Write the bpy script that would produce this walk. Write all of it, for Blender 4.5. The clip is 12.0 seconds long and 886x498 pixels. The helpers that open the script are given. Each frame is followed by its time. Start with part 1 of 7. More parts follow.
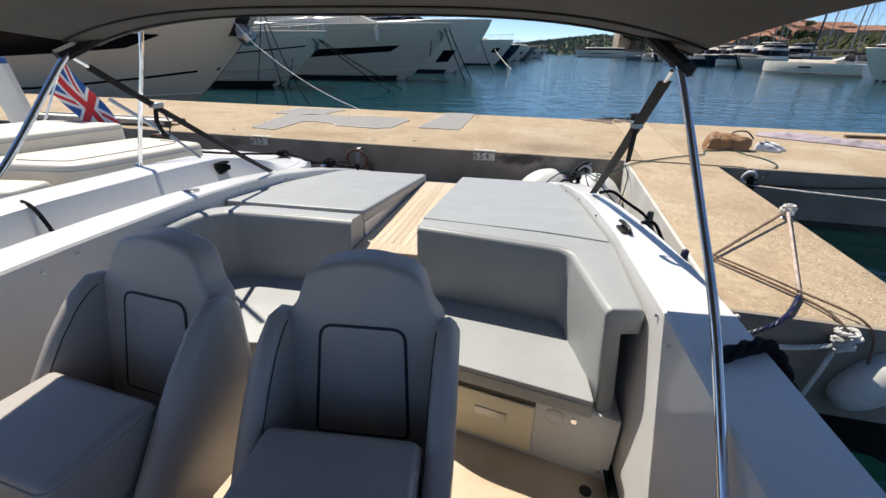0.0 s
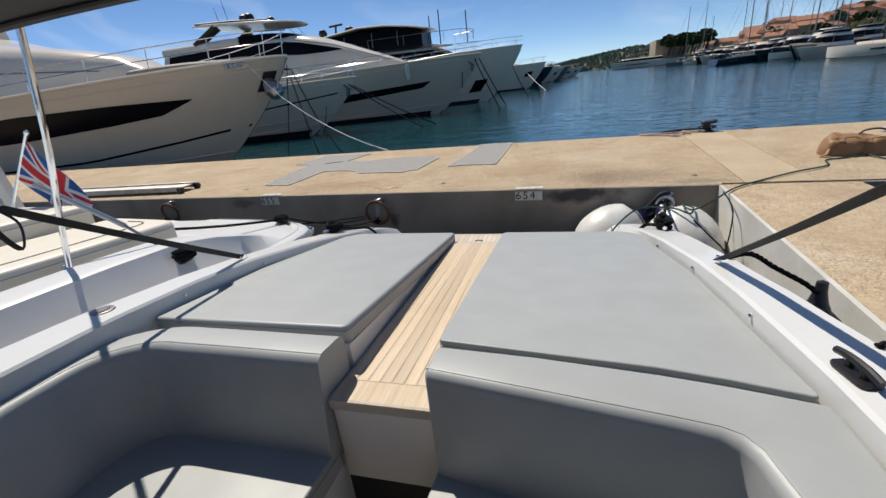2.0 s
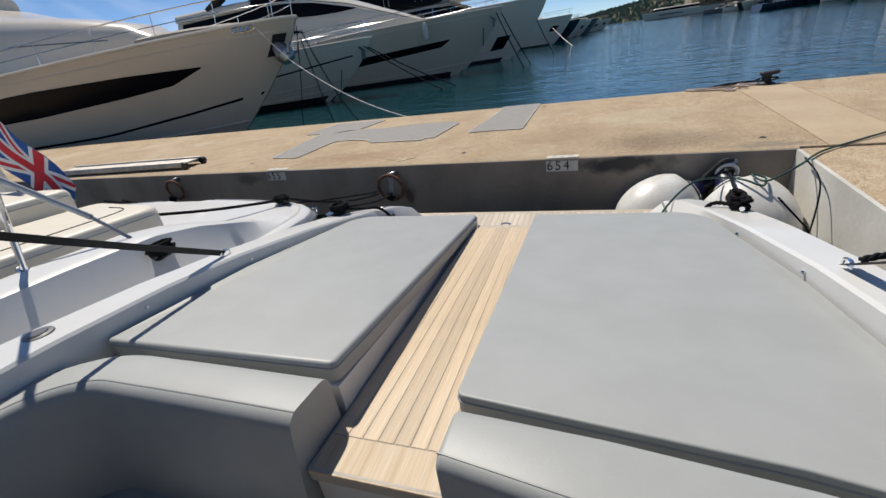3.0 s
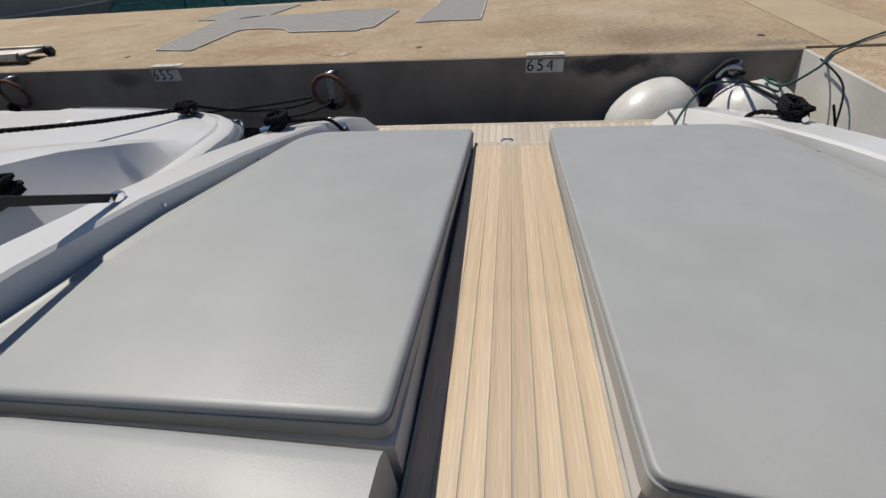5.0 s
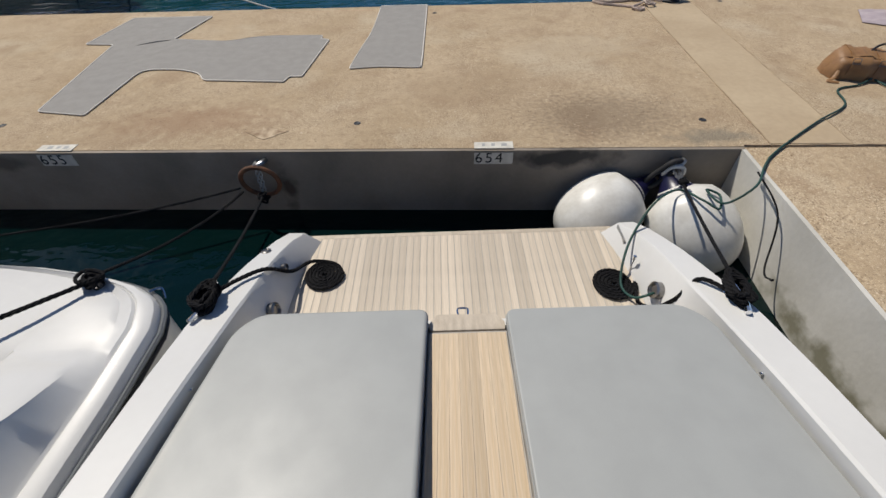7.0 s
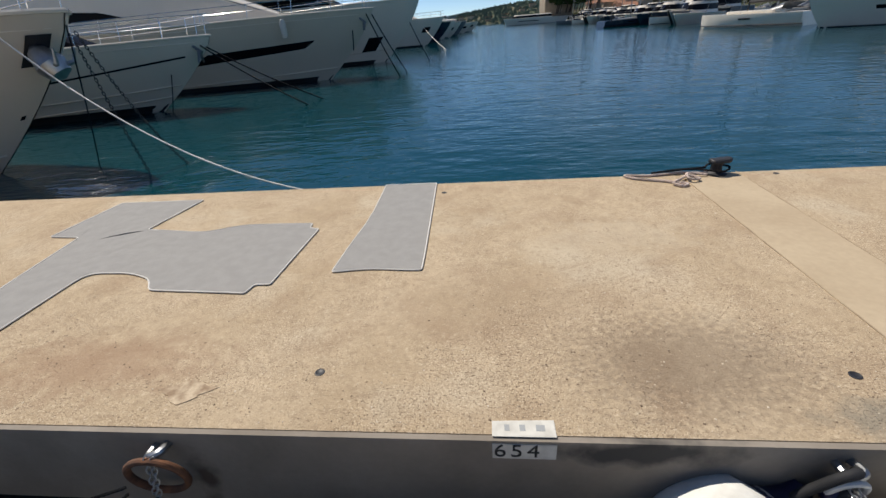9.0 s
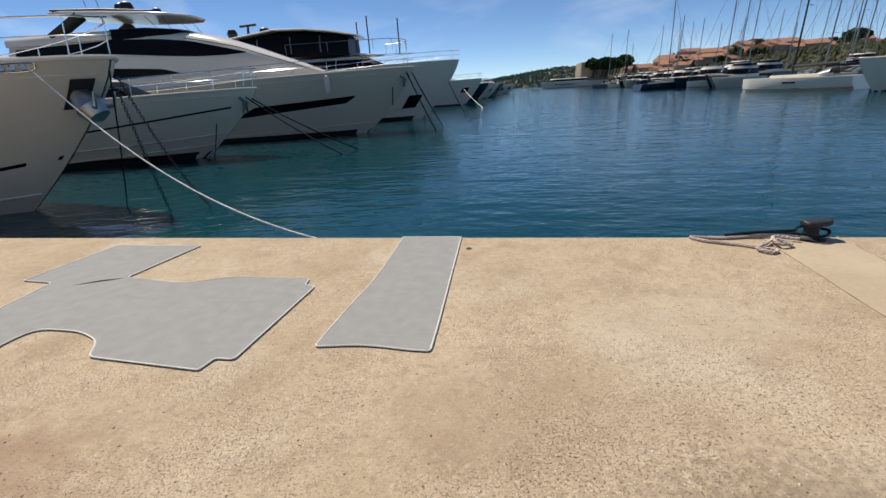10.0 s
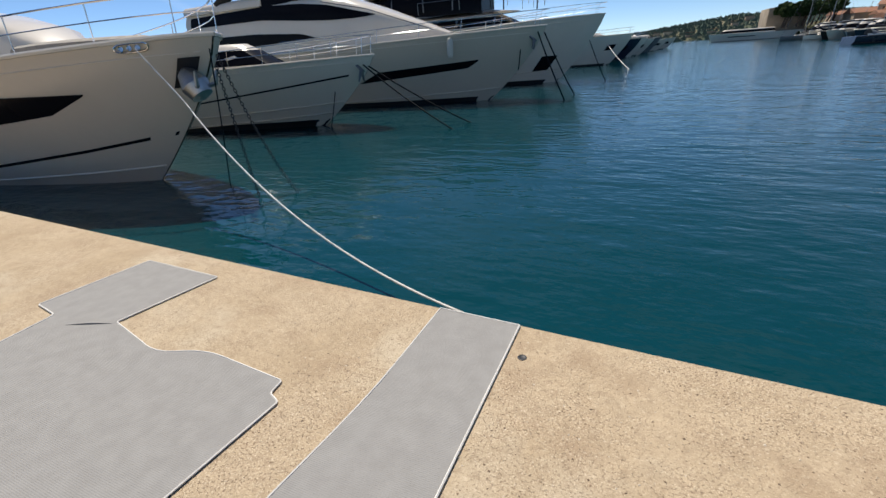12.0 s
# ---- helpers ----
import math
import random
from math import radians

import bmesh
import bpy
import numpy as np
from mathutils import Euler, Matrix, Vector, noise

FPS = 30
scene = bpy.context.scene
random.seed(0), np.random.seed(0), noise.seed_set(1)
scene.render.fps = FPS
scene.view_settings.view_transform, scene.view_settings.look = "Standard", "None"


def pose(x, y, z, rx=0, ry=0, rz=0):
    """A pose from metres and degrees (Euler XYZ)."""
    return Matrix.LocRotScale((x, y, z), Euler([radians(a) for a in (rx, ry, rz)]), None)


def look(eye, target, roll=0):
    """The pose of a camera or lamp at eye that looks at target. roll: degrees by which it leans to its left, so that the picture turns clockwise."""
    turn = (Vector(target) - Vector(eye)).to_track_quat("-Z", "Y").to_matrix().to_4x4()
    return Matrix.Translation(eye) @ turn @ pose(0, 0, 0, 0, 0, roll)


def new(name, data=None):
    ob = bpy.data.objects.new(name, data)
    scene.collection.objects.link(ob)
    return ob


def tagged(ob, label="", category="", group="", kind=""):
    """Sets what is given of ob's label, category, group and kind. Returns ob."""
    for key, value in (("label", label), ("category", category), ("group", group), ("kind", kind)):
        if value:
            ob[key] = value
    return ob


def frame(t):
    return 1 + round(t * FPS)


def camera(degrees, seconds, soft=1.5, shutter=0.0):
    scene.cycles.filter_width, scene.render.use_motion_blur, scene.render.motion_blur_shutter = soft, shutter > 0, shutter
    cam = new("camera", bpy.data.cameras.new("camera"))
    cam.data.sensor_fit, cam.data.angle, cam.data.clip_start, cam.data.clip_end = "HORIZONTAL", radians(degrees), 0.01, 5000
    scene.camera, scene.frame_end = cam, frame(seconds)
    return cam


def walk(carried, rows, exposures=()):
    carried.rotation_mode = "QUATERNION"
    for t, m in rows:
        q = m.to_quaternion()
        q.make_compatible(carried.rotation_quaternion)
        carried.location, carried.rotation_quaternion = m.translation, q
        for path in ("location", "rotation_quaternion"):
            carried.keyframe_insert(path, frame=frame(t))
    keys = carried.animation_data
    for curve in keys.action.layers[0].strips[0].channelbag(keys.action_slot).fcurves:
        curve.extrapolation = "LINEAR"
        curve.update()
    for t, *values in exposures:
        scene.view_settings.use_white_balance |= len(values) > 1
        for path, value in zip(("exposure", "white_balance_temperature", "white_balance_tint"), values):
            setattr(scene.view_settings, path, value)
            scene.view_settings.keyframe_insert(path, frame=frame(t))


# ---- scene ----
# World: x to starboard of the boat, y aft towards the quay and the basin, z up; quay top at z = 0.
cam = camera(93.2, 12.0)
PATH = [
    (0, (0.752, 0.114, 1.253), (0.439, 1.895, 0.398), 0.9),
    (0.5, (0.686, 0.374, 1.236), (0.263, 2.131, 0.381), 1.3),
    (1, (0.724, 0.688, 1.205), (0.119, 2.428, 0.426), 0.3),
    (1.5, (0.691, 0.998, 1.165), (0.07, 2.77, 0.477), -2.8),
    (2, (0.631, 1.307, 1.172), (0.089, 3.092, 0.449), -6.3),
    (2.5, (0.539, 1.573, 1.124), (-0.104, 3.296, 0.339), -8.6),
    (3, (0.506, 1.811, 1.113), (-0.136, 3.5, 0.256), -8.6),
    (3.2, (0.441, 1.859, 1.088), (-0.152, 3.545, 0.191), -8.1),
    (4.8, (-0.036, 2.233, 0.973), (-0.326, 3.811, -0.221), -5.2),
    (5, (-0.058, 2.299, 0.947), (-0.325, 3.842, -0.297), -5.2),
    (5.5, (0.062, 2.609, 0.951), (0.035, 4.101, -0.381), -3.4),
    (6, (0.14, 2.815, 1.161), (0.317, 4.319, -0.146), -4.2),
    (6.5, (-0.048, 3.087, 1.46), (0.03, 4.506, 0.052), -2.8),
    (7, (-0.091, 3.188, 1.769), (-0.116, 4.59, 0.343), -2.6),
    (7.5, (-0.02, 3.495, 1.802), (-0.126, 4.997, 0.486), -3.5),
    (7.7, (-0.019, 3.616, 1.805), (-0.14, 5.174, 0.557), -3.2),
    (9.3, (0.063, 4.881, 1.661), (-0.049, 6.689, 0.814), -4.7),
    (9.5, (0.05, 5.012, 1.551), (-0.089, 6.849, 0.773), -4.2),
    (10, (0.094, 5.429, 1.478), (-0.156, 7.284, 0.775), -3.6),
    (10.5, (0.167, 5.873, 1.453), (-0.123, 7.72, 0.744), -3.0),
    (11, (0.151, 6.48, 1.649), (-0.13, 8.32, 0.915), -2.2),
    (11.5, (0.258, 6.777, 1.741), (-0.145, 8.568, 0.947), -3.2),
    (12, (0.345, 7.183, 1.801), (-0.438, 8.824, 0.969), -4.2),
]
walk(cam, [(t, look(eye, target, roll)) for t, eye, target, roll in PATH],
     exposures=((0.0, 0.62), (1.0, 0.36), (2.5, 0.21), (5.0, -0.13), (7.0, -0.09), (7.6, 0.05), (9.5, 0.26), (12.0, 0.39)))

# ---- light ----
SUN_EL, SUN_AZ = radians(56), radians(-46)
to_sun = Vector((math.sin(SUN_AZ) * math.cos(SUN_EL), math.cos(SUN_AZ) * math.cos(SUN_EL), math.sin(SUN_EL)))
world = bpy.data.worlds.new("sky")
scene.world = world
world.use_nodes = True
wn = world.node_tree.nodes
sky = wn.new("ShaderNodeTexSky")
sky.sky_type, sky.sun_disc, sky.sun_elevation, sky.sun_rotation = "NISHITA", False, SUN_EL, SUN_AZ
sky.altitude = 2500
sky.air_density, sky.dust_density, sky.ozone_density = 0.75, 0.0, 3.0
blue = wn.new("ShaderNodeHueSaturation")
blue.inputs["Saturation"].default_value = 1.08
world.node_tree.links.new(sky.outputs[0], blue.inputs["Color"])
# thin cirrus, the same all round
sky_at, sky_map, cirrus, veil, cloudy = (wn.new("ShaderNode" + k) for k in ("TexCoord", "Mapping", "TexNoise", "MapRange", "Mix"))
sky_map.inputs["Scale"].default_value, sky_map.inputs["Rotation"].default_value = (1.2, 5.0, 6.0), (0.3, 0.2, 0.5)
cirrus.inputs["Scale"].default_value, cirrus.inputs["Detail"].default_value, cirrus.inputs["Distortion"].default_value = 1.3, 9, 0.6
for k, v in (("From Min", 0.50), ("From Max", 0.78), ("To Min", 0.0), ("To Max", 0.32)):
    veil.inputs[k].default_value = v
cloudy.data_type = "RGBA"
cloudy.inputs["B"].default_value = (9.5, 9.8, 10.2, 1)
for a, b in ((sky_at.outputs["Generated"], sky_map.inputs["Vector"]), (sky_map.outputs[0], cirrus.inputs["Vector"]), (cirrus.outputs["Fac"], veil.inputs["Value"]),
             (veil.outputs[0], cloudy.inputs["Factor"]), (blue.outputs[0], cloudy.inputs["A"]), (cloudy.outputs["Result"], wn["Background"].inputs[0])):
    world.node_tree.links.new(a, b)
wn["Background"].inputs[1].default_value = 0.093
sun = new("sun", bpy.data.lights.new("sun", "SUN"))
sun.data.energy, sun.data.angle, sun.data.color = 4.3, radians(0.5), (1.0, 0.93, 0.82)
sun.matrix_world = look(to_sun * 50, (0, 0, 0))

# ---- materials ----
def material(name, color, rough=0.5, metal=0.0, second=None, scale=6.0, fine=60.0, bump=0.1, depth=0.004, vary=0.12, rand=0.0, coat=0.0,
             stretch=(1, 1, 1), spec=0.5, streak=0.0, emit=0.0):
    m = bpy.data.materials.new(name)
    m.use_nodes = True
    n, l = m.node_tree.nodes, m.node_tree.links
    b = n["Principled BSDF"]
    b.inputs["Metallic"].default_value = metal
    b.inputs["Coat Weight"].default_value = coat
    b.inputs["Specular IOR Level"].default_value = spec
    tc, mp = n.new("ShaderNodeTexCoord"), n.new("ShaderNodeMapping")
    mp.inputs["Scale"].default_value = stretch
    l.new(tc.outputs["Object"], mp.inputs["Vector"])
    big, small = n.new("ShaderNodeTexNoise"), n.new("ShaderNodeTexNoise")
    for t, sc, de in ((big, scale, 4), (small, fine, 5)):
        t.inputs["Scale"].default_value, t.inputs["Detail"].default_value = sc, de
        l.new(mp.outputs[0], t.inputs["Vector"])
    ramp = n.new("ShaderNodeMapRange")
    ramp.inputs["From Min"].default_value, ramp.inputs["From Max"].default_value = 0.35, 0.65
    l.new(big.outputs["Fac"], ramp.inputs["Value"])
    mix = n.new("ShaderNodeMix")
    mix.data_type = "RGBA"
    other = second or tuple(c * (1 - 2 * vary) for c in color)
    mix.inputs["A"].default_value, mix.inputs["B"].default_value = (*color, 1), (*other, 1)
    l.new(ramp.outputs[0], mix.inputs["Factor"])
    hsv = n.new("ShaderNodeHueSaturation")
    l.new(mix.outputs["Result"], hsv.inputs["Color"])
    val = n.new("ShaderNodeMapRange")
    val.inputs["To Min"].default_value, val.inputs["To Max"].default_value = 1 - vary, 1 + vary
    l.new(small.outputs["Fac"], val.inputs["Value"])
    out = val.outputs[0]
    if rand:
        info, r2, mul = n.new("ShaderNodeObjectInfo"), n.new("ShaderNodeMapRange"), n.new("ShaderNodeMath")
        r2.inputs["To Min"].default_value, r2.inputs["To Max"].default_value = 1 - rand, 1 + rand
        mul.operation = "MULTIPLY"
        l.new(info.outputs["Random"], r2.inputs["Value"])
        l.new(r2.outputs[0], mul.inputs[0])
        l.new(out, mul.inputs[1])
        out = mul.outputs[0]
    l.new(out, hsv.inputs["Value"])
    l.new(hsv.outputs[0], b.inputs["Base Color"])
    rr = n.new("ShaderNodeMapRange")
    rr.inputs["To Min"].default_value, rr.inputs["To Max"].default_value = max(rough - 0.08, 0.02), min(rough + 0.08, 1)
    l.new(big.outputs["Fac"], rr.inputs["Value"])
    l.new(rr.outputs[0], b.inputs["Roughness"])
    if bump:
        bp = n.new("ShaderNodeBump")
        bp.inputs["Strength"].default_value, bp.inputs["Distance"].default_value = bump, depth
        l.new(small.outputs["Fac"], bp.inputs["Height"])
        l.new(bp.outputs[0], b.inputs["Normal"])
    if emit:
        b.inputs["Emission Color"].default_value, b.inputs["Emission Strength"].default_value = (*color, 1), emit
    return m


def quay_material():
    """Worn sandy concrete: pale and brown patches, small pebbles and dark pits."""
    m = material("quay_concrete", (0.465, 0.366, 0.248), 0.9, second=(0.40, 0.307, 0.20), scale=1.1, fine=9, bump=0.3, depth=0.005, vary=0.2, spec=0.2)
    n, l = m.node_tree.nodes, m.node_tree.links
    tc = n["Texture Coordinate"]
    b = n["Principled BSDF"]
    col = [x for x in n if x.type == "HUE_SAT"][0].outputs[0]

    def remap(src, a, z, lo, hi):
        r = n.new("ShaderNodeMapRange")
        for k, v in (("From Min", a), ("From Max", z), ("To Min", lo), ("To Max", hi)):
            r.inputs[k].default_value = v
        l.new(src, r.inputs["Value"])
        return r.outputs[0]

    def cloud(scale, detail=6):
        t = n.new("ShaderNodeTexNoise")
        t.inputs["Scale"].default_value, t.inputs["Detail"].default_value = scale, detail
        l.new(tc.outputs["Object"], t.inputs["Vector"])
        return t.outputs["Fac"]

    def times(a, c):
        t = n.new("ShaderNodeMath")
        t.operation = "MULTIPLY"
        l.new(a, t.inputs[0])
        l.new(c, t.inputs[1])
        return t.outputs[0]

    def blend(src, fac, rgb):
        t = n.new("ShaderNodeMix")
        t.data_type = "RGBA"
        l.new(fac, t.inputs["Factor"])
        l.new(src, t.inputs["A"])
        t.inputs["B"].default_value = (*rgb, 1)
        return t.outputs["Result"]

    # broad greyish-pale laitance and browner traffic dirt
    col = blend(col, remap(cloud(0.75), 0.54, 0.68, 0, 0.75), (0.53, 0.455, 0.34))
    col = blend(col, remap(cloud(2.3, 8), 0.52, 0.68, 0, 0.7), (0.33, 0.24, 0.155))
    col = blend(col, remap(cloud(20, 8), 0.53, 0.66, 0, 0.42), (0.27, 0.198, 0.13))
    col = blend(col, remap(cloud(31, 8), 0.58, 0.70, 0, 0.5), (0.60, 0.50, 0.36))
    worn = remap(cloud(1.2, 3), 0.40, 0.60, 0.35, 1.0)
    # irregular grit: dark crevices and pale sand grains
    grit, sand = cloud(80, 4), cloud(115, 3)
    crevice = times(remap(grit, 0.36, 0.44, 1.0, 0), worn)
    col = blend(col, times(crevice, remap(cloud(7, 3), 0.3, 0.7, 0.4, 1.0)), (0.14, 0.09, 0.055))
    col = blend(col, times(remap(sand, 0.57, 0.65, 0, 0.85), worn), (0.68, 0.57, 0.42))
    relief = crevice
    for scale, lo, hi, dark, light in ((62, 0.05, 0.93, (0.21, 0.145, 0.095), (0.66, 0.56, 0.43)), (140, 0.28, 0.80, (0.24, 0.165, 0.105), (0.62, 0.50, 0.36)), (260, 0.32, 0.78, (0.29, 0.19, 0.12), (0.62, 0.50, 0.36))):
        v = n.new("ShaderNodeTexVoronoi")
        v.inputs["Scale"].default_value = scale
        l.new(tc.outputs["Object"], v.inputs["Vector"])
        s = n.new("ShaderNodeSeparateColor")
        l.new(v.outputs["Color"], s.inputs[0])
        spot = times(remap(v.outputs["Distance"], 0.20, 0.42, 1, 0), worn)
        pit = times(spot, remap(s.outputs[0], lo, lo + 0.02, 0.85, 0))
        col = blend(col, pit, dark)
        col = blend(col, times(spot, remap(s.outputs[0], hi, hi + 0.02, 0, 0.75)), light)
    bp = n.new("ShaderNodeBump")
    bp.inputs["Strength"].default_value, bp.inputs["Distance"].default_value = 0.6, 0.006
    bp.invert = True
    l.new(relief, bp.inputs["Height"])
    l.new(b.inputs["Normal"].links[0].from_socket, bp.inputs["Normal"])
    l.new(bp.outputs[0], b.inputs["Normal"])
    l.new(col, b.inputs["Base Color"])
    return m


def water_material(name, color):
    m = bpy.data.materials.new(name)
    m.use_nodes = True
    n, l = m.node_tree.nodes, m.node_tree.links
    b = n["Principled BSDF"]
    b.inputs["Base Color"].default_value = (*color, 1)
    b.inputs["Roughness"].default_value, b.inputs["IOR"].default_value = 0.04, 1.33
    tc = n.new("ShaderNodeTexCoord")
    height = None
    for sc, stretch, weight in ((0.9, (0.7, 1.5, 1), 1.0), (3.1, (0.8, 1.6, 1), 0.30), (9.0, (1, 1.4, 1), 0.07)):
        mp, t = n.new("ShaderNodeMapping"), n.new("ShaderNodeTexNoise")
        mp.inputs["Scale"].default_value = stretch
        mp.inputs["Rotation"].default_value = (0, 0, 0.2)
        t.inputs["Scale"].default_value, t.inputs["Detail"].default_value = sc, 2
        l.new(tc.outputs["Object"], mp.inputs[0])
        l.new(mp.outputs[0], t.inputs["Vector"])
        mul = n.new("ShaderNodeMath")
        mul.operation = "MULTIPLY_ADD"
        mul.inputs[1].default_value = weight
        l.new(t.outputs["Fac"], mul.inputs[0])
        if height:
            l.new(height, mul.inputs[2])
        else:
            mul.inputs[2].default_value = 0
        height = mul.outputs[0]
    bp = n.new("ShaderNodeBump")
    bp.inputs["Strength"].default_value, bp.inputs["Distance"].default_value = 1.0, 0.055
    l.new(height, bp.inputs["Height"])
    l.new(bp.outputs[0], b.inputs["Normal"])
    return m


def stain(m, centre, size, color, amount, scale=7.0):
    """A soft-edged stain of its own shape at one spot of a material."""
    n, l = m.node_tree.nodes, m.node_tree.links
    b = n["Principled BSDF"]
    src = b.inputs["Base Color"].links[0].from_socket
    mp, nz, add = n.new("ShaderNodeVectorMath"), n.new("ShaderNodeTexNoise"), n.new("ShaderNodeVectorMath")
    mp.operation, add.operation = "SUBTRACT", "DIVIDE"
    mp.inputs[1].default_value, add.inputs[1].default_value = centre, size
    l.new(n["Texture Coordinate"].outputs["Object"], mp.inputs[0])
    l.new(mp.outputs[0], add.inputs[0])
    ln = n.new("ShaderNodeVectorMath")
    ln.operation = "LENGTH"
    l.new(add.outputs[0], ln.inputs[0])
    nz.inputs["Scale"].default_value, nz.inputs["Detail"].default_value = scale, 6
    l.new(n["Texture Coordinate"].outputs["Object"], nz.inputs["Vector"])
    sm = n.new("ShaderNodeMath")
    sm.operation, sm.inputs[1].default_value = "MULTIPLY_ADD", 1.6
    l.new(nz.outputs["Fac"], sm.inputs[0])
    l.new(ln.outputs["Value"], sm.inputs[2])
    rg = n.new("ShaderNodeMapRange")
    rg.inputs["From Min"].default_value, rg.inputs["From Max"].default_value = 1.15, 1.75
    rg.inputs["To Min"].default_value, rg.inputs["To Max"].default_value = amount, 0
    l.new(sm.outputs[0], rg.inputs["Value"])
    mx = n.new("ShaderNodeMix")
    mx.data_type = "RGBA"
    mx.inputs["B"].default_value = (*color, 1)
    l.new(rg.outputs[0], mx.inputs["Factor"])
    l.new(src, mx.inputs["A"])
    l.new(mx.outputs["Result"], b.inputs["Base Color"])
    return m


QUAY = quay_material()
WATER = water_material("harbour_water", (0.0006, 0.037, 0.048))
# same water in a darker colour that stands for the berth's shade
SHADEDWATER = water_material("shaded_berth_water", (0.0008, 0.008, 0.008))
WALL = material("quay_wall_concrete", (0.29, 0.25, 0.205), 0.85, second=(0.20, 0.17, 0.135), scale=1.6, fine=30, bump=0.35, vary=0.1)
FINGERWALL = material("pale_concrete", (0.60, 0.585, 0.54), 0.85, second=(0.50, 0.485, 0.44), scale=2.5, fine=30, bump=0.35, vary=0.08)
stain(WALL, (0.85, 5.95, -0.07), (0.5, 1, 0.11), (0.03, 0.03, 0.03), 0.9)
stain(WALL, (-1.42, 5.98, -0.35), (0.10, 1, 0.3), (0.055, 0.032, 0.02), 0.8)
stain(WALL, (-3.75, 6.15, -0.1), (0.25, 1, 0.08), (0.09, 0.07, 0.05), 0.6)
stain(QUAY, (1.25, 6.45, 0), (0.85, 0.55, 1), (0.13, 0.095, 0.07), 0.48, 26)
stain(QUAY, (2.0, 6.05, 0), (0.4, 0.14, 1), (0.18, 0.17, 0.14), 0.6, 9)
stain(QUAY, (0.3, 7.1, 0), (1.4, 0.6, 1), (0.27, 0.19, 0.125), 0.2, 26)
stain(QUAY, (1.4, 8.0, 0), (0.9, 0.5, 1), (0.52, 0.45, 0.345), 0.3, 6)
stain(QUAY, (-2.3, 6.6, 0), (1.0, 0.35, 1), (0.30, 0.19, 0.12), 0.5, 9)
stain(QUAY, (4.2, 6.2, 0), (0.7, 0.3, 1), (0.55, 0.46, 0.35), 0.6, 6)
stain(FINGERWALL, (1.97, 3.9, -0.5), (1, 1.4, 0.16), (0.13, 0.12, 0.06), 0.8, 9)
GEL = material("white_gelcoat", (0.65, 0.65, 0.64), 0.36, scale=3, fine=25, bump=0.02, vary=0.025, coat=0.35, spec=0.25)
CREAM = material("cream_gelcoat", (0.74, 0.68, 0.50), 0.3, scale=3, fine=30, bump=0.03, vary=0.03)
SOLE = material("worn_beige_sole", (0.60, 0.49, 0.35), 0.6, second=(0.50, 0.39, 0.26), scale=4, fine=70, bump=0.15, vary=0.1)
VINYL = material("grey_vinyl", (0.352, 0.365, 0.362), 0.48, second=(0.325, 0.337, 0.335), scale=5, fine=220, bump=0.25, depth=0.0015, vary=0.03)
VINYLD = material("slate_vinyl", (0.47, 0.43, 0.39), 0.36, second=(0.43, 0.39, 0.355), scale=5, fine=240, bump=0.2, depth=0.0015, vary=0.04)
PIPING = material("grey_piping", (0.33, 0.34, 0.34), 0.5, vary=0.04)
STITCH = material("dark_seam", (0.03, 0.033, 0.04), 0.6)
TEAK = material("bleached_teak", (0.60, 0.525, 0.43), 0.65, second=(0.50, 0.43, 0.345), scale=3, fine=24, bump=0.25, depth=0.002, vary=0.26, rand=0.14, stretch=(14, 0.4, 9))
TEAKW = material("honey_teak", (0.575, 0.47, 0.345), 0.6, second=(0.49, 0.37, 0.24), scale=3, fine=24, bump=0.25, depth=0.002, vary=0.34, rand=0.11, stretch=(14, 0.35, 9))
CAULK = material("grey_caulk", (0.44, 0.41, 0.37), 0.8)
CHROME = material("polished_steel", (0.82, 0.83, 0.85), 0.09, 1.0, scale=4, bump=0.0, vary=0.03)
STEEL = material("galvanised_steel", (0.45, 0.46, 0.47), 0.4, 1.0, vary=0.12)
RUST = material("rusty_iron", (0.20, 0.085, 0.04), 0.85, second=(0.10, 0.05, 0.03), scale=14, fine=70, bump=0.5, vary=0.2)
BLACKROPE = material("black_rope", (0.010, 0.010, 0.012), 0.85, fine=160, bump=0.4, vary=0.25, spec=0.2)
WHITEROPE = material("white_rope", (0.72, 0.70, 0.66), 0.85, fine=160, bump=0.4, vary=0.15)
PINKROPE = material("faded_pink_rope", (0.62, 0.50, 0.43), 0.85, fine=120, bump=0.4, vary=0.2)
GREENROPE = material("green_rope", (0.012, 0.062, 0.052), 0.7, fine=160, bump=0.3, vary=0.2)
BROWNROPE = material("brown_rope", (0.20, 0.13, 0.09), 0.85, fine=140, bump=0.4, vary=0.2)
BLACK = material("black_plastic", (0.015, 0.015, 0.017), 0.4, vary=0.15)
STRAP = material("black_webbing", (0.016, 0.016, 0.018), 0.8, fine=300, bump=0.4, vary=0.2)
CANVAS = material("charcoal_canvas", (0.085, 0.083, 0.082), 0.9, second=(0.07, 0.068, 0.068), scale=3, fine=200, bump=0.3, depth=0.002, vary=0.08)
FENDER = material("white_fender_vinyl", (0.72, 0.715, 0.68), 0.35, second=(0.60, 0.585, 0.54), scale=7, fine=40, bump=0.08, vary=0.1)
NAVY = material("navy_vinyl", (0.012, 0.012, 0.05), 0.35, vary=0.1)
OLIVE = material("olive_fender_cover", (0.10, 0.10, 0.05), 0.9, fine=150, bump=0.3)
MAT = material("grey_carpet", (0.295, 0.285, 0.27), 0.95, second=(0.27, 0.26, 0.246), scale=9, fine=130, bump=0.6, depth=0.003, vary=0.08)
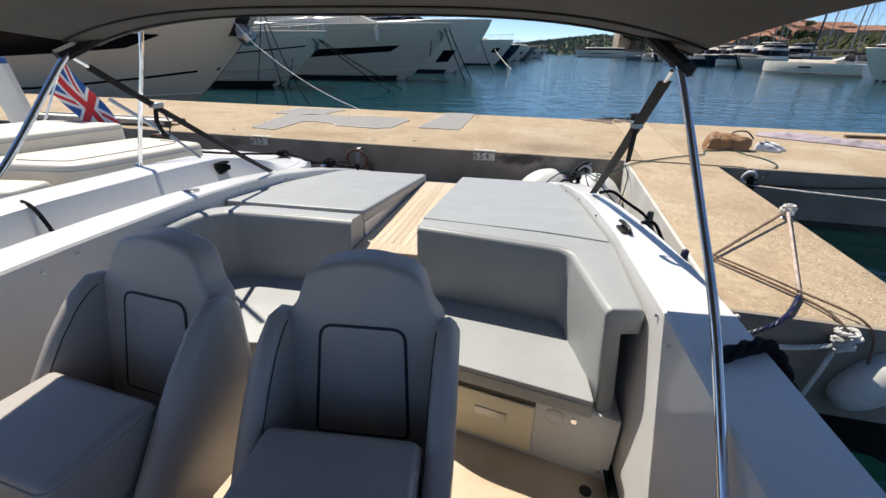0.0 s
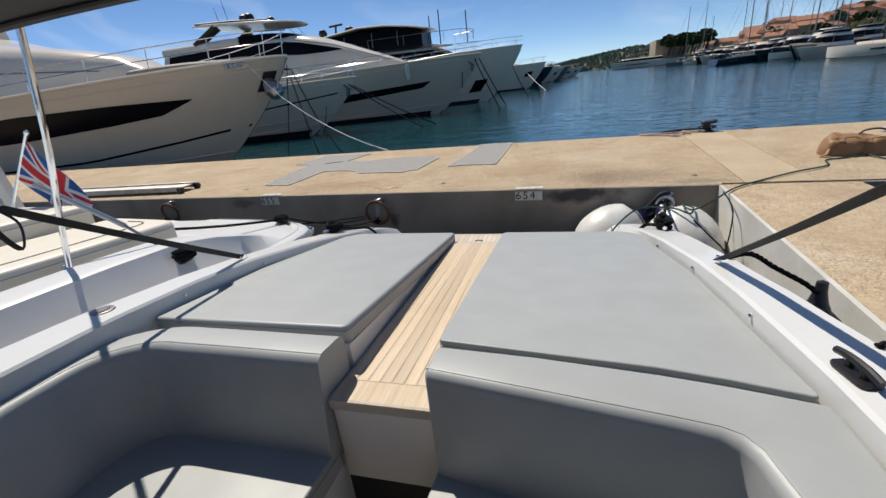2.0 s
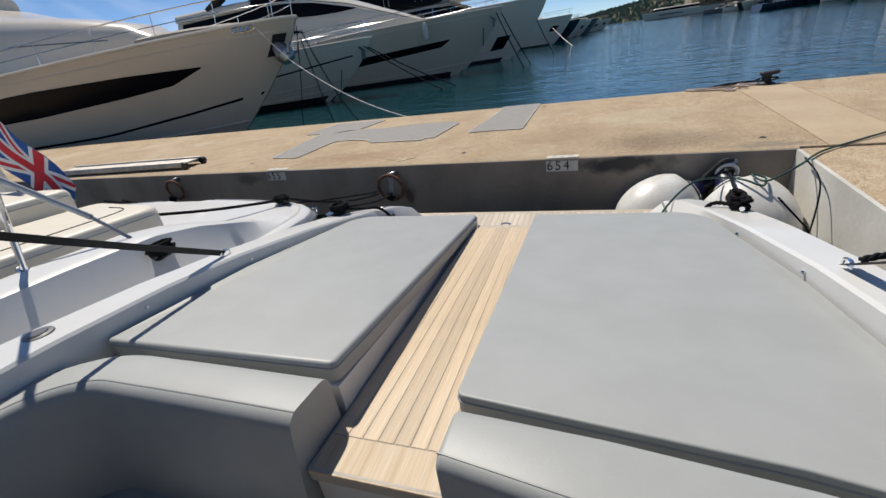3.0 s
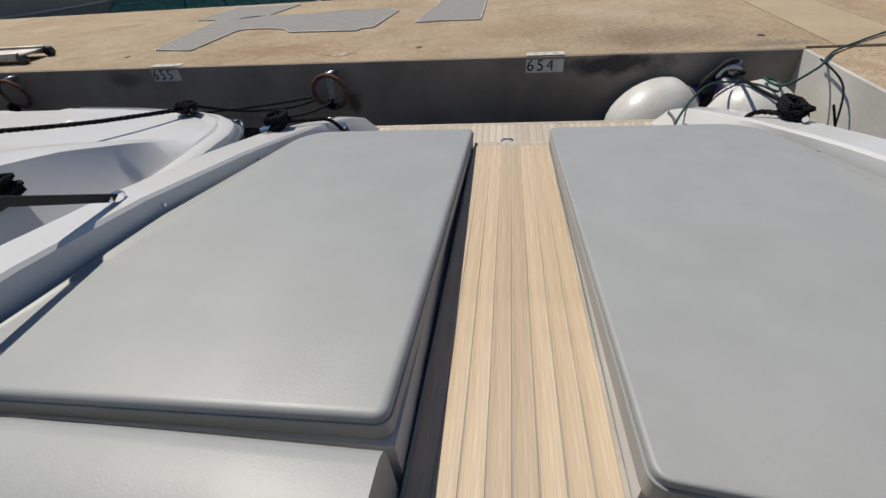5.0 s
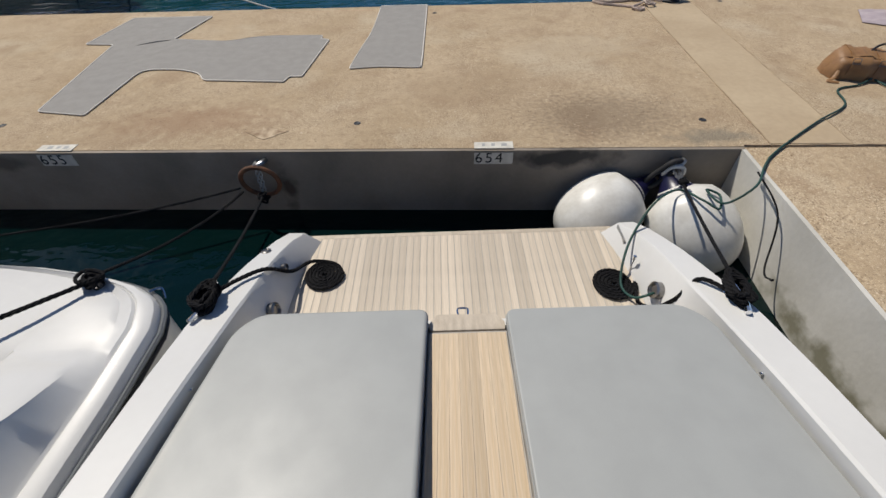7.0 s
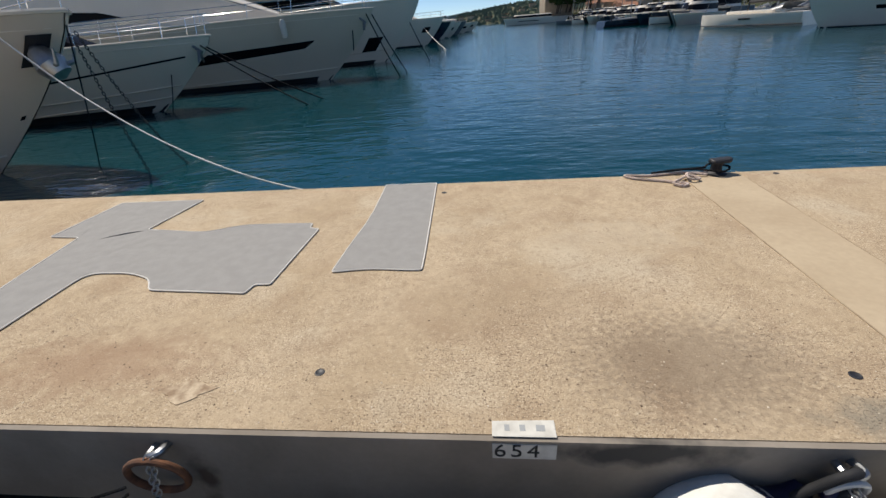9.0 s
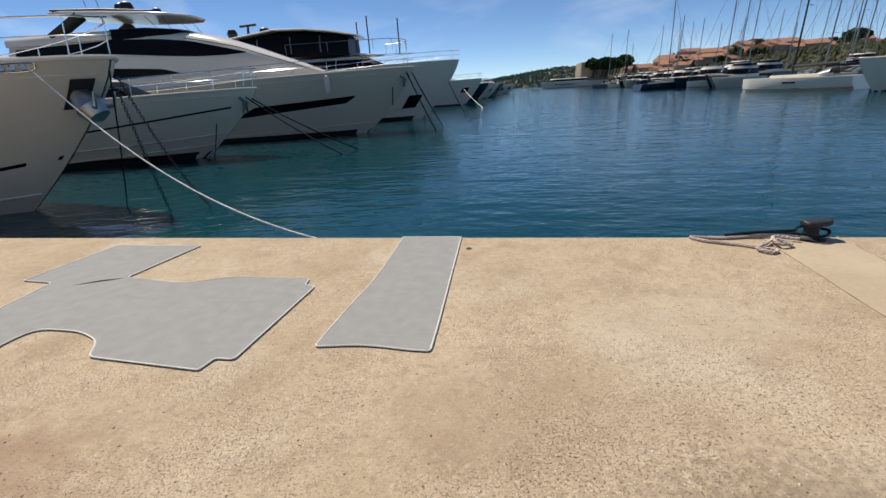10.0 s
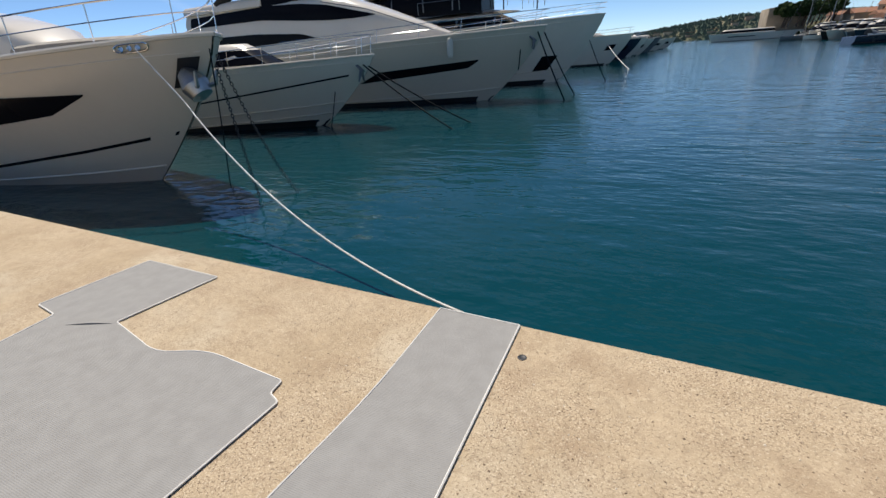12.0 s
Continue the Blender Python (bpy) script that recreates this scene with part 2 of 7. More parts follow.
def ribbed(m, scale, depth):
    """Fine woven ribs across a carpet."""
    n, l = m.node_tree.nodes, m.node_tree.links
    wave, bp = n.new("ShaderNodeTexWave"), n.new("ShaderNodeBump")
    wave.inputs["Scale"].default_value, wave.inputs["Distortion"].default_value = scale, 0.4
    wave.bands_direction = "Y"
    l.new(n["Texture Coordinate"].outputs["Object"], wave.inputs["Vector"])
    bp.inputs["Strength"].default_value, bp.inputs["Distance"].default_value = 0.3, depth
    l.new(wave.outputs["Fac"], bp.inputs["Height"])
    b = n["Principled BSDF"]
    l.new(b.inputs["Normal"].links[0].from_socket, bp.inputs["Normal"])
    l.new(bp.outputs[0], b.inputs["Normal"])


ribbed(MAT, 32, 0.003)
MATEDGE = material("pale_binding", (0.70, 0.67, 0.62), 0.85, vary=0.06)
CAST = material("black_cast_iron", (0.022, 0.022, 0.025), 0.55, fine=50, bump=0.3, vary=0.2)
LEATHER = material("tan_leather", (0.30, 0.165, 0.07), 0.55, second=(0.22, 0.115, 0.05), scale=8, fine=90, bump=0.3, vary=0.12)
LILAC = material("lilac_towel", (0.40, 0.345, 0.37), 0.95, second=(0.33, 0.28, 0.31), scale=9, fine=160, bump=0.5, vary=0.12)
PLATE = material("white_number_paint", (0.64, 0.62, 0.56), 0.8, second=(0.50, 0.48, 0.43), scale=14, fine=60, vary=0.08)
INK = material("black_paint", (0.02, 0.02, 0.02), 0.7, vary=0.2)
ALU = material("weathered_aluminium", (0.50, 0.47, 0.43), 0.55, 0.6, vary=0.15)
YHULL = material("yacht_gelcoat", (0.67, 0.58, 0.455), 0.22, scale=0.6, fine=6, bump=0.01, vary=0.02, coat=0.3)
YWHITE = material("yacht_white", (0.78, 0.70, 0.58), 0.2, scale=0.6, fine=6, bump=0.01, vary=0.02, coat=0.3)
YGLASS = material("yacht_black_glass", (0.008, 0.008, 0.010), 0.2, scale=0.6, fine=4, bump=0.0, vary=0.1, spec=0.06)
YDARK = material("antifouling_black", (0.012, 0.012, 0.014), 0.5, vary=0.2)
YNAVY = material("navy_hull", (0.025, 0.032, 0.06), 0.25, scale=0.6, vary=0.1, coat=0.3)
YGREY = material("grey_hull", (0.16, 0.17, 0.18), 0.3, scale=0.6, vary=0.1)
YTAUPE = material("taupe_cushion", (0.30, 0.27, 0.23), 0.8, vary=0.1)
NCUSH = material("ivory_vinyl", (0.68, 0.63, 0.53), 0.45, fine=200, bump=0.15, depth=0.0015, vary=0.03)
TERRACOTTA = material("terracotta_tiles", (0.34, 0.165, 0.095), 0.9, second=(0.25, 0.125, 0.08), scale=0.8, fine=4, vary=0.15, rand=0.15)
STUCCO = material("ochre_stucco", (0.50, 0.37, 0.25), 0.9, second=(0.42, 0.32, 0.23), scale=0.2, fine=2, vary=0.08, rand=0.25)
STONE = material("fort_stone", (0.36, 0.29, 0.21), 0.95, second=(0.28, 0.22, 0.16), scale=0.3, fine=2, vary=0.15)
LEAF = material("pine_foliage", (0.032, 0.055, 0.018), 0.9, second=(0.055, 0.080, 0.028), scale=0.5, fine=3, vary=0.3, spec=0.1)
# scrub of the far ridge, lightened to include distance haze
HAZYRIDGE = material("hazy_ridge_scrub", (0.09, 0.105, 0.07), 1.0, second=(0.16, 0.145, 0.095), scale=0.03, fine=0.3, vary=0.25, spec=0.05)
HILLMAT = material("hill_scrub", (0.045, 0.055, 0.028), 1.0, second=(0.10, 0.085, 0.05), scale=0.03, fine=0.3, vary=0.25, spec=0.05)
BARK = material("bark", (0.10, 0.07, 0.05), 0.95)
MASTALU = material("mast_aluminium", (0.26, 0.26, 0.26), 0.45, 0.4, vary=0.1)
SCREENBLUE = material("blue_cover", (0.05, 0.16, 0.42), 0.7, vary=0.15)
FLAGRED = material("flag_red", (0.62, 0.035, 0.045), 0.85, fine=120, vary=0.08)
FLAGBLUE = material("flag_blue", (0.025, 0.10, 0.34), 0.85, fine=120, vary=0.08)
FLAGWHITE = material("flag_white", (0.74, 0.74, 0.74), 0.85, fine=120, vary=0.05)


# ---- building helpers ----
def thing(name, at, label, category, group="", kind="", turn=0.0):
    e = new(name)
    e.matrix_basis = pose(*at, 0, 0, turn)
    e.empty_display_size = 0.1
    return tagged(e, label, category, group, kind)


def finish(me, smooth=35):
    if smooth:
        me.shade_smooth()
        me.set_sharp_from_angle(angle=radians(smooth))
    return me


def part(name, bm, mat, parent, label="", local=False, smooth=35):
    """A bmesh as one mesh object. Under an Empty the mesh is in world metres unless local is set; under a part it shares that part's frame."""
    bmesh.ops.recalc_face_normals(bm, faces=bm.faces)
    me = bpy.data.meshes.new(name)
    bm.to_mesh(me)
    bm.free()
    me.materials.append(mat)
    ob = new(name, finish(me, smooth))
    ob.parent = parent
    if parent is not None and parent.type == "EMPTY" and not local:
        ob.matrix_basis = parent.matrix_basis.inverted()
    if label:
        ob["label"] = label
    return ob


def solo(name, bm, mat, label, category, group="", kind="", smooth=35):
    return tagged(part(name, bm, mat, None, smooth=smooth), label, category, group, kind)


def fillet(pts, radii, n=6):
    """A closed outline with its corners rounded."""
    out, k = [], len(pts)
    for i, p in enumerate(pts):
        r = radii[i] if isinstance(radii, (list, tuple)) else radii
        p, a, b = Vector(p), Vector(pts[i - 1]), Vector(pts[(i + 1) % k])
        if r <= 0:
            out.append(tuple(p))
            continue
        u, w = (a - p), (b - p)
        d = min(r, u.length * 0.48, w.length * 0.48)
        q0, q1 = p + u.normalized() * d, p + w.normalized() * d
        for j in range(n + 1):
            t = j / n
            out.append(tuple(q0 * (1 - t) ** 2 + p * 2 * t * (1 - t) + q1 * t * t))
    return out


def prism(bm, pts, zb, zt):
    fb = zb if callable(zb) else (lambda x, y: zb)
    ft = zt if callable(zt) else (lambda x, y: zt)
    lo = [bm.verts.new((x, y, fb(x, y))) for x, y in pts]
    hi = [bm.verts.new((x, y, ft(x, y))) for x, y in pts]
    bm.faces.new(hi)
    bm.faces.new(lo[::-1])
    for i in range(len(pts)):
        j = (i + 1) % len(pts)
        bm.faces.new((lo[i], lo[j], hi[j], hi[i]))
    return bm


def soften(bm, width, seg=3, angle=35, above=None):
    """Round the edges that are sharper than angle."""
    bmesh.ops.recalc_face_normals(bm, faces=bm.faces)
    ed = [e for e in bm.edges if len(e.link_faces) == 2 and e.calc_face_angle(0) > radians(angle)
          and (above is None or all(v.co.z > above for v in e.verts))]
    if ed:
        bmesh.ops.bevel(bm, geom=ed, offset=width, segments=seg, affect="EDGES", profile=0.6, clamp_overlap=True)
    return bm


def box(bm, x0, x1, y0, y1, z0, z1):
    return prism(bm, [(x0, y0), (x1, y0), (x1, y1), (x0, y1)], z0, z1)


def smooth_path(pts, n=8, closed=False):
    P = [Vector(p) for p in pts]
    k, out = len(P), []
    rng = range(k if closed else k - 1)
    for i in rng:
        g = (lambda j: P[j % k]) if closed else (lambda j: P[min(max(j, 0), k - 1)])
        a, b, c, d = g(i - 1), g(i), g(i + 1), g(i + 2)
        for j in range(n):
            t = j / n
            out.append(0.5 * ((2 * b) + (c - a) * t + (2 * a - 5 * b + 4 * c - d) * t * t + (3 * b - a - 3 * c + d) * t ** 3))
    if not closed:
        out.append(P[-1])
    return out


def frames(path, closed=False):
    """Tangent, side and up along a path, carried without twist."""
    P = [Vector(p) for p in path]
    k = len(P)
    up, out = None, []
    for i in range(k):
        t = (P[(i + 1) % k] - P[i - 1]) if closed else (P[min(i + 1, k - 1)] - P[max(i - 1, 0)])
        t = t.normalized() if t.length > 1e-9 else Vector((0, 0, 1))
        if up is None:
            up = t.orthogonal().normalized()
        up = (up - t * up.dot(t))
        up = up.normalized() if up.length > 1e-6 else t.orthogonal().normalized()
        out.append((P[i], t, t.cross(up), up))
    return out


def tube(bm, path, r, seg=8, closed=False, flat=1.0):
    rings, fr = [], frames(path, closed)
    for i, (p, t, s, u) in enumerate(fr):
        rad = r(i / max(len(fr) - 1, 1)) if callable(r) else r
        rings.append([bm.verts.new(p + s * (rad * math.cos(a)) + u * (rad * flat * math.sin(a)))
                      for a in (2 * math.pi * j / seg for j in range(seg))])
    m = len(rings)
    for i in range(m if closed else m - 1):
        a, b = rings[i], rings[(i + 1) % m]
        for j in range(seg):
            bm.faces.new((a[j], a[(j + 1) % seg], b[(j + 1) % seg], b[j]))
    if not closed:
        bm.faces.new(rings[0][::-1])
        bm.faces.new(rings[-1])
    return bm


def rope3(bm, path, r, lay=None, seg=5):
    """Three-strand laid rope."""
    fr, run = frames(path), [0.0]
    for i in range(1, len(fr)):
        run.append(run[-1] + (fr[i][0] - fr[i - 1][0]).length)
    lay = lay or r * 7
    for k in range(3):
        strand = [p + (s * math.cos(a) + u * math.sin(a)) * r * 0.5
                  for (p, t, s, u), d in zip(fr, run) for a in (2 * math.pi * (d / lay + k / 3),)]
        tube(bm, strand, r * 0.56, seg)
    return bm


def resample(path, step):
    P, out, carry = [Vector(p) for p in path], [Vector(path[0])], 0.0
    for a, b in zip(P, P[1:]):
        d = (b - a).length
        s = step - carry
        while s <= d:
            out.append(a.lerp(b, s / d))
            s += step
        carry = (carry + d) % step if d else carry
    return out


def lathe(bm, profile, at, axis=(0, 0, 1), seg=24):
    """A turned shape: (radius, height) pairs round an axis through at."""
    q = Vector((0, 0, 1)).rotation_difference(Vector(axis)).to_matrix()
    o, rings = Vector(at), []
    for r, h in profile:
        if r < 1e-5:
            rings.append([bm.verts.new(o + q @ Vector((0, 0, h)))])
        else:
            rings.append([bm.verts.new(o + q @ Vector((r * math.cos(a), r * math.sin(a), h))) for a in (2 * math.pi * j / seg for j in range(seg))])
    for a, b in zip(rings, rings[1:]):
        for j in range(seg):
            k = (j + 1) % seg
            if len(a) == 1 and len(b) == 1:
                continue
            if len(a) == 1:
                bm.faces.new((a[0], b[k], b[j]))
            elif len(b) == 1:
                bm.faces.new((a[j], a[k], b[0]))
            else:
                bm.faces.new((a[j], a[k], b[k], b[j]))
    for ring, flip in ((rings[0], True), (rings[-1], False)):
        if len(ring) > 1:
            bm.faces.new(ring[::-1] if flip else ring)
    return bm


def grid(bm, fn, nu, nv, double=0.0):
    """A sheet fn(u, v) for u, v in 0..1; double: thickness downwards."""
    V = [[bm.verts.new(fn(i / nu, j / nv)) for j in range(nv + 1)] for i in range(nu + 1)]
    for i in range(nu):
        for j in range(nv):
            bm.faces.new((V[i][j], V[i + 1][j], V[i + 1][j + 1], V[i][j + 1]))
    if double:
        bmesh.ops.recalc_face_normals(bm, faces=bm.faces)
        geo = bmesh.ops.solidify(bm, geom=list(bm.faces), thickness=double)
    return bm


def lerp(a, b, t):
    return a + (b - a) * t


def stops(pairs, x):
    """Piecewise-linear value."""
    if x <= pairs[0][0]:
        return pairs[0][1]
    for (a, va), (b, vb) in zip(pairs, pairs[1:]):
        if x <= b:
            t = (x - a) / (b - a)
            return lerp(va, vb, t)
    return pairs[-1][1]


def BM():
    return bmesh.new()



# woods lightened towards blue-green for distance haze
HAZYWOODS = material("hazy_far_woods", (0.085, 0.12, 0.09), 1.0, second=(0.115, 0.145, 0.11), scale=0.05, fine=0.5, vary=0.25, spec=0.05)
CHAINDARK = material("dark_chain", (0.06, 0.055, 0.05), 0.6, 0.6, vary=0.2)
BRONZE = material("dark_polished_steel", (0.30, 0.29, 0.28), 0.35, 1.0, scale=4, bump=0.0, vary=0.2)
SCRUB = material("hillside_scrub_leaves", (0.030, 0.038, 0.016), 0.95, second=(0.055, 0.055, 0.026), scale=0.2, fine=3, vary=0.3, spec=0.05)
BROKEN = material("broken_concrete", (0.50, 0.40, 0.28), 0.95, second=(0.27, 0.19, 0.12), scale=16, fine=60, bump=0.6, depth=0.006, vary=0.2)
# ---- water, quay and finger pier ----
QT = radians(-3.1)
SEA = -0.6


def q2w(u, v):
    """Quay coordinates (u along the quay, v across it) to world."""
    return (u * math.cos(QT) - v * math.sin(QT), u * math.sin(QT) + v * math.cos(QT))


R = 3000
QMID = 7.8
# the berth side, open inside the boat's cockpit; berth shade put in its colour
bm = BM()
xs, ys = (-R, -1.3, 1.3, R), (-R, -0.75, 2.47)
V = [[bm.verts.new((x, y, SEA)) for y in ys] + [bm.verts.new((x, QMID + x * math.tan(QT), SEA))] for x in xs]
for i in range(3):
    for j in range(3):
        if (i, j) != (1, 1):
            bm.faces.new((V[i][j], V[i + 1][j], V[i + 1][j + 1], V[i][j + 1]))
solo("water", bm, SHADEDWATER, "harbour water of the sheltered berths, coloured darker for shade", "water", kind="structure", smooth=0)
# the open basin beyond the quay
bm = BM()
bm.faces.new([bm.verts.new((x, y, SEA)) for x, y in ((-R, QMID - R * math.tan(QT)), (R, QMID + R * math.tan(QT)), (R, R), (-R, R))])
solo("water", bm, WATER, "dark blue-green harbour water with small ripples", "water", kind="structure", smooth=0)

NEAR, FAR, FL, FR, FEND = 6.01, 9.65, 1.83, 2.91, 2.42
bm = BM()
prism(bm, [q2w(*p) for p in ((-60, NEAR), (60, NEAR), (60, FAR), (-60, FAR))], -2.2, 0.0)
soften(bm, 0.02, 2, above=-0.1)
quay = solo("quay", bm, QUAY, "sandy worn concrete quay between two basins", "quay", kind="structure")
bm = BM()
prism(bm, [q2w(*p) for p in ((FL, FEND), (FR, FEND), (FR, NEAR - 0.002), (FL, NEAR - 0.002))], -2.2, -0.004)
soften(bm, 0.02, 2, above=-0.1)
finger = solo("finger_pier", bm, QUAY, "short sandy concrete finger pier beside the boat", "pier", kind="structure")
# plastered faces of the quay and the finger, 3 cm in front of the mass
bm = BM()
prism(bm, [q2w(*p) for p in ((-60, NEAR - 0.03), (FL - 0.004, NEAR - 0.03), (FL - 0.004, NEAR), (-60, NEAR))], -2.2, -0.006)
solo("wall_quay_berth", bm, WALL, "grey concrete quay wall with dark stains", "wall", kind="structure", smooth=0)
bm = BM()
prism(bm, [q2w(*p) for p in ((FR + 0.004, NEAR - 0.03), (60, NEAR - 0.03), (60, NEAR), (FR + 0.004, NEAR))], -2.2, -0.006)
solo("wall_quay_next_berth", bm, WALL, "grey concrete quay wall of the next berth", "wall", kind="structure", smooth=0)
bm = BM()
prism(bm, [q2w(*p) for p in ((FL - 0.03, FEND), (FL, FEND), (FL, NEAR - 0.034), (FL - 0.03, NEAR - 0.034))], -2.2, -0.006)
solo("wall_finger_side", bm, FINGERWALL, "pale concrete side of the finger pier", "wall", kind="structure", smooth=0)
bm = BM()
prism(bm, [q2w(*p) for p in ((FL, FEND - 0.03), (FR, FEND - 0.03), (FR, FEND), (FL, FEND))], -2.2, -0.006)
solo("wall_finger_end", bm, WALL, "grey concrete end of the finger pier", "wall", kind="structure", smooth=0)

# joint strips across the quay
PATCH = material("pale_concrete_strip", (0.465, 0.37, 0.25), 0.9, second=(0.40, 0.31, 0.205), scale=1.3, fine=20, bump=0.5, depth=0.004, vary=0.12)
JOINT = material("dark_joint", (0.26, 0.19, 0.125), 0.95, second=(0.42, 0.33, 0.22), scale=5, vary=0.2)
bm = BM()
prism(bm, [q2w(*p) for p in ((2.03, NEAR + 0.03), (2.62, NEAR + 0.03), (2.72, FAR - 0.03), (2.08, FAR - 0.03))], -0.02, 0.004)
solo("paving_strip", bm, PATCH, "smoother pale concrete strip across the quay", "paving", kind="structure", smooth=0)
for a, b in (((2.03, NEAR), (2.08, FAR)), ((2.62, NEAR), (2.72, FAR)), ((FL, NEAR + 0.01), (FR + 0.3, NEAR + 0.01))):
    bm = BM()
    A, B = Vector(q2w(*a)), Vector(q2w(*b))
    s = (B - A).normalized().orthogonal() * 0.0035
    path = [A.lerp(B, i / 20) + s.normalized() * random.uniform(-0.004, 0.004) for i in range(21)]
    prism(bm, [tuple(p + s) for p in path] + [tuple(p - s) for p in reversed(path)], -0.01, 0.006)
    solo("trim", bm, JOINT, "dark cracked joint in the concrete", "joint", kind="structure", smooth=0)

# ---- the boat ----
boat = thing("motor_boat", (0, 2.0, SEA), "white open motor boat moored stern-to at the quay", "boat")
OUT = ((-6.2, 0.05), (-5.0, 0.75), (-3.5, 1.25), (-1.8, 1.52), (0.5, 1.65), (2.0, 1.62), (2.5, 1.56), (2.85, 1.51), (3.2, 1.465), (3.6, 1.45), (4.4, 1.43), (4.9, 1.36), (5.36, 1.24))
INN = ((-0.8, 1.36), (0.8, 1.36), (1.6, 1.35), (2.4, 1.325), (3.4, 1.27), (4.1, 1.225), (4.6, 1.19), (5.0, 1.17), (5.2, 1.13), (5.36, 1.09))
TOP = ((-6.2, 0.62), (-2, 0.44), (0.8, 0.385), (1.6, 0.375), (2.5, 0.352), (3.0, 0.315), (3.4, 0.262), (4.0, 0.15), (4.5, 0.035), (4.9, -0.075), (5.2, -0.16), (5.36, -0.235))


def outer(y): return stops(OUT, y)
def inner(y): return stops(INN, y)
def top(y): return stops(TOP, y)


WALK = lambda x, y: stops(((2.4, 0.088), (4.36, -0.010)), y)
PAD = lambda x, y: stops(((2.42, 0.288), (2.6, 0.274), (2.72, 0.254), (3.3, 0.205), (4.5, 0.035)), y)
SOLEZ, PLATZ = -0.68, -0.325

for side, nm in ((1, "starboard"), (-1, "port")):
    ys = [-0.8 + i * (6.16 / 44) for i in range(45)]
    bm = BM()
    prof = []
    for y in ys:
        o, i, z = outer(y), inner(y), top(y)
        low = SOLEZ if y < 2.45 else (-0.1 if y < 4.45 else PLATZ)
        prof.append([(i - (0.085 if y > 4.45 else 0.0), low), (i, z - 0.012), (i + 0.012, z), (o - 0.03, z + 0.004), (o, z - 0.03), (o + 0.02, z - 0.12), (o - 0.02, SEA - 0.3)])
    V = [[bm.verts.new((side * x, y, z)) for x, z in row] for row, y in zip(prof, ys)]
    for a, b in zip(V, V[1:]):
        for j in range(len(a) - 1):
            bm.faces.new((a[j], a[j + 1], b[j + 1], b[j]))
    bm.faces.new(V[-1])
    bm.faces.new(V[0][::-1])
    side_deck = part("side_deck", bm, GEL, boat, "glossy white gelcoat gunwale and topside", smooth=30)
    # rub rail
    bm = BM()
    tube(bm, [(side * (outer(y) + 0.012), y, top(y) - 0.085) for y in ys], 0.016, 6)
    part("rub_rail", bm, BLACK, boat, "black rubber rub rail")
    # press studs along the coaming
    for y, dz in ((1.45, -0.07), (1.62, -0.05), (2.86, -0.045), (4.04, -0.055), (3.45, -0.05)):
        bm = BM()
        lathe(bm, ((0.0, 0.012), (0.006, 0.011), (0.008, 0.004), (0.008, -0.004)), (side * (inner(y) - 0.001), y, top(y) + dz), (-side, 0, 0), 10)
        part("press_stud", bm, CHROME, boat)

# bow, foredeck and forward bulkhead close the hull
bm = BM()
ring = []
for i in range(25):
    y = -6.2 + i * (5.4 / 24)
    o, z = outer(y), top(y)
    ring.append([(-o, z), (-o * 0.6, z + 0.05), (0, z + 0.08), (o * 0.6, z + 0.05), (o, z), (o * 0.8, SEA - 0.3), (-o * 0.8, SEA - 0.3)])
V = [[bm.verts.new((x, -6.2 + i * (5.4 / 24), z)) for x, z in row] for i, row in enumerate(ring)]
for a, b in zip(V, V[1:]):
    for j in range(7):
        k = (j + 1) % 7
        bm.faces.new((a[j], a[k], b[k], b[j]))
bm.faces.new(V[0])
bm.faces.new(V[-1][::-1])
part("foredeck", bm, GEL, boat, "white foredeck")
bm = BM()
box(bm, -1.36, 1.36, -0.795, 2.46, SOLEZ - 0.1, SOLEZ)
part("cockpit_sole", bm, SOLE, boat, "worn beige cockpit floor")
bm = BM()
prism(bm, [(-1.3, 2.66), (-0.245, 2.66), (-0.245, 4.44), (-1.13, 4.44), (-1.27, 3.4)], -0.3, lambda x, y: PAD(x, y) - 0.085)
prism(bm, [(0.195, 2.64), (1.3, 2.64), (1.27, 3.4), (1.13, 4.44), (0.195, 4.44)], -0.3, lambda x, y: PAD(x, y) - 0.085)
part("sunpad_base", bm, GEL, boat, "white moulded base under the sun pads")
bm = BM()
box(bm, -1.3, 1.3, 2.46, 4.45, -0.7, -0.12)
part("engine_box", bm, GEL, boat)
bm = BM()
box(bm, -0.24, 0.19, 2.442, 2.475, -0.33, 0.04)
soften(bm, 0.008, 2)
part("step_riser", bm, GEL, boat, "white riser below the walkway")
# flat black panel that paints the shaded gap below the riser
bm = BM()
box(bm, -0.24, 0.19, 2.448, 2.458, SOLEZ + 0.002, -0.335)
part("kick_shade", bm, YDARK, boat, "black panel for the shade under the riser")
# walkway: teak-capped tread and planks
bm = BM()
prism(bm, [(-0.245, 2.432), (0.195, 2.432), (0.185, 4.355), (-0.2, 4.355)], lambda x, y: WALK(x, y) - 0.05, lambda x, y: WALK(x, y) - 0.001)
walkway = part("walkway", bm, CAULK, boat, "grey-caulked walkway base")
bm = BM()
prism(bm, [(-0.2, 4.37), (0.185, 4.37), (0.185, 4.42), (0.15, 4.50), (-0.165, 4.50), (-0.2, 4.42)], lambda x, y: -0.2, lambda x, y: -0.018 - 0.5 * max(y - 4.42, 0))
soften(bm, 0.012, 2)
lip = part("transom_lip", bm, TEAK, boat, "pale moulded lip above the platform")
bm = BM()
tube(bm, smooth_path([(-0.05, 4.49, -0.056), (-0.05, 4.53, -0.058), (0.0, 4.53, -0.058), (0.0, 4.49, -0.056)], 6), 0.006, 8)
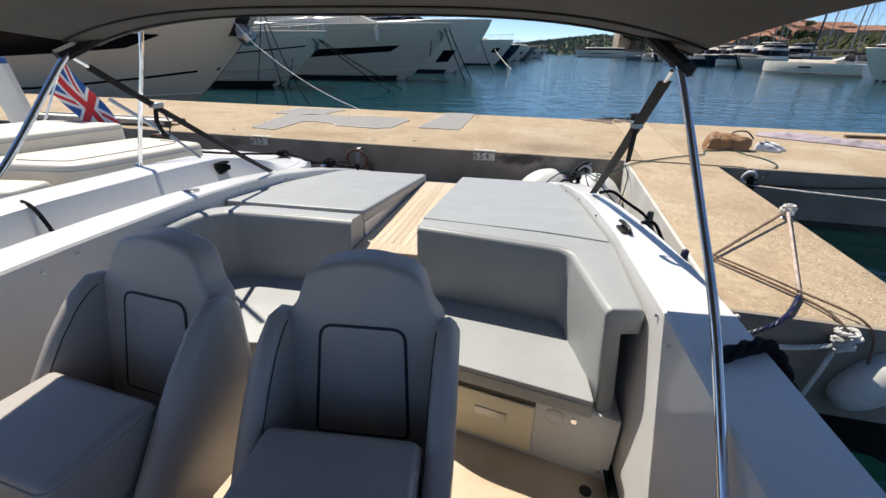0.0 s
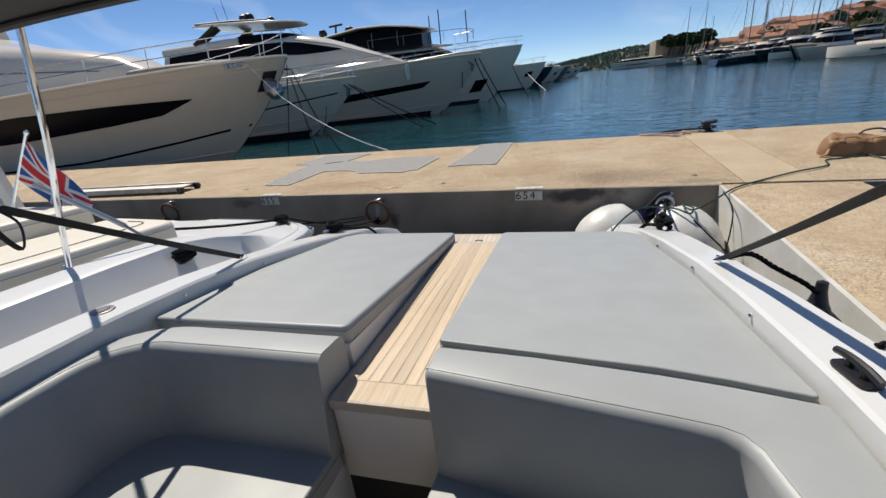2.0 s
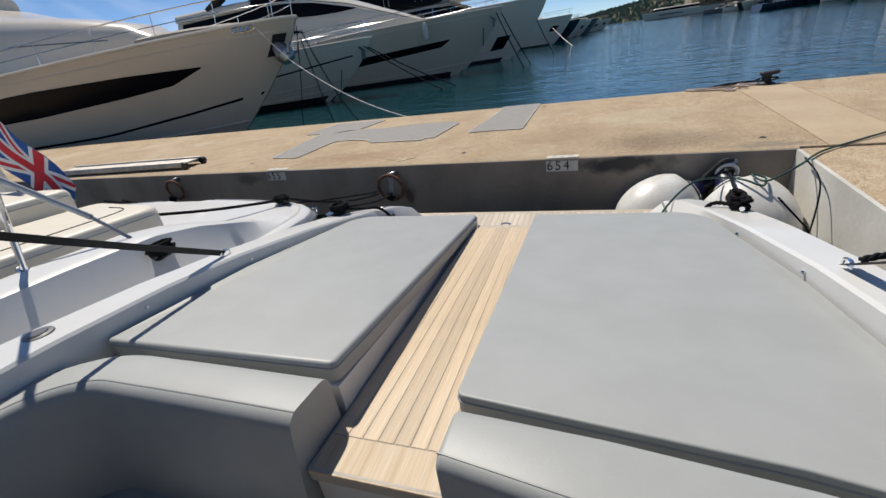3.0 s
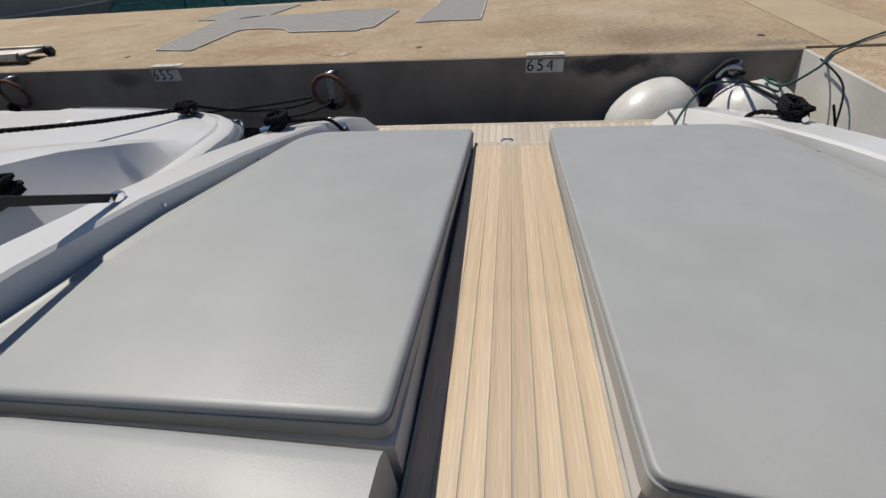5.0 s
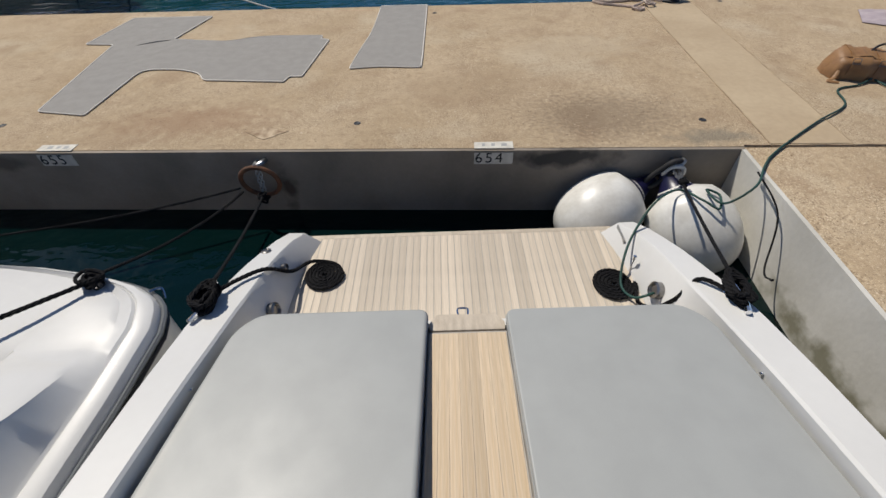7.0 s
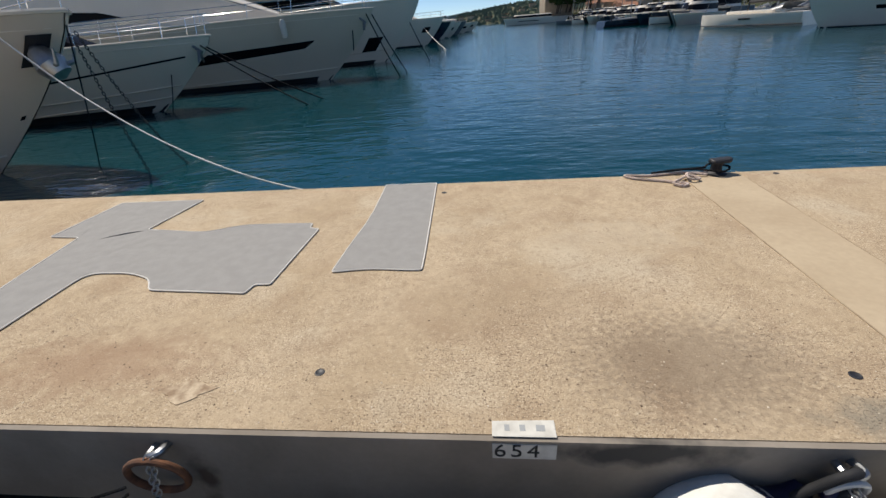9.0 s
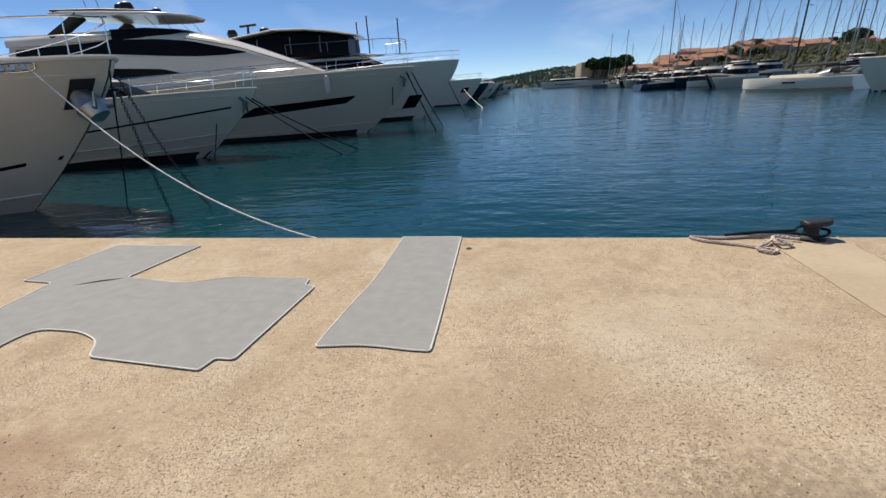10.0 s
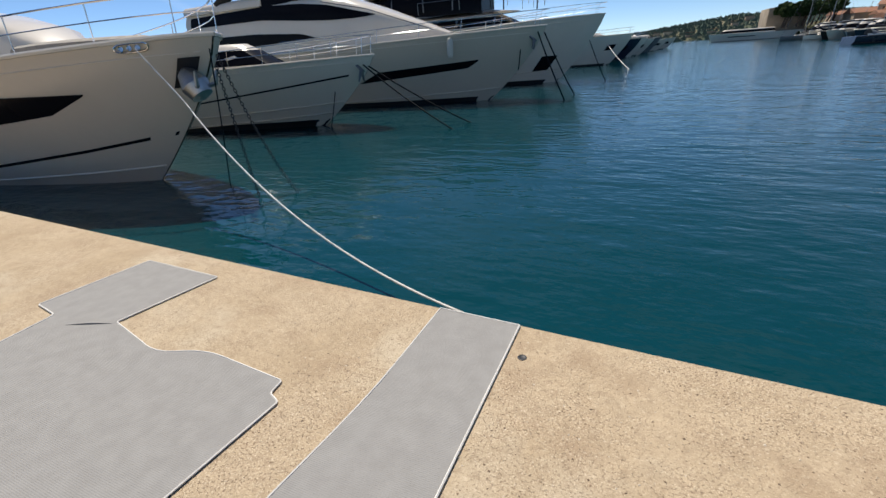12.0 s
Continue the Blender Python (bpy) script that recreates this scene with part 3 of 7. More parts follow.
part("latch", bm, CHROME, lip, "chrome pull ring")
bm = BM()
box(bm, -1.10, 1.10, 4.42, 4.462, PLATZ, -0.06)
part("transom", bm, GEL, boat)
bm = BM()
prism(bm, fillet([(-1.13, 4.5), (1.13, 4.5), (1.13, 5.36), (1.0, 5.42), (-1.0, 5.42), (-1.13, 5.36)], 0.03, 3), PLATZ - 0.12, PLATZ - 0.002)
soften(bm, 0.01, 2)
platform = part("swim_platform", bm, GEL, boat, "white swim platform edge")

# ---- cushions ----
def cushion(name, outline, radii, zb, zt, label, mat=VINYL, round_=0.03, group="", category="cushion"):
    pts = fillet(outline, radii)
    bm = BM()
    prism(bm, pts, zb, zt)
    soften(bm, round_, 4, 40)
    ft = zt if callable(zt) else (lambda x, y: zt)
    ob = solo(name, bm, mat, label, category, group, smooth=60)
    cx, cy = sum(p[0] for p in pts) / len(pts), sum(p[1] for p in pts) / len(pts)
    out = []
    for x, y in pts:
        d = Vector((x - cx, y - cy)).normalized()
        out.append((x + d.x * 0.001, y + d.y * 0.001, ft(x, y) - round_ * 0.95))
    bm = BM()
    tube(bm, out, 0.0035, 5, closed=True)
    part("piping", bm, PIPING, ob)
    return ob


cushion("sun_pad", [(-0.252, 2.67), (-0.205, 4.47), (-1.06, 4.47), (-1.16, 4.36), (-1.25, 3.4), (-1.295, 2.66)], [0.03, 0.05, 0.06, 0.1, 0, 0.03],
        lambda x, y: PAD(x, y) - 0.09, PAD, "pale grey vinyl sun pad on the port side of the walkway", round_=0.026, group="sun pads")
cushion("sun_pad", [(0.178, 2.60), (0.92, 2.515), (1.11, 2.475), (1.31, 2.42), (1.26, 3.4), (1.165, 4.34), (1.06, 4.45), (0.19, 4.45)], [0.03, 0, 0, 0.02, 0, 0.1, 0.06, 0.05],
        lambda x, y: PAD(x, y) - 0.09, PAD, "pale grey vinyl sun pad on the starboard side of the walkway", round_=0.026, group="sun pads")


def bolster(name, line, width, z0, z1, label, lean=-0.06):
    """An upholstered backrest that follows a line in plan; width to its left."""
    path = [Vector((p.x, p.y)) for p in smooth_path([(x, y, 0) for x, y in line], 8)]
    L, Rr = [], []
    for i, p in enumerate(path):
        t = (path[min(i + 1, len(path) - 1)] - path[max(i - 1, 0)]).normalized()
        nrm = Vector((-t.y, t.x))
        L.append(tuple(p + nrm * width))
        Rr.append(tuple(p))
    bm = BM()
    V = []
    r = 0.045
    for a, b in zip(Rr, L):
        a, b = Vector(a), Vector(b)
        d = (b - a)
        w = d.length
        d.normalize()
        sec = [(lean, z0), (0.0, z1 - r)]
        sec += [(r - r * math.cos(q), z1 - r + r * math.sin(q)) for q in (0.4, 0.8, 1.2, math.pi / 2)]
        sec += [(w - r + r * math.sin(q), z1 - 0.01 - r + r * math.cos(q)) for q in (0.0, 0.5, 1.0, math.pi / 2)]
        sec += [(w, z0)]
        V.append([bm.verts.new((*(a + d * s), z)) for s, z in sec])
    for a, b in zip(V, V[1:]):
        for j in range(len(a)):
            k = (j + 1) % len(a)
            bm.faces.new((a[j], a[k], b[k], b[j]))
    bm.faces.new(V[0])
    bm.faces.new(V[-1][::-1])
    ends = [e for e in bm.edges if len(e.link_faces) == 2 and e.calc_face_angle(0) > radians(60)]
    bmesh.ops.recalc_face_normals(bm, faces=bm.faces)
    bmesh.ops.bevel(bm, geom=ends, offset=0.022, segments=3, affect="EDGES", profile=0.6)
    ob = solo(name, bm, VINYL, label, "backrest", "cockpit backrests", smooth=60)
    for zz, off in ((z1 - 0.006, r * 0.8),):
        bm = BM()
        tube(bm, [(*(Vector(a) + (Vector(b) - Vector(a)).normalized() * off), zz + 0.004) for a, b in zip(Rr, L)], 0.003, 5)
        part("seam", bm, PIPING, ob)
    return ob


bolster("backrest", [(-1.255, 1.84), (-1.255, 2.1), (-1.22, 2.30), (-1.08, 2.42), (-0.85, 2.435), (-0.25, 2.43)], 0.20, -0.22, 0.272,
        "grey vinyl corner backrest curving along the port side")
def corner_backrest():
    """Backrest with a square-turned arm; its padded top reaches over to the coaming, open underneath."""
    I = ((0.191, 2.374), (0.55, 2.318), (0.92, 2.258), (1.015, 2.240), (1.052, 2.222), (1.074, 2.185), (1.083, 2.13), (1.115, 1.96), (1.155, 1.74), (1.171, 1.672))
    O = ((0.200, 2.545), (0.55, 2.520), (0.92, 2.475), (1.08, 2.448), (1.19, 2.424), (1.318, 2.392), (1.328, 2.32), (1.333, 2.05), (1.336, 1.78), (1.332, 1.700))
    z0, z1, zl, r = -0.345, 0.298, 0.168, 0.035
    bm = BM()
    V = []
    for a, b in zip(I, O):
        a, b = Vector(a), Vector(b)
        w = (b - a).length
        d = (b - a).normalized()
        out = 0.06 * max(0, (2.23 - a.y) / 0.56)
        sec = [(out, z0), (out * 0.4, -0.02), (0.0, z1 - r)] + [(r - r * math.cos(q), z1 - r + r * math.sin(q)) for q in (0.4, 0.8, 1.2, math.pi / 2)]
        sec += [(w - r + r * math.sin(q), z1 - r + r * math.cos(q)) for q in (0.0, 0.5, 1.0, math.pi / 2)]
        sec += [(w, zl), (0.085, zl), (0.08 + out, z0)]
        V.append([bm.verts.new((*(a + d * s), z)) for s, z in sec])
    for a, b in zip(V, V[1:]):
        for j in range(len(a)):
            k = (j + 1) % len(a)
            bm.faces.new((a[j], a[k], b[k], b[j]))
    bm.faces.new(V[0])
    bm.faces.new(V[-1][::-1])
    bmesh.ops.recalc_face_normals(bm, faces=bm.faces)
    ends = [e for e in bm.edges if len(e.link_faces) == 2 and e.calc_face_angle(0) > radians(62)]
    bmesh.ops.bevel(bm, geom=ends, offset=0.016, segments=3, affect="EDGES", profile=0.6)
    ob = solo("backrest", bm, VINYL, "grey vinyl corner backrest with an arm along the starboard side", "backrest", "cockpit backrests", smooth=50)
    bm = BM()
    tube(bm, [(*(Vector(a) + (Vector(b) - Vector(a)).normalized() * r * 0.8), z1 - 0.002) for a, b in zip(I, O)], 0.003, 5)
    part("seam", bm, PIPING, ob)
    return ob


corner_backrest()
cushion("seat_cushion", [(-1.31, 1.60), (-0.30, 1.745), (-0.245, 2.44), (-1.29, 2.44)], [0.02, 0.09, 0.02, 0.05], -0.265, -0.165,
        "grey vinyl seat cushion of the port settee, half in sun", group="settee cushions")
cushion("seat_cushion", [(0.15, 1.95), (0.46, 1.772), (1.19, 1.622), (1.15, 2.32), (0.19, 2.44)], [0.05, 0.12, 0.02, 0.03, 0.02], -0.268, -0.165,
        "grey vinyl seat cushion of the starboard settee", group="settee cushions")


def settee(name, outline, front, drawers, label, high=-0.178):
    e = thing(name, (outline[0][0], outline[0][1], SOLEZ), label, "seat base", "settee bases")
    bm = BM()
    prism(bm, outline, SOLEZ, high)
    soften(bm, 0.01, 2)
    part("body", bm, GEL, e)
    a, b = Vector(front[0]), Vector(front[1])
    d = (b - a)
    for t0, t1 in drawers:
        p, q = a + d * t0, a + d * t1
        nrm = Vector((d.y, -d.x)).normalized()
        if nrm.y > 0:
            nrm = -nrm
        bm = BM()
        prism(bm, [tuple(p), tuple(q), tuple(q + nrm * 0.018), tuple(p + nrm * 0.018)], SOLEZ + 0.05, high - 0.057)
        soften(bm, 0.006, 2)
        dr = part("drawer", bm, CREAM, e, "cream drawer front")
        m = p.lerp(q, 0.5)
        u = (q - p).normalized() * 0.085
        for off, z0, z1, mt, lab, nm in ((0.024, -0.47, -0.42, STEEL, "brushed steel pull", "handle"), (0.021, -0.46, -0.445, BLACK, "", "recess")):
            bm = BM()
            k = 1.0 if nm == "handle" else 0.85
            prism(bm, [tuple(m - u * k), tuple(m + u * k), tuple(m + u * k + nrm * off), tuple(m - u * k + nrm * off)], z0, z1)
            soften(bm, 0.003, 1)
            part(nm, bm, mt, dr, lab)
        bm = BM()
        prism(bm, [tuple(p), tuple(q), tuple(q + nrm * 0.006), tuple(p + nrm * 0.006)], high - 0.054, high - 0.027)
        part("shadow_gap", bm, BLACK, e)
    return e


settee("settee_base", [(-1.3, 1.66), (-0.27, 1.80), (-0.25, 2.45), (-1.3, 2.45)], ((-1.25, 1.667), (-0.3, 1.797)), ((0.12, 0.44), (0.5, 0.95)),
       "white port settee base with cream drawers", -0.268)
sb = settee("settee_base", [(0.19, 1.99), (0.50, 1.81), (1.33, 1.635), (1.33, 2.45), (0.19, 2.45)], ((0.50, 1.81), (1.33, 1.635)), ((0.02, 0.54),),
            "white starboard settee base with a cream drawer", -0.272)
bm = BM()
lathe(bm, ((0.0, 0.004), (0.04, 0.004), (0.048, 0.0), (0.048, -0.01)), (1.04, 1.694, -0.36), (-0.21, -0.97, 0), 20)
part("speaker_grille", bm, GEL, sb)
for x, z in ((1.13, -0.35), (1.28, -0.62)):
    bm = BM()
    lathe(bm, ((0.0, 0.006), (0.014, 0.005), (0.018, 0.0), (0.018, -0.01)), (x, 1.81 - (x - 0.50) * 0.211 - 0.002, z), (-0.22, -0.97, 0), 12)
    part("outlet", bm, CHROME, sb)
bm = BM()
lathe(bm, ((0.0, 0.004), (0.022, 0.004), (0.03, 0.002), (0.03, -0.002)), (1.22, 1.565, SOLEZ + 0.002), (0, 0, 1), 16)
solo("floor_drain", bm, BLACK, "black round drain in the cockpit floor", "drain")


def helm_seat(at, turn, label):
    """A bucket seat facing the bow: pedestal, shell with winged sides, thick flip-up cushion, inset ribbed back panel."""
    e = thing("helm_seat", (at[0], at[1], SOLEZ), label, "helm seat", "helm seats", turn=turn)
    bm = BM()
    lathe(bm, ((0.0, 0.0), (0.2, 0.0), (0.2, 0.02), (0.08, 0.05), (0.07, 0.36), (0.14, 0.41), (0.0, 0.42)), (0, 0, 0), seg=20)
    part("pedestal", bm, STEEL, e, "metal pedestal", local=True)
    bm = BM()
    prism(bm, fillet([(-0.255, -0.24), (0.255, -0.24), (0.26, 0.36), (0.16, 0.43), (-0.16, 0.43), (-0.26, 0.36)], 0.07, 4), 0.34, 0.66)
    soften(bm, 0.05, 4, 40)
    part("seat_pan", bm, VINYLD, e, local=True, smooth=60)
    bm = BM()
    prism(bm, fillet([(-0.245, -0.27), (0.245, -0.27), (0.238, 0.06), (-0.238, 0.06)], [0.05, 0.05, 0.03, 0.03], 4), 0.66,
          lambda x, y: 0.915 - 0.25 * x * x - 0.25 * (y + 0.1) ** 2)
    soften(bm, 0.035, 4, 40)
    seat = part("seat", bm, VINYLD, e, "slate blue-grey vinyl flip-up seat cushion", local=True, smooth=60)
    bm = BM()
    tube(bm, [(x, y, 0.874) for x, y in fillet([(-0.247, -0.272), (0.247, -0.272), (0.24, 0.061), (-0.24, 0.061)], [0.05, 0.05, 0.03, 0.03], 4)], 0.0035, 5, closed=True)
    part("piping", bm, VINYLD, seat)
    # back: a slab leaning aft with a narrower rounded headrest
    lean = lambda z: 0.305 + 0.24 * (z - 1.03)
    outline = fillet([(-0.27, 0.5), (0.27, 0.5), (0.275, 1.11), (0.232, 1.155), (0.196, 1.272), (0.0, 1.320), (-0.196, 1.272), (-0.232, 1.155), (-0.275, 1.11)],
                     [0.03, 0.03, 0.05, 0.06, 0.08, 0.25, 0.08, 0.06, 0.05], 6)
    bm = BM()
    a = [bm.verts.new((x, lean(z), z)) for x, z in outline]
    b = [bm.verts.new((x * 0.97, lean(z) + 0.13 - 0.03 * max(0, z - 0.9), z)) for x, z in outline]
    bm.faces.new(a)
    bm.faces.new(b[::-1])
    for i in range(len(a)):
        j = (i + 1) % len(a)
        bm.faces.new((a[i], a[j], b[j], b[i]))
    soften(bm, 0.04, 4, 40)
    back = part("backrest", bm, VINYLD, e, "slate blue-grey vinyl backrest with a headrest", local=True, smooth=60)
    # wings run from the shoulders forward and down beside the cushion
    crest = ((-0.27, 0.50), (-0.17, 0.60), (-0.07, 0.735), (0.03, 0.88), (0.12, 1.0), (0.21, 1.095), (0.29, 1.145), (0.36, 1.135), (0.44, 1.06))
    for sx in (-1, 1):
        bm = BM()
        rings = []
        for i in range(25):
            y = lerp(-0.27, 0.44, i / 24)
            zt = stops(crest, y)
            bulge = 0.012 * math.sin(math.pi * i / 24)
            tuck = 0.05 * max(0, (y - 0.34) / 0.10) ** 2 + 0.03 * max(0, (-0.1 - y) / 0.17) ** 2
            low = 0.36 + 0.10 * max(0, (-0.05 - y) / 0.22)
            sec = [(0.262, low), (0.300 + bulge, low + 0.06), (0.322 + bulge, lerp(low, zt, 0.55)), (0.322 + bulge, zt - 0.05), (0.312, zt - 0.018), (0.292, zt), (0.270, zt - 0.006), (0.254, zt - 0.03), (0.25, zt - 0.09), (0.25, low + 0.02)]
            rings.append([bm.verts.new((sx * (x - tuck), y, z)) for x, z in sec])
        for p, q in zip(rings, rings[1:]):
            for j in range(10):
                k = (j + 1) % 10
                bm.faces.new((p[j], p[k], q[k], q[j]))
        bm.faces.new(rings[0])
        bm.faces.new(rings[-1][::-1])
        wing = part("side_wing", bm, VINYLD, e, local=True, smooth=70)
        bm = BM()
        tube(bm, [(sx * 0.251, y, stops(crest, y) - 0.035) for y in (lerp(-0.2, 0.30, i / 20) for i in range(21))], 0.002, 5)
        part("seam", bm, STITCH, wing)
    panel = fillet([(-0.165, 0.70), (0.165, 0.70), (0.145, 1.09), (-0.145, 1.09)], [0.02, 0.02, 0.045, 0.045], 6)
    bm = BM()
    tube(bm, [(x, lean(z) - 0.001, z) for x, z in panel], 0.006, 6, closed=True)
    part("seam", bm, STITCH, back)
    bm = BM()
    a = [bm.verts.new((x * 0.965, lean(z) - 0.001, z * 0.99 + 0.009)) for x, z in panel]
    bm.faces.new(a)
    geo = bmesh.ops.extrude_face_region(bm, geom=list(bm.faces))
    bmesh.ops.translate(bm, verts=[v for v in geo["geom"] if isinstance(v, bmesh.types.BMVert)], vec=(0, -0.004, 0))
    inset = part("back_panel", bm, VINYLD, back)
    for k in range(7):
        z = 0.74 + 0.022 * k
        bm = BM()
        tube(bm, [(-0.145, lean(z) - 0.004, z), (0.145, lean(z) - 0.004, z)], 0.004, 5)
        part("rib", bm, VINYLD, inset)
    return e


helm_seat((0.312, 0.890), 4.0, "slate blue-grey vinyl bucket helm seat with a stitched back panel")
helm_seat((-0.575, 0.918), -7.5, "slate blue-grey vinyl bucket companion seat beside the helm seat")

# ---- bimini ----
bimini = thing("bimini", (0, 0.6, 0.37), "charcoal canvas bimini on bent steel poles with black straps", "bimini")
bm = BM()


def canopy(u, v):
    x = lerp(-1.27, 1.36, u)
    y = lerp(-0.4, 2.06, v) - 0.05 * (2 * u - 1) ** 2 * v
    edge = abs(2 * u - 1)
    return Vector((x, y, 1.285 + 0.105 * (1 - edge ** 3) + 0.10 * math.sin(v * math.pi) - 0.03 * edge ** 6))


grid(bm, canopy, 28, 24)
bmesh.ops.recalc_face_normals(bm, faces=bm.faces)
bmesh.ops.solidify(bm, geom=list(bm.faces), thickness=0.006)
cnp = part("canopy", bm, CANVAS, bimini, "charcoal canvas canopy", smooth=60)
for v in (0.985, 0.93):
    bm = BM()
    tube(bm, [canopy(i / 40, v) + Vector((0, 0, -0.008)) for i in range(41)], 0.006, 5)
    part("hem", bm, STRAP, cnp)
for side in (-1, 1):
    bm = BM()
    tube(bm, smooth_path([(side * 1.33, 0.90, 0.25), (side * 1.335, 1.2, 0.57), (side * 1.335, 1.5, 0.82), (side * 1.29, 1.83, 1.19), (side * 1.26, 1.95, 1.28), (side * 1.15, 2.0, 1.335)], 8), 0.014, 12)
    pole = part("pole", bm, CHROME, bimini, "polished steel pole")
    bm = BM()
    tube(bm, smooth_path([(side * 1.31, 1.83, 1.205), (side * 1.27, 1.92, 1.25), (side * 1.2, 1.99, 1.315)], 4), 0.032, 8, flat=0.8)
    part("pole_sleeve", bm, STRAP, pole, "black canvas sleeve")
    T, Bt = Vector((side * 1.265, 1.86, 1.2)), Vector((side * 1.345, 3.38, 0.275))
    bm = BM()
    tube(bm, [T, T.lerp(Bt, 0.04)], 0.007, 6)
    part("strap_hook", bm, CHROME, bimini)
    bm = BM()
    P = [T.lerp(Bt, 0.04 + 0.955 * i / 14) + Vector((0, 0, -0.012 * math.sin(i / 14 * math.pi))) for i in range(15)]
    nrm = (Bt - T).cross(Vector((1, 0, 0))).normalized() * 0.0018
    W = Vector((0.024, 0, 0)) if side > 0 else Vector((0.009, 0.007, 0.012))
    nrm = (Bt - T).cross(W).normalized() * 0.0018
    R4 = [[bm.verts.new(p + a * W + b * nrm) for a, b in ((-1, -1), (1, -1), (1, 1), (-1, 1))] for p in P]
    for a, b in zip(R4, R4[1:]):
        for j in range(4):
            bm.faces.new((a[j], a[(j + 1) % 4], b[(j + 1) % 4], b[j]))
    bm.faces.new(R4[0][::-1])
    bm.faces.new(R4[-1])
    strap = part("strap", bm, STRAP, bimini, "black webbing strap")
    C = T.lerp(Bt, 0.27)
    bm = BM()
    box(bm, C.x - 0.024, C.x + 0.024, C.y - 0.03, C.y + 0.03, C.z - 0.012, C.z + 0.016)
    soften(bm, 0.005, 2)
    part("buckle", bm, STEEL, strap, "steel strap buckle")
    bm = BM()
    tube(bm, smooth_path([C + Vector((0, 0.01, -0.02)), C + Vector((0.01, 0.05, -0.09)), C + Vector((0, 0.03, -0.18)), C + Vector((-0.01, -0.01, -0.10)), C + Vector((0, -0.01, -0.02))], 6), 0.012, 6, flat=0.3)
    part("strap_tail", bm, STRAP, strap)
    bm = BM()
    tube(bm, smooth_path([Bt + Vector((0, -0.03, -0.006)), Bt + Vector((0, -0.02, 0.02)), Bt + Vector((0, 0.02, 0.012)), Bt + Vector((0, 0.03, -0.02))], 5), 0.006, 6)
    part("pad_eye", bm, CHROME, bimini)
# ---- yachts ----
def yacht(at, turn, L, B, tip, bow, mid, hull, label, group, windows=(), stripe=None, sup=(), rails=True, anchor=False, boot=0.15, parts=26, curve=1.3):
    """A motor yacht: origin at the stem on the waterline, bow towards local +x."""
    e = thing("motor_yacht", (at[0], at[1], SEA), label, "yacht", group, turn=turn)

    def sheer(s): return mid + (bow - mid) * (1 - s) ** 1.8

    def hp(s, v, side, off=0.0):
        xs = tip * (1 - (1 - max(v, 0)) ** curve)
        bs = B / 2 * (1 - (1 - min(s / 0.5, 1)) ** 2.2) ** 0.62
        bw = B / 2 * 0.86 * (1 - (1 - min(s / 0.6, 1)) ** 1.7) ** 0.85
        flare = max(v, 0) ** 1.25
        return Vector((xs - s * (L + xs), side * (lerp(bw, bs, flare) + off), lerp(-0.35, sheer(s), v) if v >= 0 else -0.35))

    bm = BM()
    ns, nv = parts, 10
    rows = []
    for i in range(ns + 1):
        s = (i / ns) ** 1.5
        st = [hp(s, j / nv, 1) for j in range(nv, -1, -1)]
        po = [hp(s, j / nv, -1) for j in range(0, nv + 1)]
        if i == 0:
            for p in st + po:
                p.y = 0.02 if p in st else -0.02
        rows.append([bm.verts.new(p) for p in st + po])
    for a, b in zip(rows, rows[1:]):
        for j in range(len(a) - 1):
            bm.faces.new((a[j], a[j + 1], b[j + 1], b[j]))
        # deck a little under the sheer
        bm.faces.new((a[0], b[0], b[-1], a[-1]))
    bm.faces.new(rows[-1][::-1])
    h = part("hull", bm, hull, e, local=True, smooth=40)

    def patch(nm, s0, s1, lo, hi, mat, n=18, lab="", sides=(1, -1), parent=h):
        for side in sides:
            bm = BM()
            V = []
            for i in range(n + 1):
                t = i / n
                s = lerp(s0, s1, t)
                V.append([bm.verts.new(hp(s, lerp(lo(t), hi(t), k / 4), side, 0.012)) for k in range(5)])
            for a, b in zip(V, V[1:]):
                for k in range(4):
                    bm.faces.new((a[k], a[k + 1], b[k + 1], b[k]))
            part(nm, bm, mat, parent, lab, local=True)

    if boot:
        patch("boot_top", 0.003, 0.98, lambda t: 0.0, lambda t: boot, YDARK, 24, "black antifouling along the waterline")
    if stripe:
        patch("stripe", 0.004, 0.9, lambda t: stripe(t) - 0.012, lambda t: stripe(t) + 0.012, YGLASS, 30, "thin black stripe")
    for s0, s1, lo, hi in windows:
        patch("hull_window", s0, s1, lo, hi, YGLASS, 20, "long black hull window")
    # bulwark cap
    for side in (1, -1):
        bm = BM()
        tube(bm, [hp((i / 24) ** 1.5 * 0.98, 1, side) for i in range(25)], 0.05, 6)
        part("toe_rail", bm, YWHITE, h, local=True)
    # superstructure tiers: x from, x to (from the stem tip backwards, metres), half width front/back, z0, z1, front rake, glass band
    for x0, x1, w0, w1, z0, z1, rake, g0, g1, mt in sup:
        bm = BM()

        def ring(z, inset):
            k = (z - z0) / (z1 - z0)
            xf, xb = tip - x0 - rake * k, tip - x1 + 0.3 * k
            pts = [(xf, 0.0), (xf - 0.35 * w0, w0 * 0.62), (lerp(xf, xb, 0.32), lerp(w0, w1, 0.5)), (lerp(xf, xb, 0.6), w1), (xb, w1 * 0.95)]
            pts = [(x, y * (1 - 0.13 * k) + inset * (y > 0)) for x, y in pts]
            return [Vector((x + inset, y, z)) for x, y in pts] + [Vector((x + inset * 0, -y, z)) for x, y in reversed(pts[1:])]
        levels = [z0, lerp(z0, z1, 0.5), lerp(z0, z1, 0.88), z1]
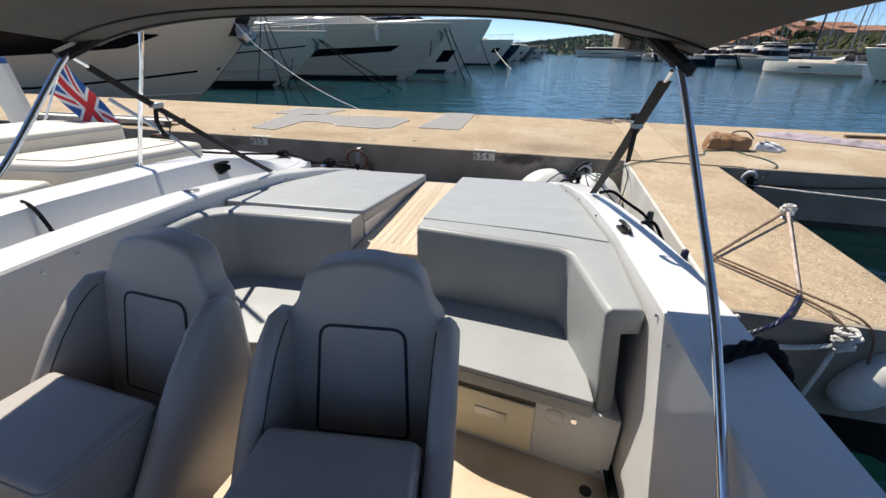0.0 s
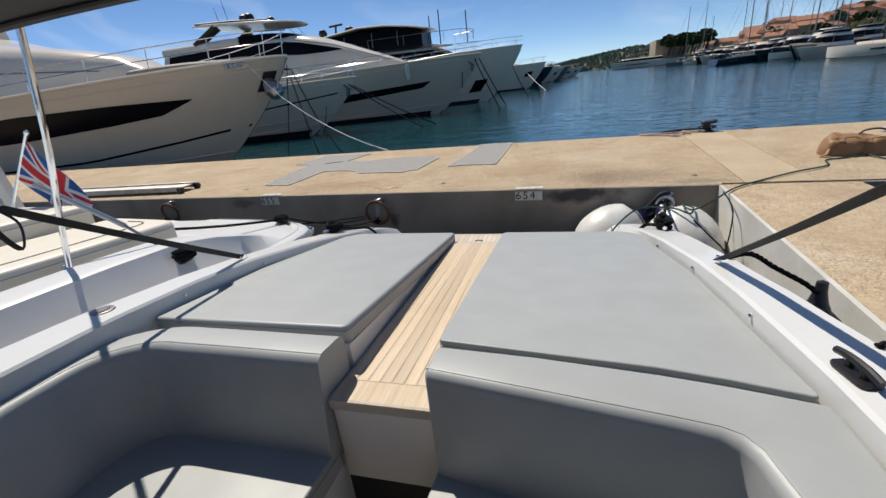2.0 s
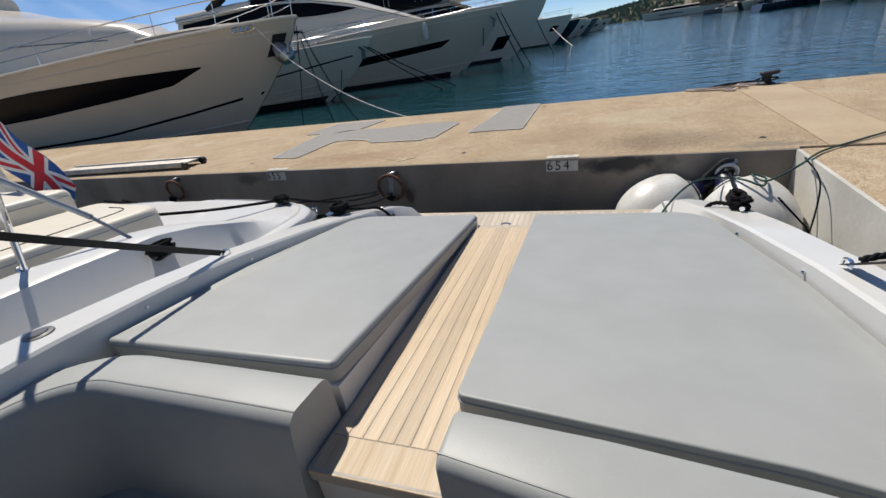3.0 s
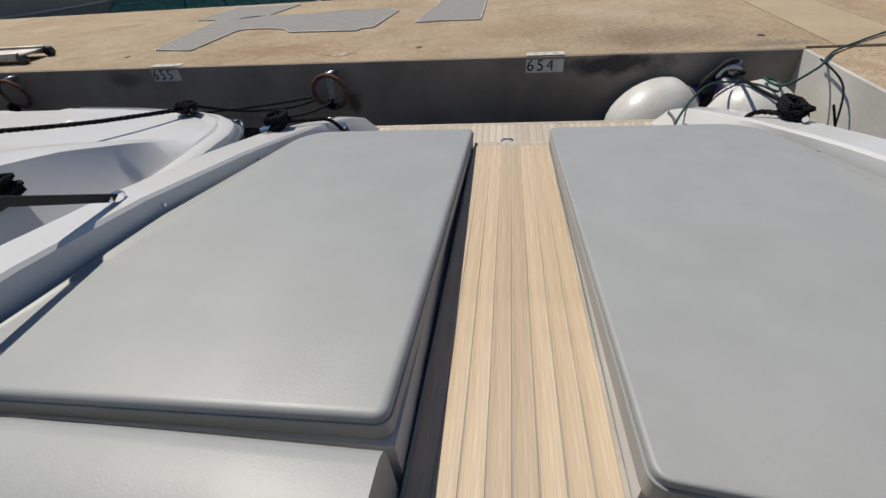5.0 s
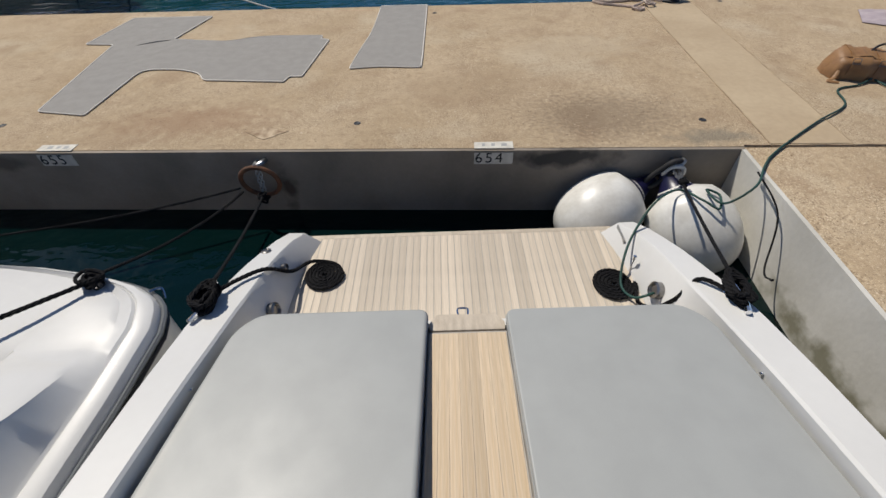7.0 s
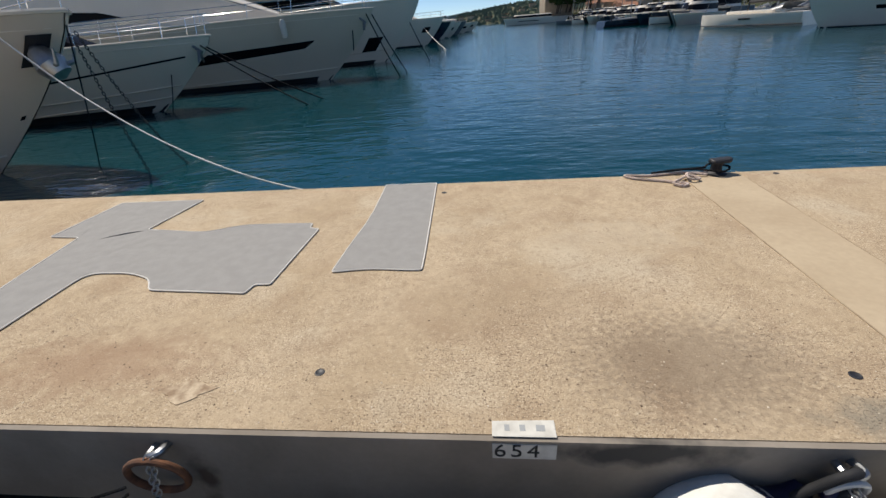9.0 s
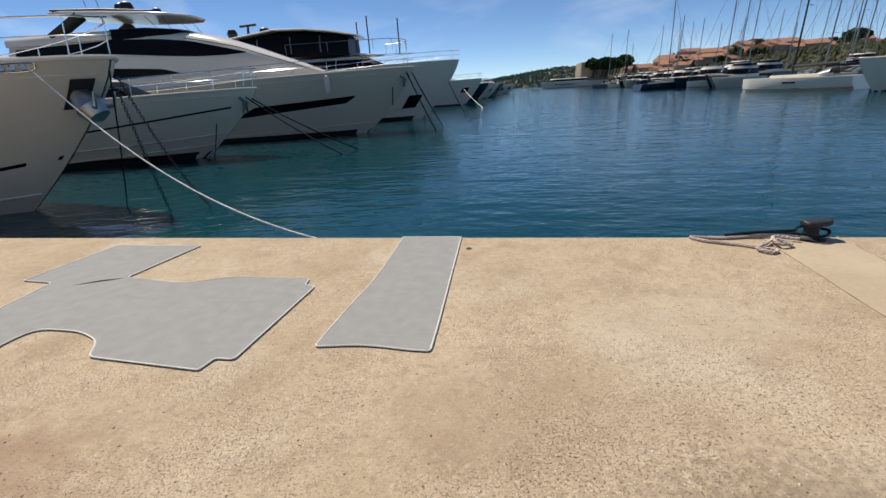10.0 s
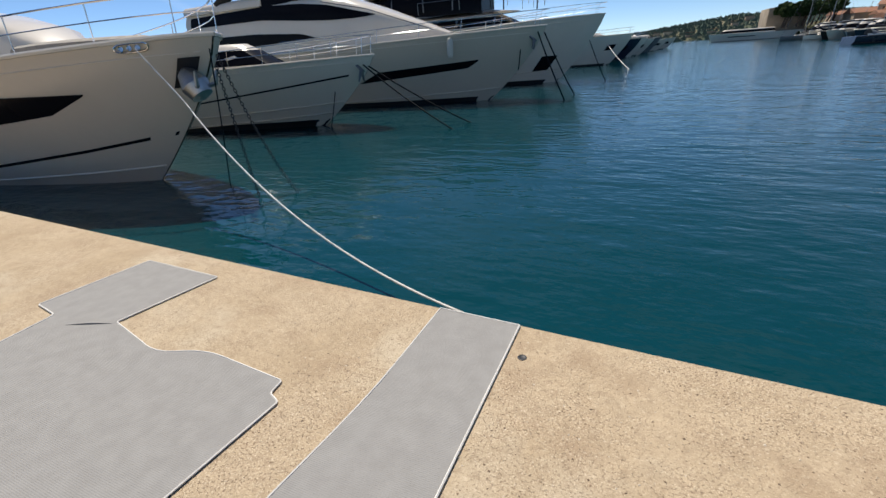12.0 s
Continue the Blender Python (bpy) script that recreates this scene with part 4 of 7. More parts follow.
        V = [[bm.verts.new(p if k < 3 else Vector((p.x * 0.985 - 0.1, p.y * 0.86, p.z))) for p in ring(z, 0)] for k, z in enumerate(levels)]
        for a, b in zip(V, V[1:]):
            for j in range(len(a)):
                k = (j + 1) % len(a)
                bm.faces.new((a[j], a[k], b[k], b[j]))
        bm.faces.new(V[-1])
        tier = part("deckhouse", bm, mt, e, local=True, smooth=30)
        if g1 > g0:
            bm = BM()
            lo, hi = ring(lerp(z0, z1, g0), 0.02), ring(lerp(z0, z1, g1), 0.02)
            a, b = [bm.verts.new(p) for p in lo], [bm.verts.new(p) for p in hi]
            for j in range(len(a)):
                k = (j + 1) % len(a)
                if j == 4:
                    continue
                bm.faces.new((a[j], a[k], b[k], b[j]))
            part("windscreen", bm, YGLASS, tier, "dark wraparound glass", local=True, smooth=30)
    if rails:
        for side in (1, -1):
            n = 14
            P = [hp((i / n) ** 1.3 * 0.55, 1, side, -0.08) for i in range(n + 1)]
            up = [p + Vector((0.1, 0, 0.62 + 0.1 * (1 - i / n))) for i, p in enumerate(P)]
            bm = BM()
            tube(bm, up, 0.016, 6)
            rail = part("bow_rail", bm, CHROME, e, "polished bow rail", local=True)
            bm = BM()
            tube(bm, [p.lerp(u, 0.55) for p, u in zip(P, up)], 0.012, 5)
            part("middle_rail", bm, CHROME, rail, local=True)
            for i in range(1, n, 2):
                bm = BM()
                tube(bm, [P[i], up[i]], 0.012, 5)
                part("stanchion", bm, CHROME, rail, local=True)
    if anchor:
        for side in (-1,):
            bm = BM()
            grid(bm, lambda u, v: hp(lerp(0.003, 0.015, u), lerp(0.73, 0.89, v), side, 0.05), 4, 4)
            part("anchor_pocket", bm, YDARK, h, "dark anchor pocket", local=True)
        c = hp(0.004, 0.80, -1, 0.08)
        bm = BM()
        tube(bm, [c + Vector((-0.5, -0.05, 0.25)), c + Vector((0.1, -0.1, -0.25))], 0.07, 8, flat=0.6)
        lathe(bm, ((0.0, 0.0), (0.22, 0.10), (0.29, 0.32), (0.18, 0.62), (0.0, 0.75)), c + Vector((0.28, -0.1, -0.5)), (-0.5, -0.05, 0.8), 10)
        for k in (-1, 1):
            tube(bm, [c + Vector((0.12, -0.1, -0.3)), c + Vector((0.42, -0.1 + 0.22 * k, -0.2)), c + Vector((0.5, -0.1 + 0.25 * k, 0.05))], lambda t: 0.07 * (1 - 0.7 * t), 6)
        part("anchor", bm, STEEL, e, "polished steel anchor in its bow roller", local=True)
    return e, hp


LEFT = "yachts moored bows-out"
Y1, hp1 = yacht((-11.2, 13.9), 0, 21, 5.4, 3.65, 3.12, 2.55, YHULL, "large cream-white motor yacht with a long black hull window", LEFT,
                windows=((0.092, 0.80, lambda t: stops(((0, 0.74), (0.02, 0.65), (0.15, 0.605), (0.35, 0.56), (1, 0.52)), t), lambda t: stops(((0, 0.75), (0.15, 0.785), (0.35, 0.81), (1, 0.80)), t)),),
                sup=((1.7, 5.4, 0.7, 1.3, 2.7, 3.26, 0.25, 0, 0, YTAUPE),), anchor=True, boot=0.0, curve=1.3, stripe=lambda t: stops(((0, 0.45), (0.1, 0.37), (0.25, 0.275), (1, 0.2)), t))
Y2, hp2 = yacht((-12.75, 22.6), 3, 15, 4.3, 3.25, 2.66, 2.38, YWHITE, "smaller white motor yacht with a dark sheer stripe", LEFT,
                sup=((4.0, 12.0, 1.0, 1.7, 2.4, 3.5, 2.2, 0.2, 0.75, YWHITE),), boot=0.21, stripe=lambda t: stops(((0, 0.79), (0.16, 0.70), (0.45, 0.55), (1, 0.42)), t))
Y3, hp3 = yacht((-7.84, 31.3), 0, 24, 6.0, 3.4, 3.5, 3.05, YHULL, "cream-white flybridge yacht with an arrow-shaped black hull window", LEFT,
                windows=((0.09, 0.33, lambda t: stops(((0, 0.64), (0.05, 0.56), (1, 0.45)), t), lambda t: stops(((0, 0.66), (0.85, 0.60), (1, 0.46)), t)),), stripe=False, boot=0.155)
Y4, hp4 = yacht((-6.2, 43.5), 0, 30, 6.8, 3.5, 4.45, 3.9, YWHITE, "tall white motor yacht with a black-windowed upper deck", LEFT,
                windows=((0.05, 0.085, lambda t: 0.26, lambda t: 0.48),), stripe=False,
                sup=((5.0, 28.0, 2.0, 3.0, 3.9, 5.3, 3.0, 0.3, 0.75, YWHITE), (6.2, 27.0, 2.0, 3.1, 5.25, 5.5, 2.0, 0, 0, YWHITE)), boot=0.125)


CROSS = ((0, 1.0), (0.45, 1.0), (0.75, 0.955), (0.93, 0.84), (1.0, 0.6))


def deckhouse(e, name, stations, mat, label="", parent=None):
    """A moulded house lofted through (x, half width, bottom, top); returns it and its side surface."""
    bm = BM()
    rows = []
    for x, w, z0, z1 in stations:
        half = [(w * k, lerp(z0, z1, t)) for t, k in CROSS]
        rows.append([bm.verts.new((x, y, z)) for y, z in half] + [bm.verts.new((x, 0, z1 + 0.03 * w))] + [bm.verts.new((x, -y, z)) for y, z in reversed(half)])
    for a, b in zip(rows, rows[1:]):
        for j in range(len(a)):
            k = (j + 1) % len(a)
            bm.faces.new((a[j], a[k], b[k], b[j]))
    bm.faces.new(rows[0])
    bm.faces.new(rows[-1][::-1])
    ob = part(name, bm, mat, parent or e, label, local=True, smooth=50)
    back_to_front = stations[::-1]

    def side(x, z, sgn, off=0.03):
        w, z0, z1 = (stops([(st[0], st[i]) for st in back_to_front], x) for i in (1, 2, 3))
        return Vector((x, sgn * (w * stops(CROSS, (z - z0) / (z1 - z0)) + off), z))
    return ob, side


def side_glass(ob, side, x0, x1, lo, hi, name="side_window", mat=None, n=24, off=0.03):
    for sgn in (-1, 1):
        bm = BM()
        grid(bm, lambda u, v: side(lerp(x0, x1, u), lerp(stops(lo, lerp(x0, x1, u)), stops(hi, lerp(x0, x1, u)), v), sgn, off), n, 5)
        part(name, bm, mat or YGLASS, ob, "dark tinted side glass" if not mat else "", local=True, smooth=60)


def dome(e, x, y, z, r, mat):
    bm = BM()
    lathe(bm, ((0.0, -0.12), (r * 0.5, -0.12), (r * 0.55, 0.0), (r * 0.95, 0.06), (r, r * 0.7), (r * 0.8, r * 1.25), (r * 0.4, r * 1.5), (0, r * 1.56)), (x, y, z), seg=18)
    part("radome", bm, mat, e, "black satellite dome", local=True)


# the nearest yacht: long coachroof rising to a dark windscreen
coach, side1 = deckhouse(Y1, "deckhouse", ((-1.2, 0.6, 2.4, 3.2), (-2.2, 1.0, 2.4, 3.72), (-4.5, 1.5, 2.4, 4.2), (-7, 1.85, 2.4, 4.6), (-9, 2.0, 2.4, 5.15), (-11.5, 2.1, 2.4, 5.55), (-17, 2.1, 2.4, 5.6)), YWHITE)
side_glass(coach, side1, -16.5, -6.9, ((-16.5, 3.7), (-9, 3.75), (-7.6, 3.95), (-6.9, 4.3)), ((-16.5, 4.75), (-9.5, 4.85), (-8.0, 4.6), (-6.9, 4.34)))
side_glass(coach, side1, -6.2, -2.6, ((-6.2, 3.62), (-2.6, 3.34)), ((-6.2, 3.66), (-2.6, 3.37)), "crease", YGREY, off=0.02)
deckhouse(Y1, "flybridge_coaming", ((-9.6, 1.3, 5.2, 5.75), (-10.6, 1.8, 5.2, 6.1), (-17, 2.0, 5.2, 6.2)), YWHITE)
# the flybridge yacht: swept house with a lens-shaped window, screen, raked hardtop on dark arches
main, side3 = deckhouse(Y3, "deckhouse", ((-1.8, 0.5, 2.9, 3.6), (-3.2, 1.0, 2.9, 4.15), (-4.6, 1.45, 2.9, 4.65), (-6.2, 1.75, 2.9, 5.25), (-7.6, 1.95, 2.9, 5.72), (-8.8, 2.05, 2.9, 6.0), (-11, 2.12, 2.9, 6.12), (-14, 2.2, 2.9, 6.22), (-20, 2.2, 2.9, 6.25)), YWHITE)
side_glass(main, side3, -19.5, -5.7, ((-19.5, 5.15), (-13.3, 5.12), (-10, 4.82), (-8.4, 4.70), (-6.6, 4.68), (-5.7, 4.76)), ((-19.5, 5.75), (-13.0, 5.86), (-10.5, 5.74), (-8.6, 5.50), (-6.8, 5.06), (-5.7, 4.79)))
side_glass(main, side3, -19.5, -9.4, ((-19.5, 3.65), (-9.4, 3.86)), ((-19.5, 4.5), (-14.0, 4.42), (-10.5, 4.18), (-9.4, 3.89)), "lower_window")
side_glass(main, side3, -9.0, -2.6, ((-9.0, 5.66), (-6.2, 5.06), (-2.6, 3.78)), ((-9.0, 5.71), (-6.2, 5.11), (-2.6, 3.82)), "crease", YGREY, off=0.02)
deckhouse(Y3, "flybridge_screen", ((-9.0, 0.9, 5.8, 6.05), (-9.9, 1.5, 5.8, 6.3), (-11.4, 1.8, 5.8, 6.45), (-13.5, 1.9, 5.8, 6.5)), YGLASS, "dark flybridge windscreen")
deckhouse(Y3, "flybridge_coaming", ((-13.3, 1.98, 5.9, 6.4), (-15, 2.05, 5.9, 6.45), (-20, 2.05, 5.9, 6.45)), YWHITE)
deckhouse(Y3, "hardtop", ((-9.2, 0.9, 6.92, 7.00), (-9.8, 1.5, 6.92, 7.08), (-11.1, 1.85, 6.98, 7.2), (-13.5, 2.0, 7.12, 7.40), (-16.1, 1.95, 7.35, 7.58), (-17.1, 1.6, 7.46, 7.62)), YWHITE, "white hardtop with a cream underside")
deckhouse(Y3, "hardtop_cover", ((-10.9, 1.5, 7.21, 7.28), (-13.5, 1.85, 7.38, 7.52), (-16.7, 1.8, 7.56, 7.72)), YDARK, "black top of the hardtop")
for sgn in (-1, 1):
    for a, b, r in (((-14.9, 1.75, 7.2), (-16.9, 1.9, 6.2), 0.30), ((-10.4, 1.3, 6.98), (-9.9, 1.4, 6.2), 0.03), ((-11.3, 1.5, 7.02), (-10.6, 1.6, 6.3), 0.03)):
        bm = BM()
        tube(bm, [(a[0], sgn * a[1], a[2]), (b[0], sgn * b[1], b[2])], r, 8, flat=0.35)
        part("hardtop_strut", bm, YDARK, Y3, local=True)
for x, y, z, r in ((-14.3, 0.7, 7.58, 0.42), (-13.0, -0.5, 7.46, 0.35), (-12.0, 0.6, 7.38, 0.25)):
    dome(Y3, x, y, z, r, YDARK)
for x, z0, z1 in ((-15.4, 7.5, 9.3), (-16.2, 7.5, 8.9)):
    bm = BM()
    tube(bm, [(x, 0.3, z0), (x - 0.25, 0.3, z1)], 0.02, 6)
    part("antenna", bm, YGREY, Y3, local=True)
deckhouse(Y3, "bow_sunpad", ((0.6, 0.6, 3.1, 3.42), (-0.4, 0.9, 3.1, 3.5), (-1.7, 1.0, 3.1, 3.52)), YTAUPE, "taupe sun pad on the foredeck")
# the taller yacht: black wraparound wheelhouse under an arched roof
wheel, side4 = deckhouse(Y4, "wheelhouse", ((-5.3, 1.6, 5.3, 6.72), (-6.4, 2.15, 5.3, 7.05), (-8.6, 2.4, 5.3, 7.30), (-11, 2.5, 5.3, 7.38), (-15.5, 2.4, 5.3, 6.95), (-21, 2.3, 5.3, 6.7)), YGLASS, "black-glazed wheelhouse")
deckhouse(Y4, "wheelhouse_roof", ((-4.7, 1.5, 6.72, 6.84), (-5.4, 2.0, 6.80, 6.98), (-6.6, 2.35, 7.0, 7.2), (-8.6, 2.55, 7.24, 7.45), (-11, 2.62, 7.34, 7.56), (-15.5, 2.5, 6.9, 7.12), (-22, 2.4, 6.6, 6.84)), YHULL, "pale arched roof")
for x in (-7.4, -9.8, -12.6):
    side_glass(wheel, side4, x - 0.05, x + 0.05, ((x, 5.6),), ((x, 6.85),), "mullion", YGREY, 2)
dome(Y4, -13.4, 0.8, 7.5, 0.45, YDARK)
rnd = random.Random(4)
for k, (x, y, L, bw, mt, lab) in enumerate(((-4.5, 71, 22, 3.5, YWHITE, "white motor yacht"), (-3.6, 83, 20, 3.0, YNAVY, "navy-hulled motor yacht"),
                                            (-2.8, 96, 20, 3.1, YWHITE, "white motor yacht"), (-1.6, 110, 18, 2.9, YWHITE, "white motor yacht"),
                                            (0.0, 126, 20, 3.2, YGREY, "grey-hulled motor yacht"), (2.0, 145, 18, 2.8, YWHITE, "white motor yacht"),
                                            (5.0, 168, 20, 3.0, YWHITE, "white motor yacht"))):
    yacht((x, y), 0, L, 5.2, 3.0, bw, bw * 0.9, mt, lab + " far down the row, bow out", LEFT, windows=((0.05, 0.09, lambda t: 0.55, lambda t: 0.72),),
          sup=((5, 16, 1.4, 2.2, bw * 0.88, bw + 1.3, 3, 0.25, 0.75, YWHITE),), rails=k < 3, parts=14)

RIGHT = "boats along the far pontoons"
for k, (x, y, turn, L, B, bw, mt, lab) in enumerate((
        (31.0, 45.5, 172, 17, 5.0, 2.6, YWHITE, "white motor yacht with a black side window"),
        (34.5, 80, 222, 13, 4.2, 2.0, YGREY, "dark grey motor yacht"), (35.5, 90, 225, 13, 4.2, 2.0, YNAVY, "navy motor yacht"),
        (35.0, 101, 225, 12, 4.0, 1.9, YWHITE, "white motor cruiser"), (37, 113, 222, 12, 4.0, 1.9, YNAVY, "navy motor cruiser"),
        (39, 126, 222, 12, 4.0, 1.9, YWHITE, "white motor cruiser"), (41, 140, 220, 12, 4.0, 2.0, YGREY, "grey motor cruiser"),
        (43, 156, 220, 13, 4.0, 2.1, YWHITE, "white motor cruiser"), (46, 174, 215, 13, 4.0, 2.1, YWHITE, "white motor cruiser"),
        (50, 196, 210, 14, 4.2, 2.2, YNAVY, "navy motor cruiser"), (28, 262, 184, 34, 7.0, 3.4, YWHITE, "long white superyacht"),
        (62, 226, 200, 18, 5.0, 2.6, YWHITE, "white motor yacht"))):
    yacht((x, y), turn, L, B, 1.8, bw, bw * 0.85, mt, lab + " moored across the basin", RIGHT, windows=((0.2, 0.5, lambda t: 0.55, lambda t: 0.65),),
          sup=((3.5, L * 0.75, B * 0.28, B * 0.4, bw * 0.85, bw + 1.4, 2.4, 0.25, 0.75, YWHITE),), rails=False, parts=14)


# closer-packed boats between and behind, sterns and bows to the fairway
rq = random.Random(12)
for k in range(24):
    y = 62 + k * 5.4 + rq.uniform(-1.5, 1.5)
    x = 33.5 + 0.085 * max(0, y - 78) + rq.uniform(-1.2, 1.2) + (9 if k % 3 == 2 else 0) + (10 if y < 76 else 0)
    bw, L = rq.uniform(1.5, 2.2), rq.uniform(9, 13)
    mt, lab = ((YDARK, "black-hulled"), (YGREY, "grey-hulled"), (YNAVY, "navy-hulled"), (YWHITE, "white"))[k % 4]
    top_ = rq.uniform(0.9, 1.6)
    yacht((x, y), rq.uniform(195, 228), L, 3.7, 1.4, bw, bw * 0.86, mt, lab + " motor cruiser packed in along the far pontoons", RIGHT,
          sup=((2.6, L * 0.8, 0.9, 1.5, bw * 0.85, bw + top_, 1.8, 0.3, 0.78, YWHITE), (L * 0.4, L * 0.75, 0.9, 1.3, bw + top_, bw + top_ + 0.5, 0.8, 0.1, 0.7, rq.choice((YGREY, YWHITE)))),
          rails=False, parts=12)


def sailboat(at, turn, L, B, free, mast, hull, label, boom=True, spar=None):
    e = thing("sailing_yacht", (at[0], at[1], SEA), label, "sailing boat", "sailing boats across the basin", turn=turn)
    bm = BM()
    rows = []
    for i in range(17):
        s = i / 16
        hb = B / 2 * math.sin(math.pi * min(1, s * 0.62 + 0.02)) ** 0.7 if i else 0.03
        sh = free * (1.08 - 0.1 * s)
        x = 0.3 - s * L
        rows.append([bm.verts.new(p) for p in ((x, hb, sh), (x, hb * 0.97, sh * 0.45), (x - 0.2, hb * 0.75, -0.2), (x - 0.2, -hb * 0.75, -0.2), (x, -hb * 0.97, sh * 0.45), (x, -hb, sh))])
    for a, b in zip(rows, rows[1:]):
        for j in range(6):
            k = (j + 1) % 6
            bm.faces.new((a[j], a[k], b[k], b[j]))
    bm.faces.new(rows[0])
    bm.faces.new(rows[-1][::-1])
    h = part("hull", bm, hull, e, local=True)
    bm = BM()
    prism(bm, fillet([(-L * 0.25, -B * 0.2), (-L * 0.25, B * 0.2), (-L * 0.72, B * 0.3), (-L * 0.72, -B * 0.3)], 0.4), free * 0.95, free * 1.25)
    soften(bm, 0.08, 2)
    part("coachroof", bm, YWHITE, e, local=True)
    for k in (-1, 1):
        bm = BM()
        box(bm, -L * 0.55, -L * 0.44, k * B * 0.485 - 0.02, k * B * 0.485 + 0.02, free * 0.6, free * 0.72)
        part("porthole", bm, YGLASS, h, local=True)
    bm = BM()
    tube(bm, [(x, k * hb, free * 0.18) for x, k, hb in [(0.12 - i / 16 * L, 1, B / 2 * 0.96 * math.sin(math.pi * min(1, i / 16 * 0.62 + 0.02)) ** 0.7) for i in range(17)]], 0.05, 5)
    tube(bm, [(x, -hb, free * 0.18) for x, hb in [(0.12 - i / 16 * L, B / 2 * 0.96 * math.sin(math.pi * min(1, i / 16 * 0.62 + 0.02)) ** 0.7) for i in range(17)]], 0.05, 5)
    part("boot_stripe", bm, YDARK, h, "dark waterline stripe", local=True)
    bm = BM()
    grid(bm, lambda u, v: Vector((-L * lerp(0.66, 0.76, u), B * 0.27 * math.cos(math.pi * v), free * 1.15 + 0.75 * math.sin(math.pi * v) * (0.4 + 0.6 * u))), 5, 10)
    part("sprayhood", bm, YGREY, e, "grey canvas sprayhood", local=True)
    mx = -L * 0.42
    bm = BM()
    tube(bm, [(mx, 0, free), (mx - 0.25, 0, mast)], lambda t: 0.095 - 0.035 * t, 8)
    m = part("mast", bm, spar or MASTALU, e, "tall slender mast", local=True)
    for z in (0.4, 0.65, 0.85):
        bm = BM()
        tube(bm, [(mx - 0.2, -0.8, mast * z), (mx - 0.1, 0, mast * z + 0.05), (mx - 0.2, 0.8, mast * z)], 0.03, 5)
        part("spreader", bm, MASTALU, m, local=True)
    for p in ((0.1, 0), (-L * 0.97, 0), (mx - 0.3, B * 0.48), (mx - 0.3, -B * 0.48)):
        bm = BM()
        tube(bm, [(p[0], p[1], free), (mx - 0.22, 0, mast * 0.98)], 0.022 if p[0] > 0 else 0.010, 5)
        part("stay", bm, MASTALU, m, local=True)
    if boom:
        bm = BM()
        tube(bm, [(mx - 0.1, 0, free + 1.1), (mx - L * 0.36, 0, free + 1.2)], 0.17, 8)
        part("boom", bm, YDARK, e, "boom with a dark sail cover", local=True)
    return e


sailboat((29.0, 61.0), 122, 10.8, 4.0, 1.25, 20, YWHITE, "white sailing yacht along the pontoon with dark mast and boom", spar=YDARK)
for x, y, mh in ((41, 71, 21), (45, 63, 20), (33, 86, 18), (38, 92, 19)):
    sailboat((x, y), 172, 12, 3.8, 1.15, mh, YWHITE, "white sailing boat with a tall bare mast across the basin")
for k in range(26):
    x, y = 36 + (k % 6) * 9 + rnd.uniform(-2, 2), 68 + (k // 6) * 26 + (k % 6) * 6 + rnd.uniform(-4, 4)
    sailboat((x, y), rnd.choice((170, 185, 10)), rnd.uniform(10, 13), 3.6, 1.1, rnd.uniform(14, 19), rnd.choice((YGREY, YDARK, YNAVY, YWHITE)),
             "sailing boat with a bare mast on the far pontoons", rnd.random() < 0.6)

# ---- town, hill and trees ----
def rise(x, y):
    """Land height behind the pontoons on the right."""
    d = max(0.0, min(1.0, (x - 48 - 0.02 * y) / 80)) * max(0, min(1, (y - 110) / 90 + 0.25))
    return SEA + 1.2 + 7.5 * d * d * (3 - 2 * d) + 1.5 * noise.noise(Vector((x * 0.03, y * 0.03, 0)))


bm = BM()
grid(bm, lambda u, v: (lambda x, y: Vector((x, y, rise(x, y) - (0 if 0 < u < 1 and 0 < v < 1 else 6))))(lerp(58, 420, u), lerp(100, 460, v)), 40, 40)
solo("hillside", bm, HILLMAT, "scrubby green and ochre hillside under the old town", "hillside", kind="structure")


def house(at, w, d, h, turn, label, wall):
    x, y = at
    z = rise(x, y) - 1.0
    e = thing("house", (x, y, z), label, "house", "houses of the old town", turn=turn)
    bm = BM()
    box(bm, -w / 2, w / 2, -d / 2, d / 2, 0, h)
    wl = part("wall", bm, wall, e, local=True, smooth=0)
    bm = BM()
    o, r = 0.4, d * 0.22
    V = [bm.verts.new(p) for p in ((-w / 2 - o, -d / 2 - o, h), (w / 2 + o, -d / 2 - o, h), (w / 2 + o, d / 2 + o, h), (-w / 2 - o, d / 2 + o, h),
                                  (-w / 2 - o, 0, h + r), (w / 2 + o, 0, h + r))]
    for f in ((0, 1, 5, 4), (2, 3, 4, 5), (0, 4, 3), (1, 2, 5), (3, 2, 1, 0)):
        bm.faces.new([V[i] for i in f])
    part("roof", bm, TERRACOTTA, e, "terracotta tiled roof", local=True, smooth=0)
    n = max(2, int(w / 2.6))
    for lv in range(max(1, int(h / 3))):
        for i in range(n):
            bm = BM()
            cx = -w / 2 + (i + 0.5) * w / n
            box(bm, cx - 0.45, cx + 0.45, -d / 2 - 0.04, -d / 2 + 0.05, lv * 3 + 0.9, lv * 3 + 2.4)
            part("window", bm, YGLASS, wl, local=True, smooth=0)
    return e


for k in range(48):
    x = 86 + (k % 12) * 14.5 + rnd.uniform(-5, 5)
    y = 240 + (k // 12) * 24 + rnd.uniform(-8, 8)
    house((x, y), rnd.uniform(6, 13), rnd.uniform(7, 10), rnd.uniform(2.8, 5.2), rnd.uniform(-12, 12), "ochre stucco house with a terracotta roof on the hillside",
          rnd.choice((STUCCO, STUCCO, STONE)))
